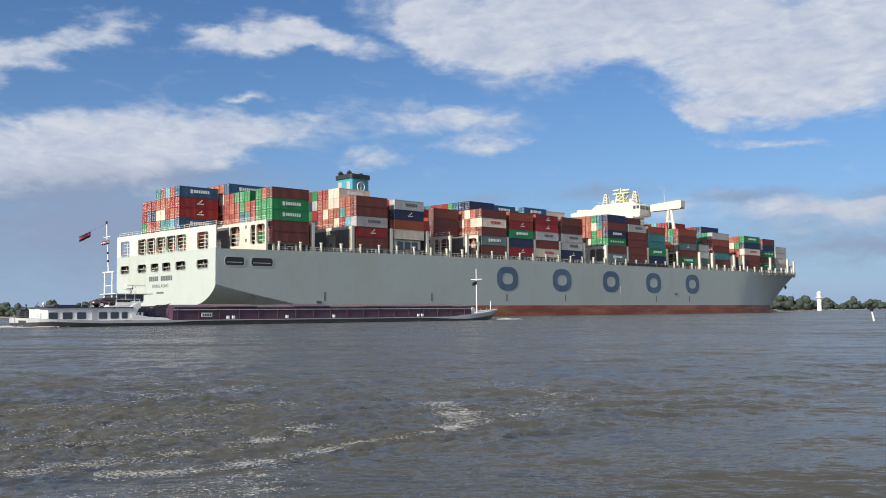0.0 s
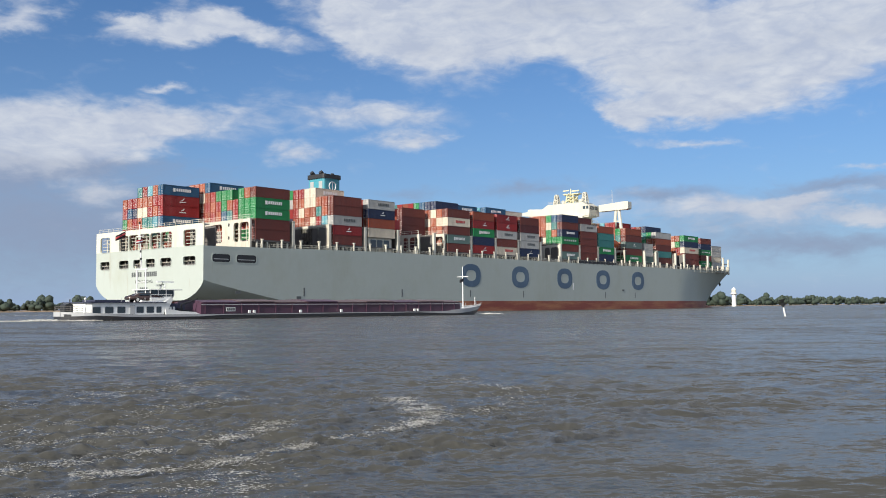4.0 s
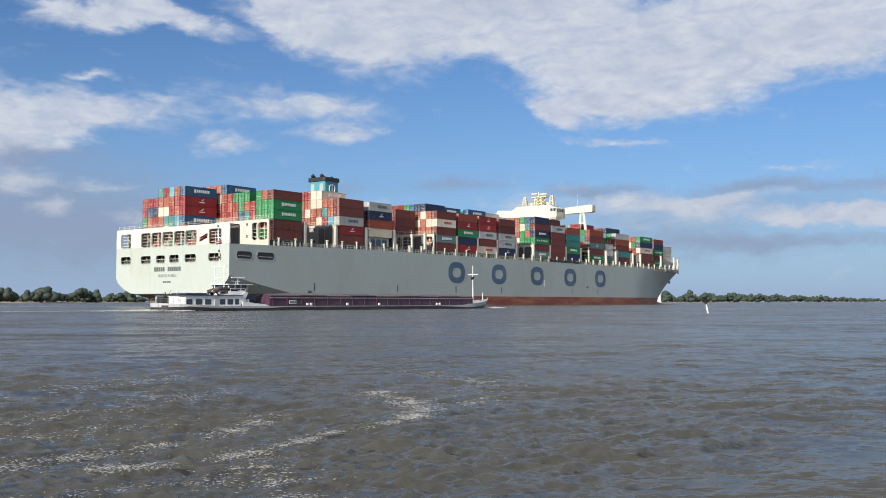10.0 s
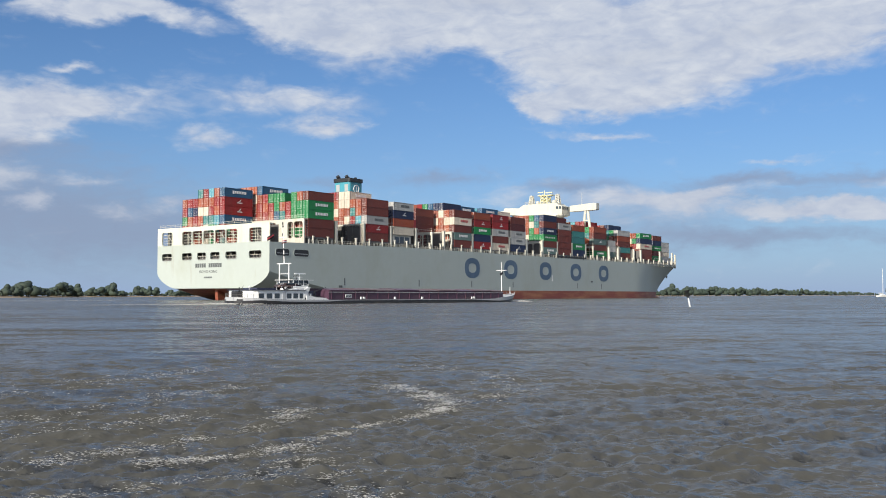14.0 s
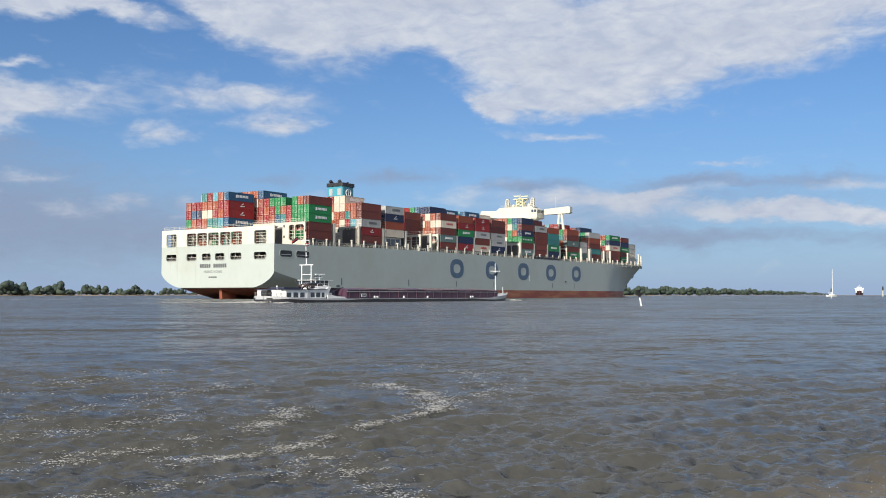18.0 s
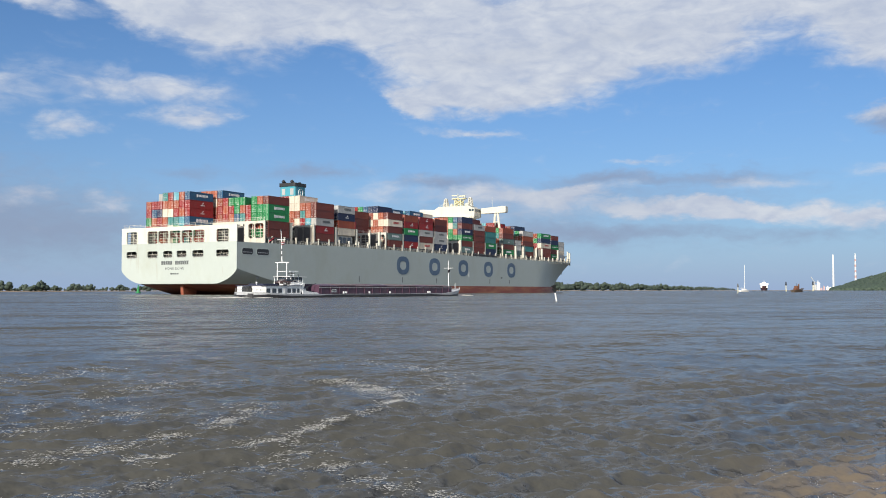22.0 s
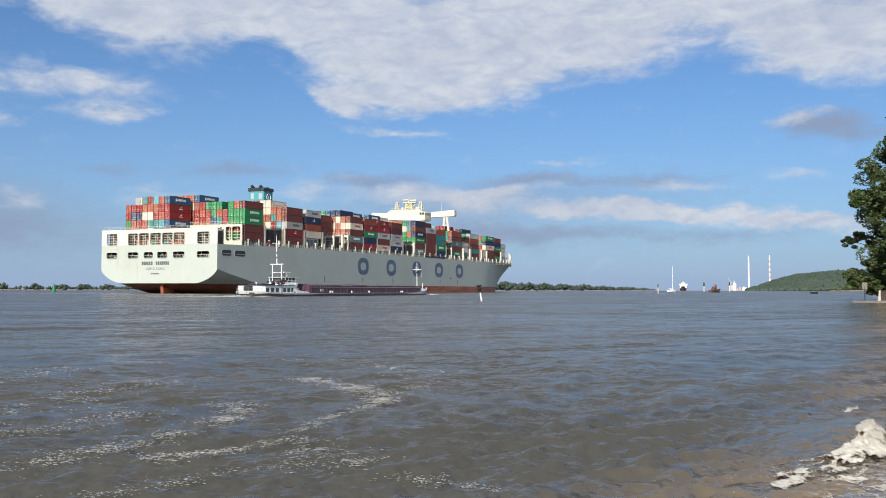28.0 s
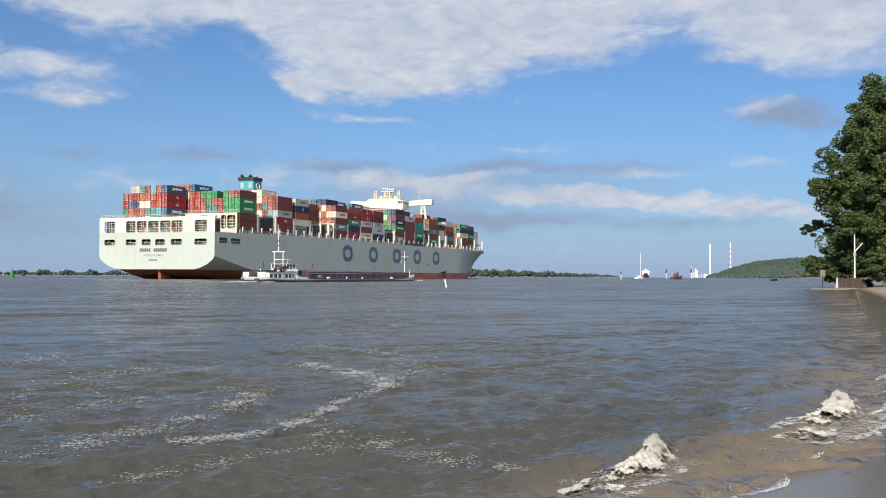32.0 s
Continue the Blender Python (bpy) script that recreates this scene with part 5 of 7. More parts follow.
    box(bm, 205.1, 205.5, 0.6, 3.6, 51.2, 51.6)
    part("radar_scanner", bm, M["cream_bright"], h)
    bm = bmesh.new()
    rod(bm, (210.5, -17.5, 44.6), (210.5, -17.5, 50.4), 0.10, 0.06, 5)
    part("whip_aerial", bm, M["house"], h)
    # lifeboat seen at the side
    bm = bmesh.new()
    ball(bm, (204.0, -21.4, 27.2), 4.0, 1.6, 1.5)
    part("lifeboat", bm, M["orange"], ship, "orange enclosed lifeboat in davits", True)


M["gallery"] = material("gallery_paint", (0.68, 0.66, 0.54), 0.45, 0, 0.05, 0.6, 0.03, 8.0, (0.45, 0.36, 0.22), 0.4, (0.5, 0.5, 0.08))
M["red_steel"] = material("red_crane_paint", (0.42, 0.03, 0.03), 0.5)
M["cream_bright"] = material("pale_yellow_paint", (0.72, 0.68, 0.42), 0.45)
ship = thing("container_ship", "large pale grey container ship stacked with boxes, under way", "ship")
rides(ship, Matrix.Identity(4), SHIP_ROWS)
build_hull(ship)
build_transom(ship)
build_marks(ship)
build_deck_gear(ship)
build_funnel(ship)
build_house(ship)
build_containers()

# ---- the inland barge: x forward from the stern, y to port ----
BM = {
    "hull": material("barge_black", (0.022, 0.023, 0.027), 0.42, 0, 0.15, 1.0, 0.05, 6.0, (0.10, 0.07, 0.05), 0.4, (0.3, 0.3, 0.5)),
    "white": material("barge_white", (0.84, 0.85, 0.83), 0.4, 0, 0.05, 1.5, 0.02, 8, (0.42, 0.36, 0.28), 0.3, (0.8, 0.8, 0.2)),
    "plum": material("barge_plum", (0.075, 0.035, 0.060), 0.45, 0, 0.12, 1.0, 0.03, 6, (0.12, 0.07, 0.06), 0.4, (0.3, 0.3, 0.6)),
    "cover": material("hatch_cover_tan", (0.12, 0.078, 0.078), 0.5, 0, 0.12, 0.8, 0.05, 5),
    "stripe": material("barge_grey", (0.42, 0.43, 0.44), 0.45, 0, 0.08, 1.0),
    "car": material("car_paint", (0.075, 0.050, 0.048), 0.22, 0.3, 0.1, 3.0),
    "tyre": material("rubber", (0.015, 0.015, 0.016), 0.8),
    "flag_red": material("flag_red", (0.42, 0.05, 0.06), 0.8),
    "flag_dark": material("flag_dark", (0.03, 0.025, 0.03), 0.8),
    "roof": material("roof_blue", (0.035, 0.04, 0.075), 0.5),
}


def barge_half(u):
    if u < 6:
        return 4.2 * (1 - ((6 - u) / 7.4) ** 3) ** 0.6
    if u < 66:
        return 4.2
    return 4.2 * max(0.02, 1 - ((u - 66) / 13.2) ** 2.6)


def barge_top(u):
    return 0.68 + 0.46 * max(0.0, (9 - u) / 10) ** 1.5 + (1.05 * ((u - 62) / 17.0) ** 1.6 if u > 62 else 0.0)


def barge_loft(rows, mat, name, parent, label=""):
    """Skins both sides between a lower and an upper line, given as functions of the station."""
    us = sorted(set(list(np.linspace(-1.2, 8, 16)) + list(np.linspace(8, 62, 14)) + list(np.linspace(62, 79.1, 20))))
    verts, faces = [], []
    for s in (-1, 1):
        base = len(verts)
        m = len(rows)
        for u in us:
            for wf, zf in rows:
                w, z, rake = wf(u), zf(u), 0.0
                if u > 70:
                    rake = -1.8 * (1 - max(0.0, min(1.0, z / 1.8))) * (u - 70) / 9
                verts.append((u + rake, s * w, z))
        for i in range(len(us) - 1):
            for j in range(m - 1):
                a = base + i * m + j
                q = (a, a + m, a + m + 1, a + 1)
                faces.append(q if s > 0 else q[::-1])
    # stern closing plate
    k = len(verts)
    m = len(rows)
    left = [len(us) * m + j for j in range(m)]
    for j in range(m - 1):
        faces.append((j, j + 1, left[j + 1], left[j]))
    ob = new(name, shell_mesh(name, verts, faces, mat, False))
    ob.parent = parent
    if label:
        ob["label"] = label
    return ob


def window_row(parent, spans, y, z0, z1, mat):
    for a, b in spans:
        bm = bmesh.new()
        y0, y1 = sorted((y, y + 0.03 * (1 if y > 0 else -1)))
        prism(bm, rounded(a, b, z0, z1, 0.1), y0, y1)
        w = part("window", bm, mat, parent)
        bm = bmesh.new()
        frame_opening(bm, a, b, z0, z1, y - 0.03, 0.07, 0.07, 0.1, "y")
        f = new("window_frame", finish("window_frame", bm, BM["stripe"]))
        f.parent = w


def build_car(local):
    car = thing("car", "dark parked car standing on the barge's cabin roof", "car")
    bm = bmesh.new()
    side = ((-2.2, 0.30), (-2.25, 0.62), (-2.1, 0.80), (-1.6, 0.86), (-0.9, 1.18), (0.3, 1.21), (1.1, 0.88), (2.0, 0.74), (2.25, 0.55), (2.2, 0.30))
    prism(bm, side, -0.82, 0.82)
    bmesh.ops.bevel(bm, geom=bm.edges[:], offset=0.06, segments=2, affect="EDGES")
    part("body", bm, BM["car"], car, "", True)
    for s in (-1, 1):
        bm = bmesh.new()
        prism(bm, ((-1.3, 0.89), (-0.85, 1.13), (0.25, 1.15), (0.8, 0.9)), s * 0.825, s * 0.845)
        part("side_window", bm, M["glass"], car)
        for x in (-1.35, 1.35):
            bm = bmesh.new()
            rod(bm, (x, s * 0.62, 0.32), (x, s * 0.84, 0.32), 0.32, None, 16)
            w = part("wheel", bm, BM["tyre"], car)
            bm = bmesh.new()
            rod(bm, (x, s * 0.84, 0.32), (x, s * 0.86, 0.32), 0.19, None, 12)
            r = new("rim", finish("rim", bm, M["zinc"]))
            r.parent = w
        bm = bmesh.new()
        box(bm, 2.0, 2.14, s * 0.5 - 0.2, s * 0.5 + 0.2, 0.56, 0.68)
        part("headlight", bm, M["logo"], car)
        bm = bmesh.new()
        box(bm, -2.16, -2.05, s * 0.66 - 0.08, s * 0.66 + 0.08, 0.62, 0.72)
        part("tail_light", bm, M["logo_red"], car)
    rides(car, local, BARGE_ROWS)


def rippled_flag(w, h, waves, lean):
    verts, faces = [], []
    n = 9
    for i in range(n):
        for j in range(4):
            x = -w * i / (n - 1)
            verts.append((x, 0.12 * math.sin(i * waves) * (i / n), h * j / 3 - lean * i / (n - 1)))
    for i in range(n - 1):
        for j in range(3):
            a = i * 4 + j
            faces.append((a, a + 4, a + 5, a + 1))
    return verts, faces


def build_barge():
    b = thing("river_barge", "long black-hulled inland cargo barge with plum-coloured hold sides and white cabin", "barge")
    rides(b, Matrix.Identity(4), BARGE_ROWS)
    ob = barge_loft(((lambda u: barge_half(u) * 0.94, lambda u: -0.8), (lambda u: barge_half(u), lambda u: 0.1), (lambda u: barge_half(u), lambda u: barge_top(u))),
               BM["hull"], "hull", b, "black steel hull with a grey rubbing strake")
    # stern sides are painted pale above the waterline
    barge_loft(((lambda u: barge_half(u) + 0.03, lambda u: barge_top(u) - (0.30 if u < 17 else 0.13) if u < 60 else barge_top(u) - 0.13 - 0.45 * min(1.0, (u - 60) / 8)),
                (lambda u: barge_half(u) + 0.03, lambda u: barge_top(u) - (0.02 if u < 66 else -0.10))), BM["stripe"], "rubbing_strake", b)
    dv, df = [], []
    us = list(np.linspace(-1.2, 79, 40))
    for u in us:
        w = barge_half(u) * 0.98
        dv += [(u, -w, barge_top(u) - 0.06), (u, w, barge_top(u) - 0.06)]
    for i in range(len(us) - 1):
        df.append((2 * i, 2 * i + 2, 2 * i + 3, 2 * i + 1))
    d = new("deck", shell_mesh("deck", dv, df, BM["stripe"], False))
    d.parent = b
    # pale stern quarter
    for s in (-1, 1):
        bm = bmesh.new()
        n = 4
        for i in range(n):
            u0, u1 = -1.2 + i * 0.95, -1.2 + (i + 1) * 0.95
            w0, w1 = barge_half(u0) + 0.05, barge_half(u1) + 0.05
            v = [bm.verts.new(p) for p in ((u0, s * w0, 0.55 + 0.03 * i), (u1, s * w1, 0.55 + 0.03 * (i + 1)), (u1, s * w1, barge_top(u1) - 0.02), (u0, s * w0, barge_top(u0) - 0.02))]
            bm.faces.new(v)
        part("stern_quarter", bm, BM["stripe"], b)
    bm = bmesh.new()
    box(bm, -1.27, -1.2, -0.9, 0.9, 0.55, barge_top(-1.2))
    part("stern_plate", bm, BM["stripe"], b)
    # cabin
    cabin = new("cabin")
    cabin.parent = b
    cabin["label"] = "white crew cabin with a row of square windows"
    bm = bmesh.new()
    plan = [(0.2, -1.2), (0.9, -2.9), (1.6, -3.38), (11.6, -3.4), (11.6, 3.4), (1.6, 3.38), (0.9, 2.9), (0.2, 1.2)]
    prism(bm, plan, 0.7, 2.22, "z")
    part("cabin_wall", bm, BM["white"], cabin)
    bm = bmesh.new()
    prism(bm, [(x - (0.25 if x < 5 else -0.2), y * 1.05) for x, y in plan], 2.22, 2.32, "z")
    part("cabin_roof", bm, BM["roof"], cabin)
    window_row(cabin, ((1.75, 2.75), (3.35, 4.45), (5.0, 6.05), (7.65, 8.6), (9.05, 10.05), (10.45, 11.15)), -3.38, 0.93, 1.7, M["glass"])
    window_row(cabin, ((1.65, 2.75), (3.35, 4.45), (5.0, 6.05), (7.65, 8.6), (9.05, 10.05)), 3.38, 0.93, 1.7, M["glass"])
    bm = bmesh.new()
    box(bm, 6.7, 7.4, -3.46, -3.39, 0.75, 1.95)
    part("cabin_door", bm, BM["stripe"], cabin)
    # dark roof box and the raised front of the cabin
    bm = bmesh.new()
    prism(bm, rounded(2.9, 7.0, 2.32, 2.62, 0.12), -1.6, 1.9)
    part("roof_locker", bm, BM["roof"], b)
    bm = bmesh.new()
    prism(bm, ((11.5, 1.35), (11.5, 0.66), (16.7, 0.66), (15.9, 0.98), (13.6, 1.12), (12.3, 1.35)), -3.92, -3.80)
    part("side_screen", bm, BM["white"], b)
    bm = bmesh.new()
    prism(bm, ((11.5, 1.35), (11.5, 0.66), (16.7, 0.66), (15.9, 0.98), (13.6, 1.12), (12.3, 1.35)), 3.80, 3.92)
    part("side_screen", bm, BM["white"], b)
    for s in (-1, 1):
        bm = bmesh.new()
        prism(bm, ((11.5, 2.3), (11.5, 1.0), (12.0, 1.0), (12.9, 2.75), (12.4, 2.85)), s * 3.36 - 0.06, s * 3.36 + 0.06)
        part("front_wing", bm, BM["white"], cabin)
        bm = bmesh.new()
        prism(bm, ((8.2, 2.3), (12.8, 2.3), (12.6, 2.82), (11.6, 2.72)), s * 2.9 - 0.4, s * 2.9 + 0.4)
        part("roof_ramp", bm, BM["white"], cabin)
    for x, y, w, r in ((13.3, -2.0, 1.2, 0.55), (14.9, -1.4, 1.0, 0.62), (14.2, 1.5, 1.2, 0.6)):
        bm = bmesh.new()
        rod(bm, (x, y - w / 2, 1.55), (x, y + w / 2, 1.55), r, None, 14)
        box(bm, x - 0.5, x + 0.5, y - w / 2 - 0.15, y - w / 2, 0.62, 2.15)
        box(bm, x - 0.5, x + 0.5, y + w / 2, y + w / 2 + 0.15, 0.62, 2.15)
        part("winch", bm, BM["roof"], b, "dark blue mooring winch")
    for x in (12.6, 13.1):
        bm = bmesh.new()
        rod(bm, (x, -3.2, 0.66), (x, -3.2, 1.7), 0.14, 0.14, 8)
        part("vent_pipe", bm, BM["white"], b)
    bm = bmesh.new()
    box(bm, 10.2, 13.4, -2.1, 2.1, 2.2, 2.92)
    part("wheelhouse_base", bm, BM["white"], b)
    # wheelhouse
    wheel = new("wheelhouse")
    wheel.parent = b
    wheel["label"] = "glazed wheelhouse with dark windows all round"
    bm = bmesh.new()
    prism(bm, rounded(9.8, 15.1, -2.2, 2.2, 0.4), 3.93, 4.02, "z")
    part("roof", bm, BM["white"], wheel)
    bm = bmesh.new()
    prism(bm, rounded(10.3, 13.9, -2.0, 2.0, 0.5), 2.9, 3.06, "z")
    part("sill", bm, BM["white"], wheel)
    for x in (10.35, 11.5, 12.65, 13.8):
        for y in (-1.97, 1.97):
            bm = bmesh.new()
            box(bm, x - 0.045, x + 0.045, y - 0.045, y + 0.07, 3.06, 3.94)
            part("pillar", bm, BM["white"], wheel)
    for x0, x1 in ((10.42, 11.43), (11.57, 12.58), (12.72, 13.73)):
        for y in (-1.97, 1.97):
            bm = bmesh.new()
            box(bm, x0, x1, y - 0.02, y + 0.02, 3.06, 3.93)
            part("pane", bm, M["glass"], wheel)
    for x in (10.32, 13.85):
        for k in range(3):
            bm = bmesh.new()
            box(bm, x - 0.02, x + 0.02, -1.85 + k * 1.25, -0.65 + k * 1.25, 3.06, 3.93)
            part("pane", bm, M["glass"], wheel)
    bm = bmesh.new()
    rod(bm, (12.9, 0, 4.1), (12.9, 0, 4.7), 0.07)
    box(bm, 12.8, 13.0, -0.8, 0.8, 4.6, 4.72)
    rod(bm, (13.2, 0.4, 4.1), (13.6, 0.6, 5.1), 0.05)
    part("radar", bm, M["dark"], wheel)
    # capstan, locker and boarding crane before the hold
    for x, y, w, h in ((14.0, -2.3, 0.8, 1.5), (15.1, -2.6, 0.6, 1.25), (14.6, 1.6, 1.1, 1.6)):
        bm = bmesh.new()
        prism(bm, rounded(x, x + w, 0.62, h, 0.12), y - 0.4, y + 0.4)
        part("deck_locker", bm, M["dark"], b)
    bm = bmesh.new()
    rod(bm, (14.7, -2.4, 0.6), (14.7, -2.4, 2.0), 0.12)
    rod(bm, (14.7, -2.4, 2.0), (17.0, -2.8, 2.75), 0.09, 0.05)
    part("boarding_crane", bm, M["dark"], b)
    bm = bmesh.new()
    rod(bm, (13.0, -2.6, 2.3), (13.0, -2.6, 3.3), 0.025, None, 5)
    rod(bm, (9.9, -2.9, 3.3), (13.0, -2.9, 3.3), 0.025, None, 5)
    rod(bm, (9.9, -2.9, 2.3), (9.9, -2.9, 3.3), 0.025, None, 5)
    part("roof_rail", bm, BM["white"], b)
    # after goalpost mast
    mast = new("goalpost_mast")
    mast.parent = b
    mast["label"] = "white goalpost mast with a tall topmast and yard"
    bm = bmesh.new()
    for y in (-1.15, 1.15):
        leg = bmesh.new()
        rod(leg, (10.1, y, 2.3), (10.1, y, 6.7), 0.085, 0.08)
        part("leg", leg, BM["white"], mast)
    rod(bm, (10.1, -1.65, 6.7), (10.1, 1.65, 6.7), 0.09)
    rod(bm, (10.1, -1.25, 5.0), (10.1, 1.25, 5.0), 0.05)
    part("crossbeam", bm, BM["white"], mast)
    bm = bmesh.new()
    rod(bm, (10.1, 0, 6.7), (9.75, 0, 12.8), 0.10, 0.05)
    rod(bm, (9.85, -1.0, 11.1), (9.85, 1.0, 11.1), 0.05)
    part("topmast", bm, BM["white"], mast)
    bm = bmesh.new()
    for x, z in ((9.75, 12.9), (9.95, 9.1), (10.0, 8.1)):
        rod(bm, (x, 0, z - 0.15), (x, 0, z + 0.15), 0.13)
    part("lantern", bm, M["dark"], mast)
    bm = bmesh.new()
    box(bm, 12.4, 14.9, -0.1, 0.1, 5.0, 5.16)
    box(bm, 11.6, 13.4, -0.9, -0.8, 4.45, 4.52)
    rod(bm, (13.6, 0, 4.0), (13.6, 0, 5.0), 0.06)
    rod(bm, (12.5, -0.85, 4.0), (12.5, -0.85, 4.5), 0.05)
    part("radar_scanner", bm, BM["white"], mast)
    for (x, y, z), (w, hgt, wv, ln), mats, label in (((7.75, 0, 11.0), (1.35, 0.70, 0.9, 0.7), "flag_dark", "dark ensign streaming from a halyard"), ((9.75, -0.9, 10.15), (0.95, 0.5, 1.1, 0.2), "flag_red", "red and white flag at the yard")):
        f = new("flag", shell_mesh("flag", *rippled_flag(w, hgt, wv, ln), BM[mats]))
        f.parent = b
        f["label"] = label
        f.location = (x, y, z)
        m = f.modifiers.new("thick", "SOLIDIFY")
        m.thickness = 0.03
        s = new("stripe", shell_mesh("stripe", *rippled_flag(w, hgt * 0.34, wv, ln), BM["flag_red"] if mats == "flag_dark" else M["logo"]))
        s.parent = f
        s.location = (0, -0.025, hgt * 0.33)
        m = s.modifiers.new("thick", "SOLIDIFY")
        m.thickness = 0.05
    bm = bmesh.new()
    rod(bm, (9.75, 0, 12.7), (7.75, 0, 11.75), 0.008, None, 4)
    part("halyard", bm, M["dark"], b)
    # stern: rails, winch, dome, boom
    bm = bmesh.new()
    for u in np.arange(-1.0, 0.7, 0.55):
        for s in (-1, 1):
            rod(bm, (u, s * (barge_half(u) - 0.15), 1.1), (u, s * (barge_half(u) - 0.15), 1.8), 0.03, None, 5)
    for z in (1.3, 1.55, 1.8):
        for s in (-1, 1):
            rod(bm, (-1.0, s * 1.15, z), (-0.4, s * 2.05, z), 0.018, None, 5)
            rod(bm, (-0.4, s * 2.05, z), (0.7, s * 3.05, z), 0.018, None, 5)
        rod(bm, (-1.0, -1.15, z), (-1.0, 1.15, z), 0.018, None, 5)
    part("stern_rail", bm, M["hatch"], b)
    bm = bmesh.new()
    ball(bm, (2.0, -0.8, 2.75), 0.16, 0.16, 0.18)
    rod(bm, (2.0, -0.8, 2.3), (2.0, -0.8, 2.65), 0.04)
    part("dome_aerial", bm, BM["white"], b, "white satellite dome on a short pole", True)
    bm = bmesh.new()
    prism(bm, rounded(-0.8, 0.3, 1.0, 2.1, 0.3), -1.3, 0.2)
    rod(bm, (0.1, -0.6, 2.0), (0.1, -0.6, 2.7), 0.08)
    part("stern_locker", bm, M["dark"], b)
    bm = bmesh.new()
    rod(bm, (1.4, 0.5, 2.3), (1.9, 0.5, 3.0), 0.04, 0.03)
    part("stern_boom", bm, M["dark"], b)
    for x in np.arange(5.6, 10.2, 1.1):
        bm = bmesh.new()
        rod(bm, (x, -3.2, 2.36), (x, -3.2, 2.9), 0.03, None, 5)
        part("rail_post", bm, BM["stripe"], b)
    # hold
    hold = new("cargo_hold")
    hold.parent = b
    hold["label"] = "plum-coloured hold coaming under tan hatch covers"
    bm = bmesh.new()
    box(bm, 17.0, 69.4, -3.55, -3.4, 0.7, 2.2)
    box(bm, 17.0, 69.4, 3.4, 3.55, 0.7, 2.2)
    box(bm, 17.0, 17.15, -3.4, 3.4, 0.7, 2.2)
    box(bm, 69.25, 69.4, -3.4, 3.4, 0.7, 2.2)
    part("coaming", bm, BM["plum"], hold)
    x = 17.2
    k = 0
    while x < 69:
        e = min(x + 6.0, 69.2)
        bm = bmesh.new()
        lift = 0.08 if k % 2 else 0.0
        prism(bm, ((-3.62, 2.2 + lift), (3.62, 2.2 + lift), (3.62, 2.32 + lift), (1.5, 2.62 + lift), (-1.5, 2.62 + lift), (-3.62, 2.32 + lift)), x, e - 0.05, "x")
        part("hatch_cover", bm, BM["cover"] if k % 3 else BM["plum"], hold)
        x, k = e, k + 1
    for i in range(18):
        x = 17.6 + i * 2.95
        bm = bmesh.new()
        box(bm, x, x + 0.12, -3.68, -3.55, 0.75, 2.15)
        part("coaming_rib", bm, BM["plum"], hold)
    bm = bmesh.new()
    rod(bm, (17.0, -3.64, 1.95), (69.4, -3.64, 1.95), 0.05, None, 5)
    part("pipe_rail", bm, BM["stripe"], hold)
    for x, n in ((20.9, 4),):
        bm = bmesh.new()
        box(bm, x, x + 1.5, -3.75, -3.7, 1.02, 1.56)
        s = part("name_board", bm, M["logo"], b, "white board with unreadable lettering as bars")
        bm = bmesh.new()
        for i in range(n):
            box(bm, x + 0.1 + i * 0.34, x + 0.36 + i * 0.34, -3.77, -3.75, 1.12, 1.46)
        q = new("board_lettering", finish("board_lettering", bm, M["ink"]))
        q.parent = s
    for x in (24.4, 25.2, 33.5, 41.4, 57.4, 58.2):
        bm = bmesh.new()
        box(bm, x, x + 0.35, -4.1, -3.9, 0.75, 1.15)
        part("bollard", bm, BM["white"], b)
    # foredeck
    bm = bmesh.new()
    rod(bm, (74.1, 0, 1.2), (74.05, 0, 8.75), 0.10, 0.06)
    rod(bm, (74.1, -1.3, 6.9), (74.1, 1.3, 6.9), 0.06)
    part("foremast", bm, BM["white"], b, "white cross-shaped foremast")
    bm = bmesh.new()
    box(bm, 71.5, 72.6, -0.9, 0.9, 1.1, 1.9)
    rod(bm, (72, -1.4, 1.8), (72, 1.4, 1.8), 0.35, None, 10)
    part("windlass", bm, BM["stripe"], b)
    bm = bmesh.new()
    for u in np.arange(69.5, 78.6, 0.9):
        for s in (-1, 1):
            rod(bm, (u, s * barge_half(u) * 0.96, barge_top(u)), (u, s * barge_half(u) * 0.96, barge_top(u) + 0.55), 0.03, None, 4)
    part("bow_rail", bm, BM["stripe"], b)
    bm = bmesh.new()
    rod(bm, (77.4, 0, 1.7), (77.4, 0, 3.2), 0.06)
    part("jackstaff", bm, BM["white"], b)
    f = new("bow_flag", shell_mesh("bow_flag", *rippled_flag(1.0, 0.6, 0.9, 0.3), BM["flag_dark"]))
    f.parent = b
    f.location = (73.3, -0.9, 6.0)
    for x in (69.9,):
        bm = bmesh.new()
        rod(bm, (x, -2.5, 1.0), (x, -2.5, 2.4), 0.05)
        part("post", bm, BM["white"], b)
    # white water under the bow and at the stern
    build_car(Matrix.Translation((10.0, -1.2, 2.32)) @ Matrix.Diagonal((1.12, 1.05, 1.0, 1.0)))
    return b


barge = build_barge()

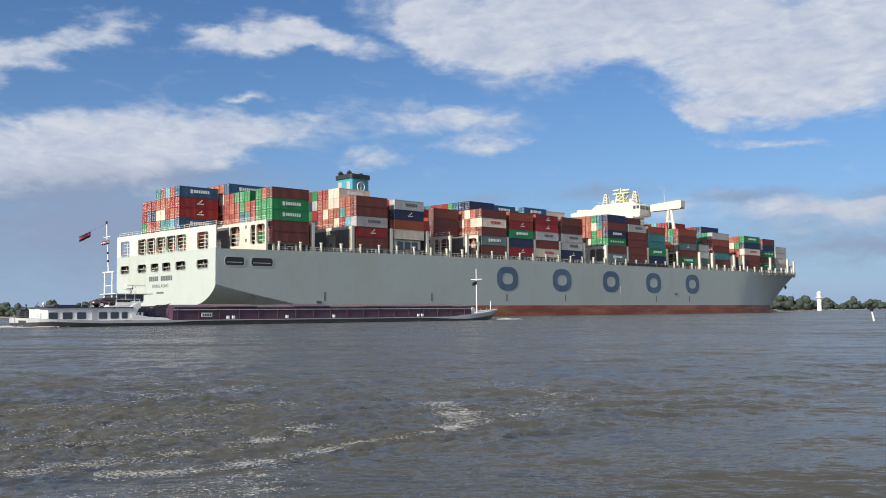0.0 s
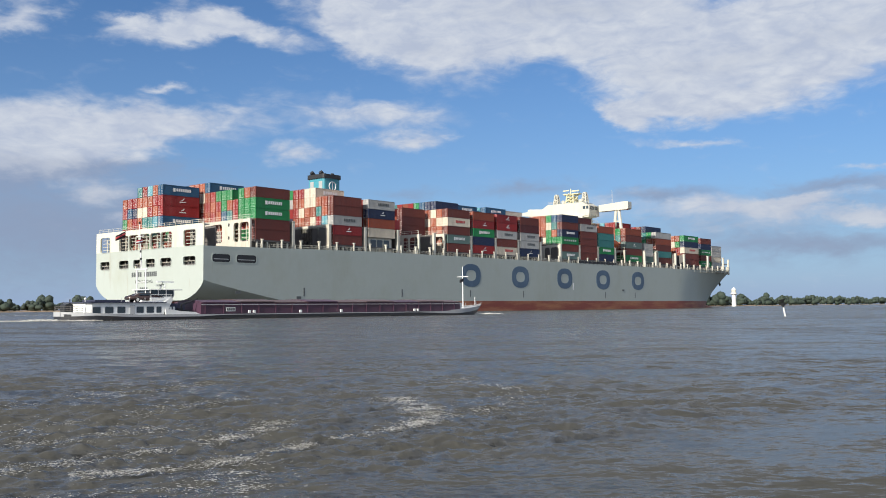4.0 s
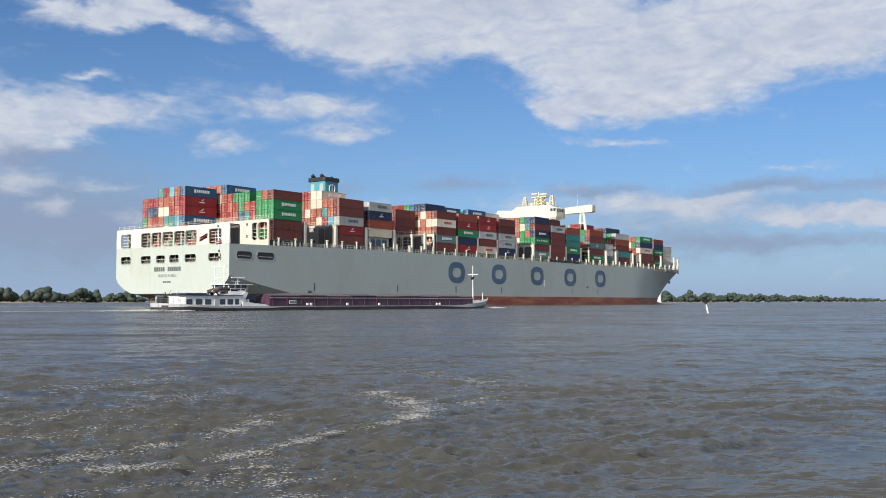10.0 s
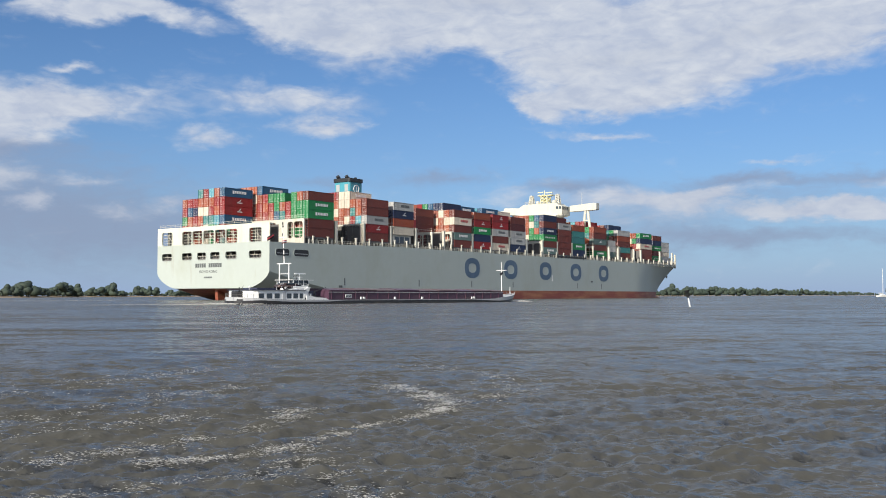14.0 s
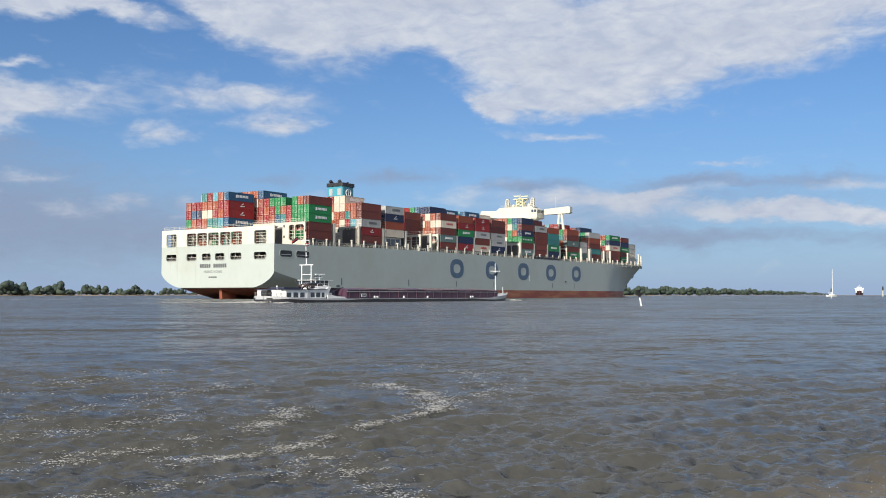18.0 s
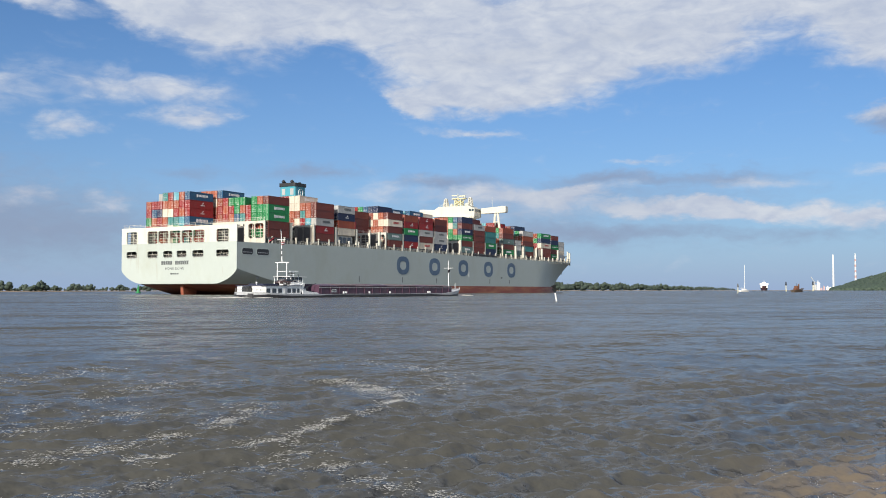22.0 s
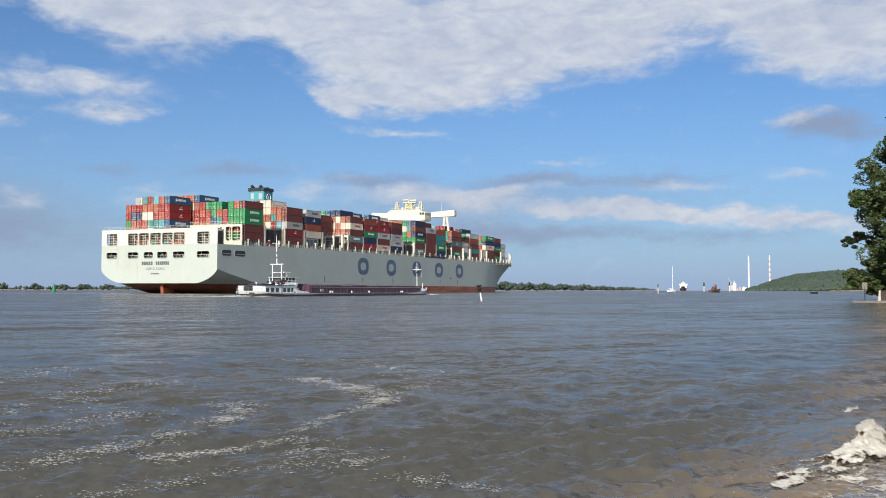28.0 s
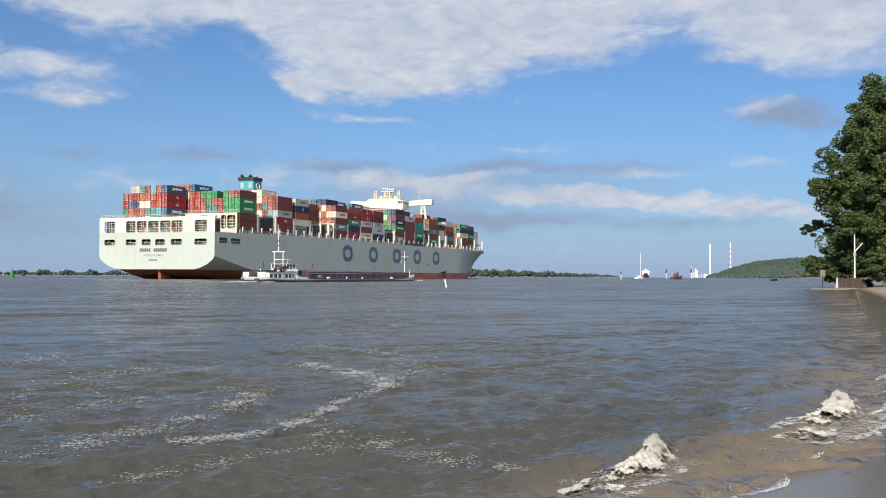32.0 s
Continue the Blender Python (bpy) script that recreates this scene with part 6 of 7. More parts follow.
# ---- distance: banks, buoys, boats, chimneys, trees ----
LEAF = {
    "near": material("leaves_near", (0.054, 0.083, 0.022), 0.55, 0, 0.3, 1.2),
    # far and hill leaves: distance haze mixed in as a bluer, greyer green
    "far": material("leaves_far_hazed", (0.034, 0.052, 0.036), 0.75, 0, 0.3, 0.10),
    "hill": material("leaves_hill_hazed", (0.042, 0.066, 0.044), 0.7, 0, 0.3, 0.03),
    "bark": material("bark", (0.11, 0.085, 0.06), 0.85, 0, 0.2, 3.0, 0.5, 12),
}


def bearing(az, r, z=0.0):
    a = radians(az)
    return Vector((r * math.sin(a), r * math.cos(a), z))


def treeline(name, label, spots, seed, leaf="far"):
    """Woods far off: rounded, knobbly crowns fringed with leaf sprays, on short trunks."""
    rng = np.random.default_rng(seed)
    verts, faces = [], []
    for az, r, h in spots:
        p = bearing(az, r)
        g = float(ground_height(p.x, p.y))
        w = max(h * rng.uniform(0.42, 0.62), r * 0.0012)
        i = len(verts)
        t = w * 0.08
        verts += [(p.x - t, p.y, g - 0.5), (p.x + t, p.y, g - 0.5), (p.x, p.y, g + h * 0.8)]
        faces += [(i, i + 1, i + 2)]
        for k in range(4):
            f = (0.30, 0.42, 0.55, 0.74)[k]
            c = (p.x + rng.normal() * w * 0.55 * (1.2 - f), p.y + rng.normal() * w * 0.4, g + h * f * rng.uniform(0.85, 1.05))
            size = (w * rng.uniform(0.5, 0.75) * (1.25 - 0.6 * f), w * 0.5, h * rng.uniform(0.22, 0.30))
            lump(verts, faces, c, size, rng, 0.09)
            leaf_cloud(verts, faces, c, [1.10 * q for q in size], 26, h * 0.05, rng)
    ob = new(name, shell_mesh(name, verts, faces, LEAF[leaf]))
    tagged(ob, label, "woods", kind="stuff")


def build_far_woods():
    rng = np.random.default_rng(3)
    left = []
    for az in np.arange(-27, 1.0, 0.11):
        bank = np.interp(az, [a for a, _ in FAR_BANK], [b for _, b in FAR_BANK])
        el = np.interp(az, (-27, -24, -17, -14, -10, -5, -1, 1), (0.8, 0.85, 0.82, 0.98, 0.78, 0.6, 0.42, 0.3))
        r = bank + rng.uniform(30, 90)
        rise = 0.66 + 0.26 * math.sin(az * 2.9 + 1.0) + 0.20 * math.sin(az * 7.3)
        left.append((az + rng.normal() * 0.05, r, max(2.0, r * math.tan(radians(el)) * max(0.35, rise) * rng.uniform(0.8, 1.05))))
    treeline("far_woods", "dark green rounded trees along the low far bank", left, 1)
    mid = []
    for az in np.arange(1.0, 36.5, 0.11):
        bank = np.interp(az, [a for a, _ in FAR_BANK], [b for _, b in FAR_BANK])
        el = np.interp(az, (1, 4, 10, 19, 20.5, 21.6, 22.6, 24, 25.5, 28, 30, 33, 35, 36.5), (0.34, 0.32, 0.3, 0.5, 0.7, 0.85, 0.75, 0.5, 0.62, 0.6, 0.5, 0.36, 0.28, 0.14))
        r = bank + rng.uniform(20, 110)
        rise = 0.84 + 0.16 * math.sin(az * 5.1) * (1.8 if az < 25 else 0.6)
        mid.append((az, r, max(3.0, r * math.tan(radians(el)) * rise * rng.uniform(0.8, 1.05))))
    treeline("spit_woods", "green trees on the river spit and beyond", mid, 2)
    verts, faces = [], []
    for _ in range(4200):
        az = rng.uniform(41.7, 51.5)
        p = bearing(az, 2955 + 380 * rng.random() ** 1.2)
        h = rng.uniform(3.5, 7.5)
        lump(verts, faces, (p.x, p.y, float(ground_height(p.x, p.y)) + h * 0.6), (h * rng.uniform(0.9, 1.6), h * 1.2, h), rng, 0.12, 1)
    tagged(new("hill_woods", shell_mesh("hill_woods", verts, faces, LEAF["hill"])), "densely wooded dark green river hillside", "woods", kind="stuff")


def build_lighthouse():
    p = bearing(23.28, 960)
    lh = thing("lighthouse", "slim white lighthouse tower among the trees", "lighthouse")
    g = float(ground_height(p.x, p.y))
    lh.location = (p.x, p.y, max(0.0, g))
    bm = bmesh.new()
    rod(bm, (0, 0, -1), (0, 0, 12.2), 2.3, 1.7, 14)
    part("tower", bm, M["white"], lh)
    bm = bmesh.new()
    rod(bm, (0, 0, 11.2), (0, 0, 12.2), 2.0, 3.3, 14)
    rod(bm, (0, 0, 12.2), (0, 0, 12.9), 3.3, 3.3, 14)
    part("gallery", bm, M["white"], lh)
    bm = bmesh.new()
    rod(bm, (0, 0, 12.9), (0, 0, 16.4), 2.2, 2.2, 12)
    part("lantern_room", bm, M["house"], lh)
    bm = bmesh.new()
    rod(bm, (0, 0, 16.4), (0, 0, 18.8), 2.5, 0.2, 12)
    part("cap", bm, M["white"], lh)


def build_chimneys():
    for az, r, top, label in ((41.8, 3900, 134, "slim pale power-station chimney"), (42.95, 3900, 136, "slim white chimney with red bands at its foot")):
        p = bearing(az, r)
        c = thing("chimney", label, "chimney", "power station chimneys")
        c.location = p
        bm = bmesh.new()
        rod(bm, (0, 0, -2), (0, 0, top), 3.6, 2.5, 14)
        part("stack", bm, M["white"], c)
        bm = bmesh.new()
        rod(bm, (0, 0, top), (0, 0, top + 5), 1.6, 1.3, 10)
        part("flue", bm, M["white"], c)
        if az > 42:
            for k in range(6):
                bm = bmesh.new()
                rod(bm, (0, 0, 6 + k * 21), (0, 0, 15 + k * 21), 3.75 - k * 0.15, 3.7 - k * 0.15, 14)
                part("red_band", bm, M["plant_red"], c)
    # quay and plant at its foot
    q = thing("power_plant", "low grey and red riverside plant with cranes", "factory")
    q.location = bearing(41.0, 3850)
    q.rotation_euler[2] = -radians(41)
    for x, w, h, mat in ((-20, 14, 22, "grey"), (-4, 10, 30, "white"), (8, 6, 10, "plant_red"), (18, 5, 15, "plant_red"), (29, 16, 13, "white"), (50, 120, 6, "white")):
        bm = bmesh.new()
        box(bm, x, x + w, 0, 30, -2, h)
        box(bm, x + w * 0.2, x + w * 0.4, -2, 0, h * 0.6, h * 1.3)
        part("building", bm, M[mat], q)
    bm = bmesh.new()
    rod(bm, (-14, 0, 0), (-14, 0, 34), 1.4)
    rod(bm, (-14, 0, 34), (-26, 0, 52), 1.1)
    rod(bm, (-14, 0, 34), (-4, 0, 28), 1.0)
    part("crane", bm, M["grey"], q)


def build_spar():
    a = 26.07
    p = bearing(a, 116.4)
    s = thing("spar_buoy", "leaning pale spar buoy with a dark topmark", "buoy")
    s.location = (p.x, p.y, 0)
    s.rotation_euler = (0, radians(-10), radians(-a))
    bm = bmesh.new()
    rod(bm, (0, 0, -1.2), (0, 0, 1.05), 0.105, 0.085, 10)
    part("pole", bm, M["logo"], s)
    bm = bmesh.new()
    rod(bm, (0, 0, 1.05), (0, 0, 1.5), 0.11, 0.09, 10)
    part("upper_pole", bm, M["dark"], s)
    bm = bmesh.new()
    rod(bm, (0, 0, 1.15), (0, 0, 1.6), 0.12, 0.34, 8)
    rod(bm, (0, 0, 1.68), (0, 0, 2.0), 0.16, 0.40, 8)
    part("topmark", bm, M["dark"], s, "two dark cones, points down")


def build_buoys():
    g = thing("channel_buoy", "small green lateral buoy with a cage top", "buoy")
    g.location = bearing(1.13, 520)
    bm = bmesh.new()
    rod(bm, (0, 0, -0.4), (0, 0, 0.8), 1.3, 1.3, 14)
    part("float", bm, M["box_green"], g)
    bm = bmesh.new()
    rod(bm, (0, 0, 0.8), (0, 0, 3.6), 0.7, 0.35, 8)
    part("tower", bm, M["box_green"], g)
    bm = bmesh.new()
    rod(bm, (0, 0, 3.7), (0, 0, 4.5), 0.5, 0.05, 8)
    part("topmark", bm, M["box_green"], g)
    for az, r, dark in ((36.64, 420, False), (39.28, 900, True), (40.72, 1150, True)):
        m = thing("beacon", "slim channel beacon pole standing in the river", "beacon", "channel beacons")
        m.location = bearing(az, r)
        k = r * 0.0052
        bm = bmesh.new()
        rod(bm, (0, 0, -1), (0, 0, k * 1.2), k * 0.08, k * 0.07, 8)
        part("post", bm, M["cream_bright"], m)
        bm = bmesh.new()
        rod(bm, (0, 0, k * 1.2), (0, 0, k * 1.9), k * 0.17, k * 0.10, 8)
        part("topmark", bm, M["dark"] if dark else M["ink"], m)


def hull_shape(bm, L, W, D, F):
    """A small pointed boat hull, x forward, from D below the water to F above it."""
    rows = []
    for i in range(11):
        k = i / 10
        w = W / 2 * min(1.0, 0.75 + k) * max(0.02, 1 - max(0.0, (k - 0.45) / 0.55) ** 2)
        top = F * (1 + 0.35 * k ** 2)
        rows.append([bm.verts.new((L * (k - 0.5), s * w * f, z)) for s, f, z in ((-1, 1, top), (-1, 0.7, -D), (1, 0.7, -D), (1, 1, top))])
    for a, b in zip(rows, rows[1:]):
        for j in range(4):
            bm.faces.new((a[j], b[j], b[(j + 1) % 4], a[(j + 1) % 4]))
    bm.faces.new(rows[0])
    bm.faces.new(rows[-1][::-1])


def build_boats():
    # sailing boat, sails down, drifting slowly
    s = thing("sailing_boat", "white sailing boat with a bare tall mast", "boat")
    bm = bmesh.new()
    hull_shape(bm, 12, 3.6, 0.5, 1.3)
    part("hull", bm, M["white"], s)
    bm = bmesh.new()
    prism(bm, ((-2.5, 1.3), (2.6, 1.4), (1.6, 2.1), (-2.2, 2.2)), -1.0, 1.0)
    part("cabin", bm, M["white"], s)
    bm = bmesh.new()
    rod(bm, (0.8, 0, 1.3), (0.8, 0, 23.5), 0.22, 0.14)
    part("mast", bm, M["white"], s)
    bm = bmesh.new()
    rod(bm, (0.8, 0, 3.0), (-4.6, 0, 3.1), 0.25)
    part("boom", bm, M["white"], s)
    MOVERS.append((s, Matrix.Identity(4), tuple((t, *bearing(az, 860).xy, 75.0) for t, az in ((0, 36.0), (19, 36.75), (23, 37.07), (28, 37.45), (32, 37.75)))))
    # white ship coming up the river
    w = thing("cargo_ship", "white-housed cargo ship seen end-on far up the river", "ship")
    w.location = bearing(38.09, 3400)
    w.rotation_euler[2] = radians(-38 - 90)
    bm = bmesh.new()
    hull_shape(bm, 120, 26, 3, 12)
    part("hull", bm, M["box_maroon"], w)
    bm = bmesh.new()
    box(bm, 20, 34, -11.5, 11.5, 9, 20)
    box(bm, 22, 32, -14, 14, 20, 24)
    box(bm, 24, 30, -7, 7, 24, 28)
    part("house", bm, M["white"], w)
    bm = bmesh.new()
    rod(bm, (27, 0, 28), (27, 0, 34), 0.8)
    part("mast", bm, M["white"], w)
    # old tug in brown tones
    g = thing("tug_boat", "old brown tug with a tall wheelhouse and funnel", "boat")
    g.location = bearing(39.9, 640)
    g.rotation_euler[2] = radians(20)
    bm = bmesh.new()
    hull_shape(bm, 12.0, 4.0, 0.6, 1.5)
    part("hull", bm, M["tug"], g)
    bm = bmesh.new()
    prism(bm, rounded(-2.2, 0.2, 1.2, 4.0, 0.3), -1.1, 1.1)
    box(bm, -3.4, -2.2, -1.0, 1.0, 1.2, 2.6)
    part("wheelhouse", bm, M["tug_house"], g)
    bm = bmesh.new()
    prism(bm, ((2.5, 1.3), (5.9, 1.9), (5.9, 2.5), (2.5, 1.6)), -0.9, 0.9)
    part("bow_bulwark", bm, M["tug"], g)
    bm = bmesh.new()
    rod(bm, (1.2, 0, 1.3), (1.2, 0, 5.2), 0.55, 0.5, 10)
    part("funnel", bm, M["tug_house"], g)
    bm = bmesh.new()
    rod(bm, (-1.2, 0, 4.0), (-1.2, 0, 5.6), 0.08)
    part("mast", bm, M["dark"], g)
    d = thing("dinghy", "small dark moored dinghy by the shore", "boat")
    d.location = bearing(45.35, 420)
    d.rotation_euler[2] = radians(10)
    bm = bmesh.new()
    hull_shape(bm, 4.6, 1.7, 0.2, 0.7)
    part("hull", bm, M["dark"], d)


M["tug_house"] = material("tug_rust", (0.15, 0.062, 0.034), 0.6, 0, 0.2)
# red paled to put the haze of distance into its colour
M["plant_red"] = material("hazed_red", (0.48, 0.31, 0.29), 0.6)
M["tug"] = material("tug_brown", (0.07, 0.05, 0.035), 0.6, 0, 0.2)


def limb(bm, a, b, r0, r1, rng, bends=4):
    a, b = Vector(a), Vector(b)
    p, r = a, r0
    for i in range(1, bends + 1):
        k = i / bends
        q = a.lerp(b, k) + Vector((rng.normal(), rng.normal(), rng.normal() * 0.5)) * (b - a).length * 0.05 * (1 if i < bends else 0)
        e = r0 + (r1 - r0) * k
        rod(bm, p, q, r, e, 8)
        p, r = q, e
    return p


def build_tree(name, label, az, r, base, height, spread, boughs, leaves, seed, size=0.19, low=0.15, extra=()):
    """Trunk, boughs and twigs; each bough carries a bunch of leaf clumps with gaps between it and the next."""
    rng = np.random.default_rng(seed)
    p = bearing(az, r)
    t = thing(name, label, "tree", "trees on the beach")
    t.location = (p.x, p.y, base)
    bm = bmesh.new()
    limb(bm, (0, 0, -0.6), (rng.normal() * 0.5, rng.normal() * 0.5, height * 0.8), height * 0.026, height * 0.006, rng, 7)
    verts, faces = [], []
    spots = []
    for i in range(boughs):
        k = (i + 0.5) / boughs
        z = height * (low + (0.93 - low) * k)
        reach = spread * math.sin(math.pi * min(1.0, k * 0.80 + 0.20)) ** 0.6 * rng.uniform(0.42, 0.78) * (1 - 0.9 * max(0.0, k - 0.62))
        a = i * 2.4 + rng.normal() * 0.3
        spots.append((reach * math.cos(a), reach * math.sin(a), z, spread * rng.uniform(0.23, 0.35)))
    for x, y, z, s in spots + list(extra):
        start = (0, 0, min(height * 0.7, max(height * 0.10, z * 0.72)))
        limb(bm, start, (x, y, z), height * 0.010, height * 0.003, rng, 4)
        for _ in range(9):
            d = rng.normal(size=3) * np.array((0.66, 0.66, 0.46)) * s
            q = (x + d[0], y + d[1], z + d[2])
            limb(bm, (x, y, z), q, height * 0.0022, height * 0.001, rng, 2)
            w = s * rng.uniform(0.26, 0.58)
            leaf_cloud(verts, faces, q, (w, w, w * 0.72), leaves, size, rng)
    part("trunk", bm, LEAF["bark"], t)
    crown = new("crown", shell_mesh("crown", verts, faces, LEAF["near"], False))
    crown.parent = t


def build_shore_things():
    # the point of land with the trees
    build_tree("large_tree", "tall leafy poplar leaning over the beach", 51.9, 122, 1.5, 23.2, 8.5, 116, 220, 26, 0.19, 0.2)
    build_tree("broad_tree", "broad bushy willow at the water's edge", 49.4, 126, 0.8, 7.4, 2.9, 44, 130, 22, 0.17, 0.06, ((-2.9, 3.3, 6.7, 0.95), (-2.4, 2.8, 7.2, 0.8), (-1.6, 1.9, 6.5, 1.1), (-2.7, 3.1, 2.4, 1.2), (-2.3, 2.7, 1.5, 1.3), (-1.6, 1.8, 2.9, 1.4), (-3.1, 3.6, 1.2, 1.0), (-1.4, 1.6, 1.2, 1.3)))
    build_tree("broad_tree", "dense bushy tree beside the beach", 51.4, 123, 1.3, 11.5, 5.0, 66, 190, 23, 0.18, 0.10)
    build_tree("bush", "low green bush by the retaining wall", 51.1, 116.5, 0.9, 3.8, 2.4, 14, 110, 24, 0.15, 0.10)
    # retaining wall, path slab, pole with arm, sign
    q = bearing(49.55, 118)
    w = thing("retaining_wall", "dark brown timber retaining wall with pale end posts", "wall")
    w.location = (q.x, q.y, 0.3)
    w.rotation_euler[2] = radians(-50)
    for i in range(7):
        bm = bmesh.new()
        box(bm, -1.6 + i * 0.40, -1.6 + i * 0.40 + 0.37, -0.1, 0.1, -0.5, 1.05)
        part("plank", bm, M["timber"], w)
    bm = bmesh.new()
    prism(bm, ((-1.95, -0.5), (-1.65, -0.5), (-1.65, 1.1), (-1.82, 1.1)), -0.15, 0.15)
    part("end_post", bm, M["concrete"], w)
    p = thing("mast_pole", "white signal pole with a slanting arm", "pole")
    q = bearing(49.62, 118.7)
    p.location = (q.x, q.y, 1.0)
    bm = bmesh.new()
    rod(bm, (0, 0, -0.5), (0, 0, 5.6), 0.09, 0.06)
    part("shaft", bm, M["white"], p)
    bm = bmesh.new()
    rod(bm, (0, 0, 3.4), (0.7, -0.5, 4.4), 0.05)
    part("arm", bm, M["white"], p)
    bm = bmesh.new()
    box(bm, -0.12, 0.12, -0.12, 0.12, 2.9, 3.3)
    part("lamp_head", bm, M["grey"], p)
    j = thing("concrete_jetty", "low grey concrete slab running out along the shore", "jetty")
    q = bearing(49.4, 117)
    j.location = (q.x, q.y, 0)
    j.rotation_euler[2] = radians(-49)
    for i in range(5):
        bm = bmesh.new()
        box(bm, -4.2 + i * 2.4, -4.2 + i * 2.4 + 2.36, -1.2, 1.2, -0.4, 0.20 + 0.03 * (i % 2))
        part("slab", bm, M["jetty"], j)
    s = thing("sign_post", "small sign on a post standing in the shallows", "sign")
    q = bearing(47.95, 118)
    s.location = (q.x, q.y, 0)
    s.rotation_euler[2] = radians(-48)
    bm = bmesh.new()
    rod(bm, (0, 0, -0.8), (0, 0, 1.9), 0.05)
    part("post", bm, M["dark"], s)
    bm = bmesh.new()
    box(bm, -0.28, 0.28, -0.04, 0.04, 1.5, 2.3)
    part("board", bm, M["jetty"], s)


M["timber"] = material("weathered_timber", (0.048, 0.031, 0.023), 0.8, 0, 0.25, 2.0, 0.3, 10)
M["jetty"] = material("weathered_concrete", (0.17, 0.155, 0.135), 0.85, 0, 0.15, 2.0, 0.2, 14)
M["concrete"] = material("pale_concrete", (0.45, 0.42, 0.37), 0.8, 0, 0.1, 2.0, 0.2, 14)
build_far_woods()
build_lighthouse()
build_chimneys()
build_spar()
build_buoys()
build_boats()
build_shore_things()

# ---- foam, surf and wakes ----
M["foam"] = material("foam", (0.86, 0.84, 0.78), 0.8, 0, 0.05, 9.0, 0.5, 60.0)
M["foam_thin"] = material("thin_foam", (0.50, 0.495, 0.47), 0.7, 0, 0.12, 8.0)


def blobs(verts, faces, p, rx, ry, rz, rng, turned=False):
    """Small uneven clots of foam, six corners each, at the places p."""
    n = len(p)
    shape = np.array(((1, 0, 0), (0, 1, 0), (-1, 0, 0), (0, -1, 0), (0, 0, 1), (0, 0, -0.6)))
    size = np.stack((np.broadcast_to(rx, n), np.broadcast_to(ry, n), np.broadcast_to(rz, n)), 1)
    d = shape[None] * size[:, None] * rng.uniform(0.7, 1.3, (n, 6, 1))
    if turned:
        a = rng.uniform(0, 2 * math.pi, n)[:, None]
        d[:, :, 0], d[:, :, 1] = d[:, :, 0] * np.cos(a) - d[:, :, 1] * np.sin(a), d[:, :, 0] * np.sin(a) + d[:, :, 1] * np.cos(a)
    tri = np.array(((0, 1, 4), (1, 2, 4), (2, 3, 4), (3, 0, 4), (1, 0, 5), (2, 1, 5), (3, 2, 5), (0, 3, 5)))
    i = len(verts) + 6 * np.arange(n)
    verts += (np.asarray(p)[:, None] + d).reshape(-1, 3).tolist()
    faces += (i[:, None, None] + tri[None]).reshape(-1, 3).tolist()


_grid = np.random.default_rng(99).random((64, 64))


def ripple_field(x, y, octaves=3):
    """Smooth random values about zero, rougher with more octaves."""
    total, gain = 0.0, 1.0
    for k in range(octaves):
        u, v = np.asarray(x, float) * 2 ** k + 7.3 * k, np.asarray(y, float) * 2 ** k + 3.1 * k
        i, j = np.floor(u).astype(int), np.floor(v).astype(int)
        f, g = u - i, v - j
        f, g = f * f * (3 - 2 * f), g * g * (3 - 2 * g)
        i, j, i1, j1 = i % 64, j % 64, (i + 1) % 64, (j + 1) % 64
        total = total + gain * (_grid[i, j] * (1 - f) * (1 - g) + _grid[i1, j] * f * (1 - g) + _grid[i, j1] * (1 - f) * g + _grid[i1, j1] * f * g - 0.5)
        gain *= 0.55
    return total


def foam_streak(points, widths, per_metre, seed, label):
    """Drifting foam: flat clots strewn in short strings about a line, thinning towards its edges."""
    rng = np.random.default_rng(seed)
    verts, faces = [], []
    for (a, wa), (b, wb) in zip(zip(points, widths), zip(points[1:], widths[1:])):
        a, b = np.array(a, float), np.array(b, float)
        d = b - a
        n = np.array((-d[1], d[0])) / np.linalg.norm(d)
        count = int(np.linalg.norm(d) * per_metre * 1.6)
        k = rng.random(count)
        w = wa + (wb - wa) * k
        p = a + d * k[:, None] + n * (rng.normal(size=count) * w * 0.42 * (0.4 + rng.random(count)))[:, None]
        string = ripple_field(p[:, 0] * 3.0 + seed, p[:, 1] * 6.5, 3) + 0.6 * ripple_field(p[:, 0] * 14, p[:, 1] * 22 + seed, 2)
        p = p[rng.random(count) < np.clip(0.12 + 1.9 * string, 0, 1)]
        count = len(p)
        r = rng.uniform(0.0012, 0.0044, count) * (0.7 + 0.05 * p[:, 1])
        z = 0.034 + rng.normal(size=count) * 0.010
        blobs(verts, faces, np.column_stack((p, z)), r * rng.uniform(1.6, 5.5, count), r, r * 0.3, rng)
    ob = tagged(new("foam_streak", shell_mesh("foam_streak", verts, faces, M["foam_thin"])), label, "foam", "drifting foam", "stuff")
    DRIFTING.append(ob)


DRIFTING = []
FOAM_DRIFT = (0.126, -0.008)
foam_streak(((-2.7, 7.9), (-1.9, 8.15), (-1.45, 8.5), (-1.1, 9.0), (-0.65, 9.7), (0.0, 10.3), (0.6, 11.3), (0.5, 12.6), (0.3, 14.0)),
            (0.30, 0.16, 0.30, 0.16, 0.12, 0.16, 0.34, 0.40, 0.4), 1050, 1, "thin white foam line drifting on the river")
foam_streak(((-1.5, 8.5), (-1.3, 7.6), (-1.1, 6.6), (-0.7, 5.7)), (0.34, 0.42, 0.30, 0.12), 900, 2, "broken white foam patch drifting on the river")
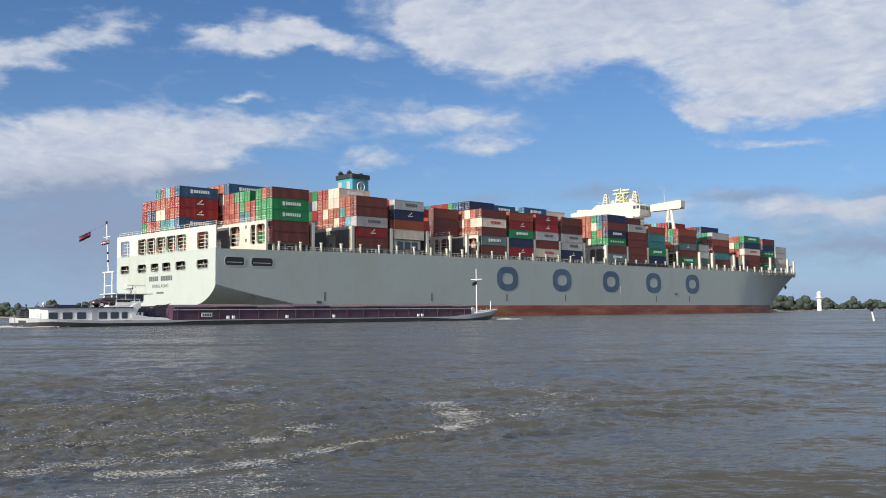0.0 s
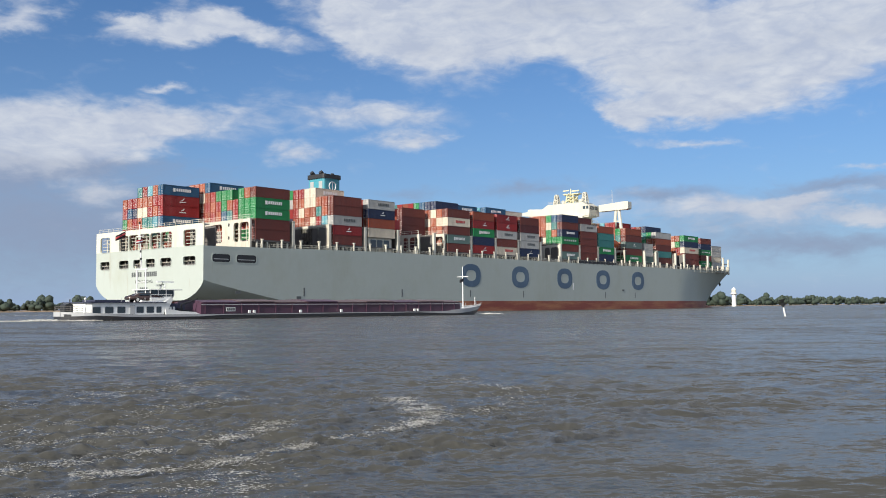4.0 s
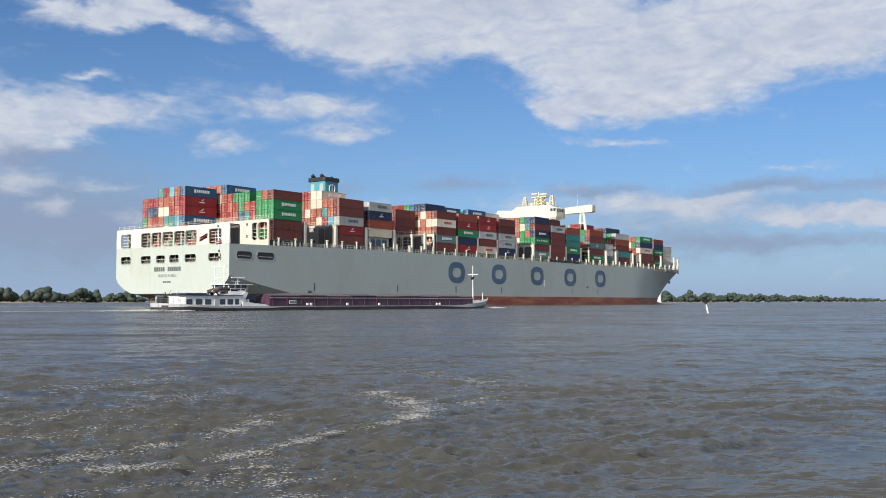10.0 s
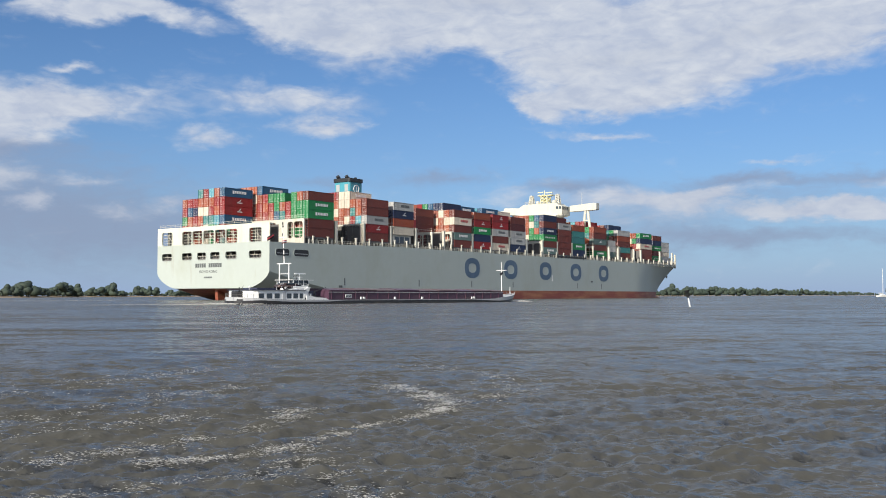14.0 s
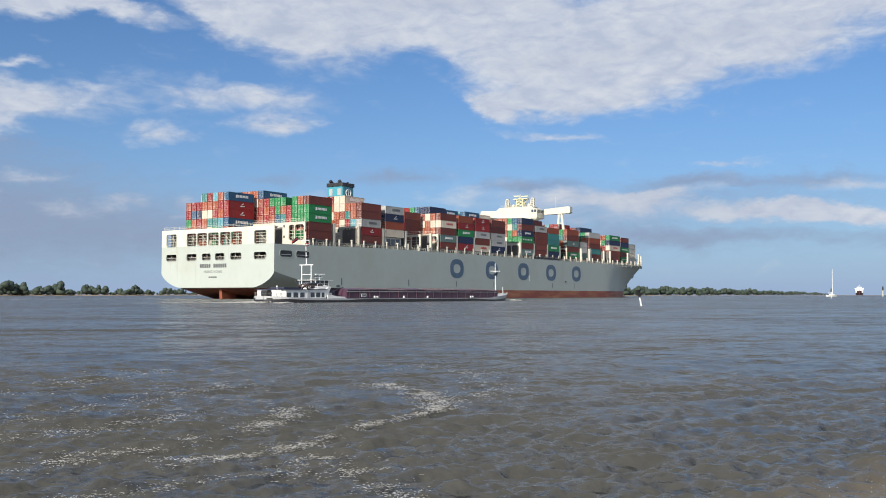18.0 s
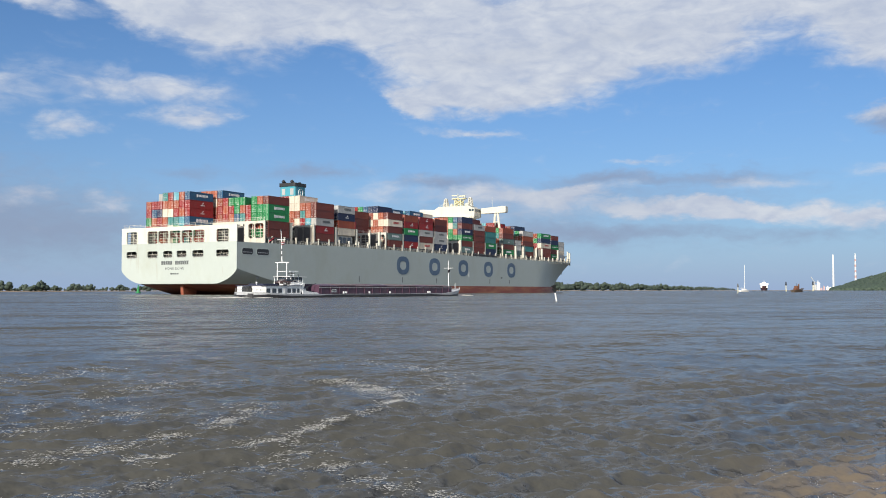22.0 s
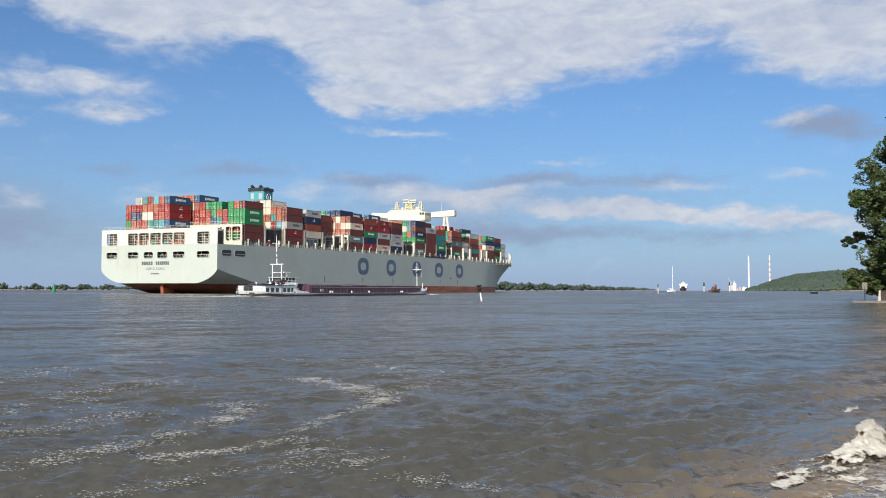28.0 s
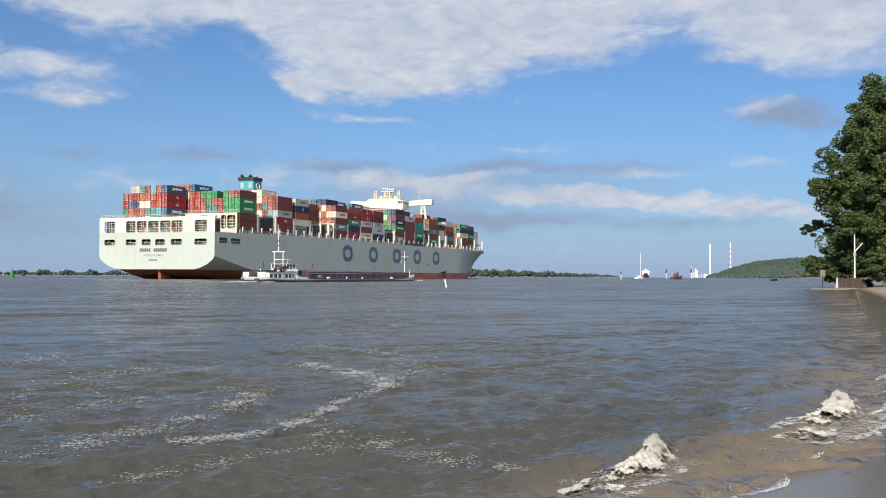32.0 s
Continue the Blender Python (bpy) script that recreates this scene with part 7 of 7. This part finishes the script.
# flecks at the left also stand in for glints of the pale stern
foam_streak(((-4.2, 7.6), (-3.2, 8.3), (-2.2, 9.2), (-1.5, 10.2), (-1.2, 11.4)), (0.25, 0.40, 0.35, 0.28, 0.4), 620, 3, "loose foam and glint-like flecks drifting on the river")
foam_streak(((-5.2, 9.0), (-3.6, 9.8), (-2.2, 11.2)), (0.45, 0.6, 0.6), 420, 4, "loose foam and glint-like flecks drifting on the river")
foam_streak(((-3.4, 6.6), (-2.4, 7.0), (-1.5, 7.3)), (0.2, 0.3, 0.3), 260, 5, "loose foam and glint-like flecks drifting on the river")
foam_streak(((-7.0, 12.0), (-4.5, 14.5), (-3.0, 17.5)), (0.9, 1.1, 1.1), 260, 6, "loose foam and glint-like flecks drifting on the river")
foam_streak(((-4.8, 10.4), (-3.4, 12.0), (-2.0, 14.5)), (0.8, 0.9, 1.0), 280, 8, "loose foam and glint-like flecks drifting on the river")
foam_streak(((0.6, 11.4), (1.6, 12.4), (2.2, 15.0), (1.4, 18.0)), (0.3, 0.6, 0.7, 0.9), 220, 7, "loose foam and glint-like flecks drifting on the river")


def lace_material():
    """Thin foam film on the water: white threads round open holes, ragged at its rim."""
    m = bpy.data.materials.new("foam_lace")
    m.use_nodes = True
    tree = m.node_tree
    link = tree.links.new
    bsdf = tree.nodes["Principled BSDF"]
    bsdf.inputs["Base Color"].default_value = (0.70, 0.66, 0.58, 1)
    bsdf.inputs["Roughness"].default_value = 0.7
    coord = tree.nodes.new("ShaderNodeTexCoord")
    warp = node(tree, "ShaderNodeTexNoise", Scale=5.0, Detail=4.0, Roughness=0.6)
    link(coord.outputs["Object"], warp.inputs["Vector"])
    bent = tree.nodes.new("ShaderNodeVectorMath")
    bent.operation = "MULTIPLY_ADD"
    link(warp.outputs["Color"], bent.inputs[0])
    bent.inputs[1].default_value = (0.34, 0.34, 0)
    link(coord.outputs["Object"], bent.inputs[2])
    cells = tree.nodes.new("ShaderNodeTexVoronoi")
    cells.feature = "DISTANCE_TO_EDGE"
    cells.inputs["Scale"].default_value = 9.0
    link(bent.outputs[0], cells.inputs["Vector"])
    patch = node(tree, "ShaderNodeTexNoise", Scale=3.2, Detail=5.0, Roughness=0.65)
    link(bent.outputs[0], patch.inputs["Vector"])
    xyz = tree.nodes.new("ShaderNodeSeparateXYZ")
    link(coord.outputs["Object"], xyz.inputs[0])
    rim = tree.nodes.new("ShaderNodeVertexColor")
    rim.layer_name = "thick"
    # threads widen where the film is thick
    film = math_node(tree, "MULTIPLY_ADD", math_node(tree, "SUBTRACT", patch.outputs["Fac"], 0.5), 1.5, rim.outputs["Color"])
    width = math_node(tree, "MULTIPLY", math_node(tree, "MAXIMUM", film, 0.0), 0.17)
    cover = tree.nodes.new("ShaderNodeMapRange")
    link(math_node(tree, "SUBTRACT", width, cells.outputs["Distance"]), cover.inputs[0])
    cover.inputs[1].default_value, cover.inputs[2].default_value = -0.05, 0.09
    cover.inputs[4].default_value = 0.6
    link(cover.outputs[0], bsdf.inputs["Alpha"])
    return m


M["lace"] = lace_material()


def lace_sheet(length, width, seed, front=0.75, gain=1.0):
    """An uneven film of foam lying on the water, thickest along its front edge (-y)."""
    verts, faces, thick = [], [], []
    nx, ny = 64, 36
    for i in range(nx + 1):
        x = -1 + 2 * i / nx
        for j in range(ny + 1):
            y = -1 + 2 * j / ny
            px, py = x * length / 2, y * width / 2
            shift = 0.10 * width * noise.noise((x * 2.5, seed * 5.0, 1.0))
            edge = min(1.0, (1 - abs(x)) * 2.2, (1 - abs(y)) * 3.5)
            line = math.exp(-((y + front + 0.15 * math.sin(x * 5 + seed)) / 0.16) ** 2)
            thick.append(max(-0.6, gain * edge * (0.42 + 0.75 * line - 0.25 * (y + 1) * 0.5) - (0.5 if edge < 0.08 else 0.0)))
            verts.append((px, py + shift, 0.012 * noise.noise((px * 6, py * 6, seed * 2.0))))
    for i in range(nx):
        for j in range(ny):
            a = i * (ny + 1) + j
            faces.append((a, a + ny + 1, a + ny + 2, a + 1))
    me = shell_mesh("foam_lace", verts, faces, M["lace"])
    layer = me.color_attributes.new("thick", "FLOAT_COLOR", "POINT")
    layer.data.foreach_set("color", [c for k in thick for c in (k, k, k, 1.0)])
    return me


def froth_material():
    """Thick churned foam, white on top and stained with silt towards its ragged foot."""
    m = material("froth", (0.64, 0.62, 0.57), 0.85, 0, 0.06, 9.0, 0.4, 60.0)
    tree = m.node_tree
    link = tree.links.new
    bsdf = tree.nodes["Principled BSDF"]
    white = bsdf.inputs["Base Color"].links[0].from_socket
    thick = tree.nodes.new("ShaderNodeVertexColor")
    thick.layer_name = "thick"
    coord = tree.nodes.new("ShaderNodeTexCoord")
    holes = node(tree, "ShaderNodeTexNoise", Scale=16.0, Detail=5.0, Roughness=0.7)
    link(coord.outputs["Object"], holes.inputs["Vector"])
    film = math_node(tree, "MULTIPLY_ADD", math_node(tree, "SUBTRACT", holes.outputs["Fac"], 0.5), 1.7, thick.outputs["Color"])
    tone = tree.nodes.new("ShaderNodeMapRange")
    link(film, tone.inputs[0])
    tone.inputs[1].default_value, tone.inputs[2].default_value = 0.1, 0.8
    link(mix_colour(tree, tone.outputs[0], (0.30, 0.235, 0.155), white), bsdf.inputs["Base Color"])
    cover = tree.nodes.new("ShaderNodeMapRange")
    link(film, cover.inputs[0])
    cover.inputs[1].default_value, cover.inputs[2].default_value = 0.10, 0.34
    link(cover.outputs[0], bsdf.inputs["Alpha"])
    return m


M["froth"] = froth_material()


def crest_line(x):
    """How far out the crest lies: close in where it breaks, bending away from the shore ahead of that."""
    return 0.10 + 0.10 * np.maximum(0, x) + 0.03 * np.minimum(0, x)


def crest_height(x):
    return np.where(x > 0, 0.26 * np.exp(-(x / 2.1) ** 2), 0.19 * np.exp(-(x / 0.9) ** 2) + 0.07 * np.exp(-(x / 2.4) ** 2))


def foam_heap(seed):
    """A crest breaking along the shore: a tumbling head at x = 0, behind it a trail of foam that sinks and opens into strings."""
    rng = np.random.default_rng(seed)
    nx, ny = 300, 110
    x, y = np.meshgrid(np.linspace(-3.1, 0.55, nx + 1), np.linspace(-0.75, 0.55, ny + 1), indexing="ij")

    def body(px, py):
        """Depth of the foam, none where it is below zero."""
        far = np.clip(-px / 3.0, 0, 1)
        mid = crest_line(px) - 0.20 - 0.10 * far + 0.10 * ripple_field(px * 1.3 + seed, px * 0 + 4.0, 2)
        half = 0.17 + 0.20 * far
        head = np.exp(-np.abs((px + 0.12) / 0.40) ** 2.4)
        trail = np.where(px < 0.1, 0.80 * np.exp(-(px / 1.7) ** 2) + 0.22, 0.0) * np.clip((px + 3.0) / 0.8, 0, 1)
        across = np.exp(-np.abs((py - mid) / half) ** 2.6)
        torn = ripple_field(px * 3.2 + seed * 5, py * 6.0, 4)
        return np.maximum(head, trail) * across, head * across, torn

    m, head, torn = body(x, y)
    def pile(px, py, m, head, torn):
        """Rounded billows, highest in the head."""
        billow = 1 - np.abs(ripple_field(px * 7 + seed, py * 7, 3)) * 2.2
        return m * 0.035 * (0.5 + billow) + head ** 0.8 * (0.015 + 0.055 * billow + 0.09 * torn) + np.clip(m * 2, 0, 1) * 0.03 * ripple_field(px * 22, py * 22 + seed, 3) - 0.012

    z = pile(x, y, m, head, torn)
    verts = np.stack((x, y, z + crest_height(x) * 0.35 * np.exp(-((y - crest_line(x) + 0.15) / 0.25) ** 2)), -1).reshape(-1, 3).tolist()
    idx = np.arange((nx + 1) * (ny + 1)).reshape(nx + 1, ny + 1)
    faces = np.stack((idx[:-1, :-1], idx[1:, :-1], idx[1:, 1:], idx[:-1, 1:]), -1).reshape(-1, 4).tolist()
    thick = (m * 0.80 + head * 0.25 + (1.4 * torn + 1.0 * ripple_field(x * 9 + seed, y * 15, 3)) * (m > 0.03) - 0.18 - 0.6 * (m < 0.03)).clip(-1, 1).reshape(-1).tolist()
    # clots: heaped up in the head, strewn in strings along the trail, a few flung up
    n = 60000
    px = np.where(rng.random(n) < 0.42, rng.normal(size=n) * 0.26 - 0.10, 0.1 - np.abs(rng.normal(size=n)) * 1.35)
    py = crest_line(px) - 0.22 + rng.normal(size=n) * (0.13 + 0.06 * np.clip(-px, 0, 3))
    m, head, torn = body(px, py)
    keep = (rng.random(n) < np.clip(m * 0.9 + torn * 2.6 - 0.25, 0, 1)) & (px > -3.0)
    px, py, m, head, torn = (q[keep] for q in (px, py, m, head, torn))
    n = len(px)
    base = pile(px, py, m, head, torn) + crest_height(px) * 0.35 * np.exp(-((py - crest_line(px) + 0.15) / 0.25) ** 2)
    pz = base + np.abs(rng.normal(size=n)) * (0.004 + 0.018 * head)
    r = rng.uniform(0.0012, 0.0036, n)
    flung = rng.random(n) < 0.02 * head + 0.001
    pz, r = np.where(flung, pz + rng.exponential(0.05, n), pz), np.where(flung, r * 0.6, r)
    blobs(verts, faces, np.column_stack((px, py, pz)), r * 1.3, r, r * 0.8, rng, True)
    thick += [1.0] * (len(verts) - len(thick))
    me = shell_mesh("foam_crest", verts, faces, M["froth"])
    layer = me.color_attributes.new("thick", "FLOAT_COLOR", "POINT")
    layer.data.foreach_set("color", [c for k in thick for c in (k, k, k, 1.0)])
    return me


def wave_ridge():
    """The smooth hump of a wave running along the shore, steep towards the sand (-y), dying out ahead and astern."""
    nx, ny = 190, 60
    x, y = np.meshgrid(np.linspace(-3.4, 5.2, nx + 1), np.linspace(-0.55, 1.9, ny + 1), indexing="ij")
    d = y - crest_line(x)
    front = 0.15 + 0.17 / (1 + np.exp((x - 0.1) * 8))
    z = crest_height(x) * np.where(d < 0, np.exp(-(d / front) ** 2), np.exp(-np.abs(d / 0.75) ** 1.6))
    z = z - 0.045 * np.exp(-((d + 0.42) / 0.22) ** 2) * (x > -1)
    z = z + 0.014 * ripple_field(x * 2.3, y * 3.1, 2) - 0.035
    rim = np.minimum.reduce((np.clip((x + 3.4) / 0.5, 0, 1), np.clip((5.2 - x) / 0.8, 0, 1), np.clip((y + 0.55) / 0.12, 0, 1), np.clip((1.9 - y) / 0.3, 0, 1)))
    z = z - 0.08 * (1 - rim)
    idx = np.arange((nx + 1) * (ny + 1)).reshape(nx + 1, ny + 1)
    return np.stack((x, y, z), -1).reshape(-1, 3).tolist(), np.stack((idx[:-1, :-1], idx[1:, :-1], idx[1:, 1:], idx[:-1, 1:]), -1).reshape(-1, 4).tolist()


RIDGE = shell_mesh("wave_ridge", *wave_ridge(), water.data.materials[0])
HEAPS = [foam_heap(s) for s in (1, 2, 3)]
LACES = [lace_sheet(3.2, 0.9, s) for s in (1, 2)]
# breakers: the places through which each one runs, with the times
BREAKERS = (
    ((20.6, 3.7, 4.5), (21.0, 4.33, 4.74), (21.5, 5.6, 5.5)),
    ((22.7, 3.6, 4.7), (23.0, 4.07, 4.93), (23.6, 5.25, 5.65), (24.0, 6.2, 6.25), (24.4, 7.6, 7.3)),
    ((24.7, 3.6, 4.6), (25.0, 4.08, 4.81), (25.5, 5.5, 5.63), (26.0, 6.8, 6.4)),
    ((27.1, 4.2, 4.7), (27.5, 4.95, 5.09), (28.0, 6.1, 5.75), (28.3, 7.43, 6.47)),
    ((28.6, 4.1, 4.8), (29.0, 4.65, 4.95), (29.5, 5.47, 5.19), (30.0, 6.82, 5.98), (30.4, 7.8, 6.6)),
    ((30.6, 3.61, 4.53), (31.0, 4.44, 4.96), (31.5, 5.37, 5.25), (32.0, 7.1, 6.55)),
    ((31.5, 3.02, 4.68), (32.0, 4.0, 5.36), (32.5, 4.7, 5.6)),
    ((28.4, 8.7, 7.7), (29.0, 9.27, 8.04), (29.6, 10.4, 8.6)),
    ((31.0, 9.0, 7.6), (31.5, 9.9, 8.08), (32.0, 10.8, 8.7)),
)
SURF = []


def build_surf():
    for i, path in enumerate(BREAKERS):
        w = thing("breaking_wave", "small brown wave breaking white on the sandy shore", "wave", "breaking waves")
        r = new("wave_ridge", RIDGE)
        r.parent = w
        f = new("foam_crest", HEAPS[i % 3])
        f.parent = w
        f.location = (0, 0, 0.030)
        size = (0.9, 0.9, 0.9, 0.82, 0.9, 0.82, 0.5, 0.7, 0.45)[i]
        film = new("foam_lace", LACES[i % 2])
        film.parent = w
        film.location = (-1.5 * size, -0.45 * size, 0.035)
        for ob in (r, f, film):
            ob.scale = (size, size, size * (1.35 if i == 6 else 1.0))
        SURF.append((w, path))


def surf_rows(path):
    ts, xs, ys = [p[0] for p in path], [p[1] for p in path], [p[2] for p in path]
    first, last = ts[0], ts[-1]
    turn = math.degrees(math.atan2(ys[-1] - ys[0], xs[-1] - xs[0]))
    def at(t, out, z):
        q = max(first, min(last, t))
        lead = 0.25 + 0.5 * (q - first)
        return pose(np.interp(q, ts, xs) - _sy * out + lead * math.cos(radians(turn)), np.interp(q, ts, ys) + _sx * out + lead * math.sin(radians(turn)), z, 0, 0, turn)
    rows = [(0.0, at(0, 1.4, -0.8))]
    for t, out, z in ((first - 1.3, 1.0, -0.5), (first - 0.3, 0.25, -0.12), *[(t, 0.0, 0.0) for t in ts], (last + 0.25, -0.1, -0.03), (last + 0.9, -0.2, -0.25), (last + 1.6, -0.2, -0.8)):
        if rows[-1][0] + 0.05 < t < 31.95:
            rows.append((t, at(t, out, z)))
    rows.append((32.0, at(32.0, 0.0, 0.0 if last + 0.25 > 32 else -0.8)))
    return rows


build_surf()
# lace of the last swash, washing a little up and down the sand
_rng = np.random.default_rng(12)
_v, _f = [], []
_s = _rng.uniform(4.6, 13.0, 16000)
_back = np.abs(_rng.normal(size=16000)) * np.where(_rng.random(16000) < 0.6, 0.03, 0.5)
_n = shore_offset(_s) + 0.05 + 0.10 * np.sin(_s * 2.3) + 0.05 * np.sin(_s * 6.1) - _back
_keep = _rng.random(16000) < np.clip(0.25 + 2.2 * ripple_field(_s * 3.0, _n * 5.0, 4) - 0.3 * (_back > 0.12), 0, 1)
_s, _n = _s[_keep], _n[_keep]
_x, _y = _s * _sx + _n * _sy, _s * _sy - _n * _sx
_r = _rng.uniform(0.0015, 0.0034, len(_s))
blobs(_v, _f, np.column_stack((_x, _y, np.maximum(0.02, ground_height(_x, _y)) + 0.012)), _r * 1.6, _r, _r * 0.35, _rng, True)
swash = tagged(new("swash_foam", shell_mesh("swash_foam", _v, _f, M["foam"])), "lacy white foam left by waves at the sand's edge", "foam", kind="stuff")

# white water pushed by the bows and left by both sterns
for _owner, _spots, _n, _seed, _name in (
        (barge, ((78.6, -1.2, 2.2, 0.9, 0.30), (77.0, -2.6, 2.6, 0.6, 0.18), (81.0, -1.5, 1.8, 0.8, 0.12)), 900, 31, "bow_wave"),
        (barge, ((-2.6, 0, 2.4, 2.6, 0.22), (-6.0, -0.8, 5.0, 2.4, 0.12), (0.5, -3.9, 2.0, 0.4, 0.08)), 900, 32, "stern_wash"),
        (ship, ((347, -2, 6, 4, 0.3), (337, -6, 9, 2, 0.25)), 500, 35, "bow_wave")):
    _rng = np.random.default_rng(_seed)
    _v, _f = [], []
    for cx, cy, lx, ly, hz in _spots:
        p = np.array((cx, cy, 0.03)) + _rng.normal(size=(_n, 3)) * np.array((lx * 0.5, ly * 0.5, 0))
        p[:, 2] += np.abs(_rng.normal(size=_n)) * hz * 0.4
        r = _rng.uniform(0.02, 0.06, _n) * (1.6 if _owner is ship else 1.0)
        blobs(_v, _f, p, r * 2.2, r, r * 0.4, _rng)
    _o = tagged(new(_name, shell_mesh(_name, _v, _f, M["foam"])), kind="stuff")
    _o.parent = _owner
    _o["label"] = "white foam churned up along the waterline"
for _owner, _length, _width, _x, _y, _gain, _name in ((barge, 30, 8.0, -14.5, 0.0, 1.5, "stern_wake"), (barge, 60, 0.9, 38.0, -4.7, 0.8, "side_wash"), (ship, 90, 34, -44.0, 4.0, 0.55, "stern_wake")):
    _o = tagged(new(_name, lace_sheet(_length, _width, 3, 0.1, _gain)), kind="stuff")
    _o.parent = _owner
    _o.location = (_x, _y, 0.11)
    _o["label"] = "thin white foam drawn out on the water"


# ---- everything that moves ----
def motions():
    for ob, local, rows in MOVERS:
        scale = local.to_scale()
        walk(ob, [(t, pose(x, y, 0, 0, 0, 90 - head) @ local) for t, x, y, head in rows])
        ob.scale = scale
    walk(water, [(0, pose(-WATER_DRIFT[0] * 16, -WATER_DRIFT[1] * 16, 0)), (16, pose(0, 0, 0)), (32, pose(WATER_DRIFT[0] * 16, WATER_DRIFT[1] * 16, 0))])
    for ob in DRIFTING:
        walk(ob, [(t, pose(FOAM_DRIFT[0] * t, FOAM_DRIFT[1] * t, 0)) for t in (0, 16, 32)])
    for ob, path in SURF:
        walk(ob, surf_rows(path))
    walk(swash, [(t, pose(0.13 * math.sin(t * math.pi) * _sy, -0.13 * math.sin(t * math.pi) * _sx, 0)) for t in (0, *[20 + 0.5 * k for k in range(25)])])


motions()
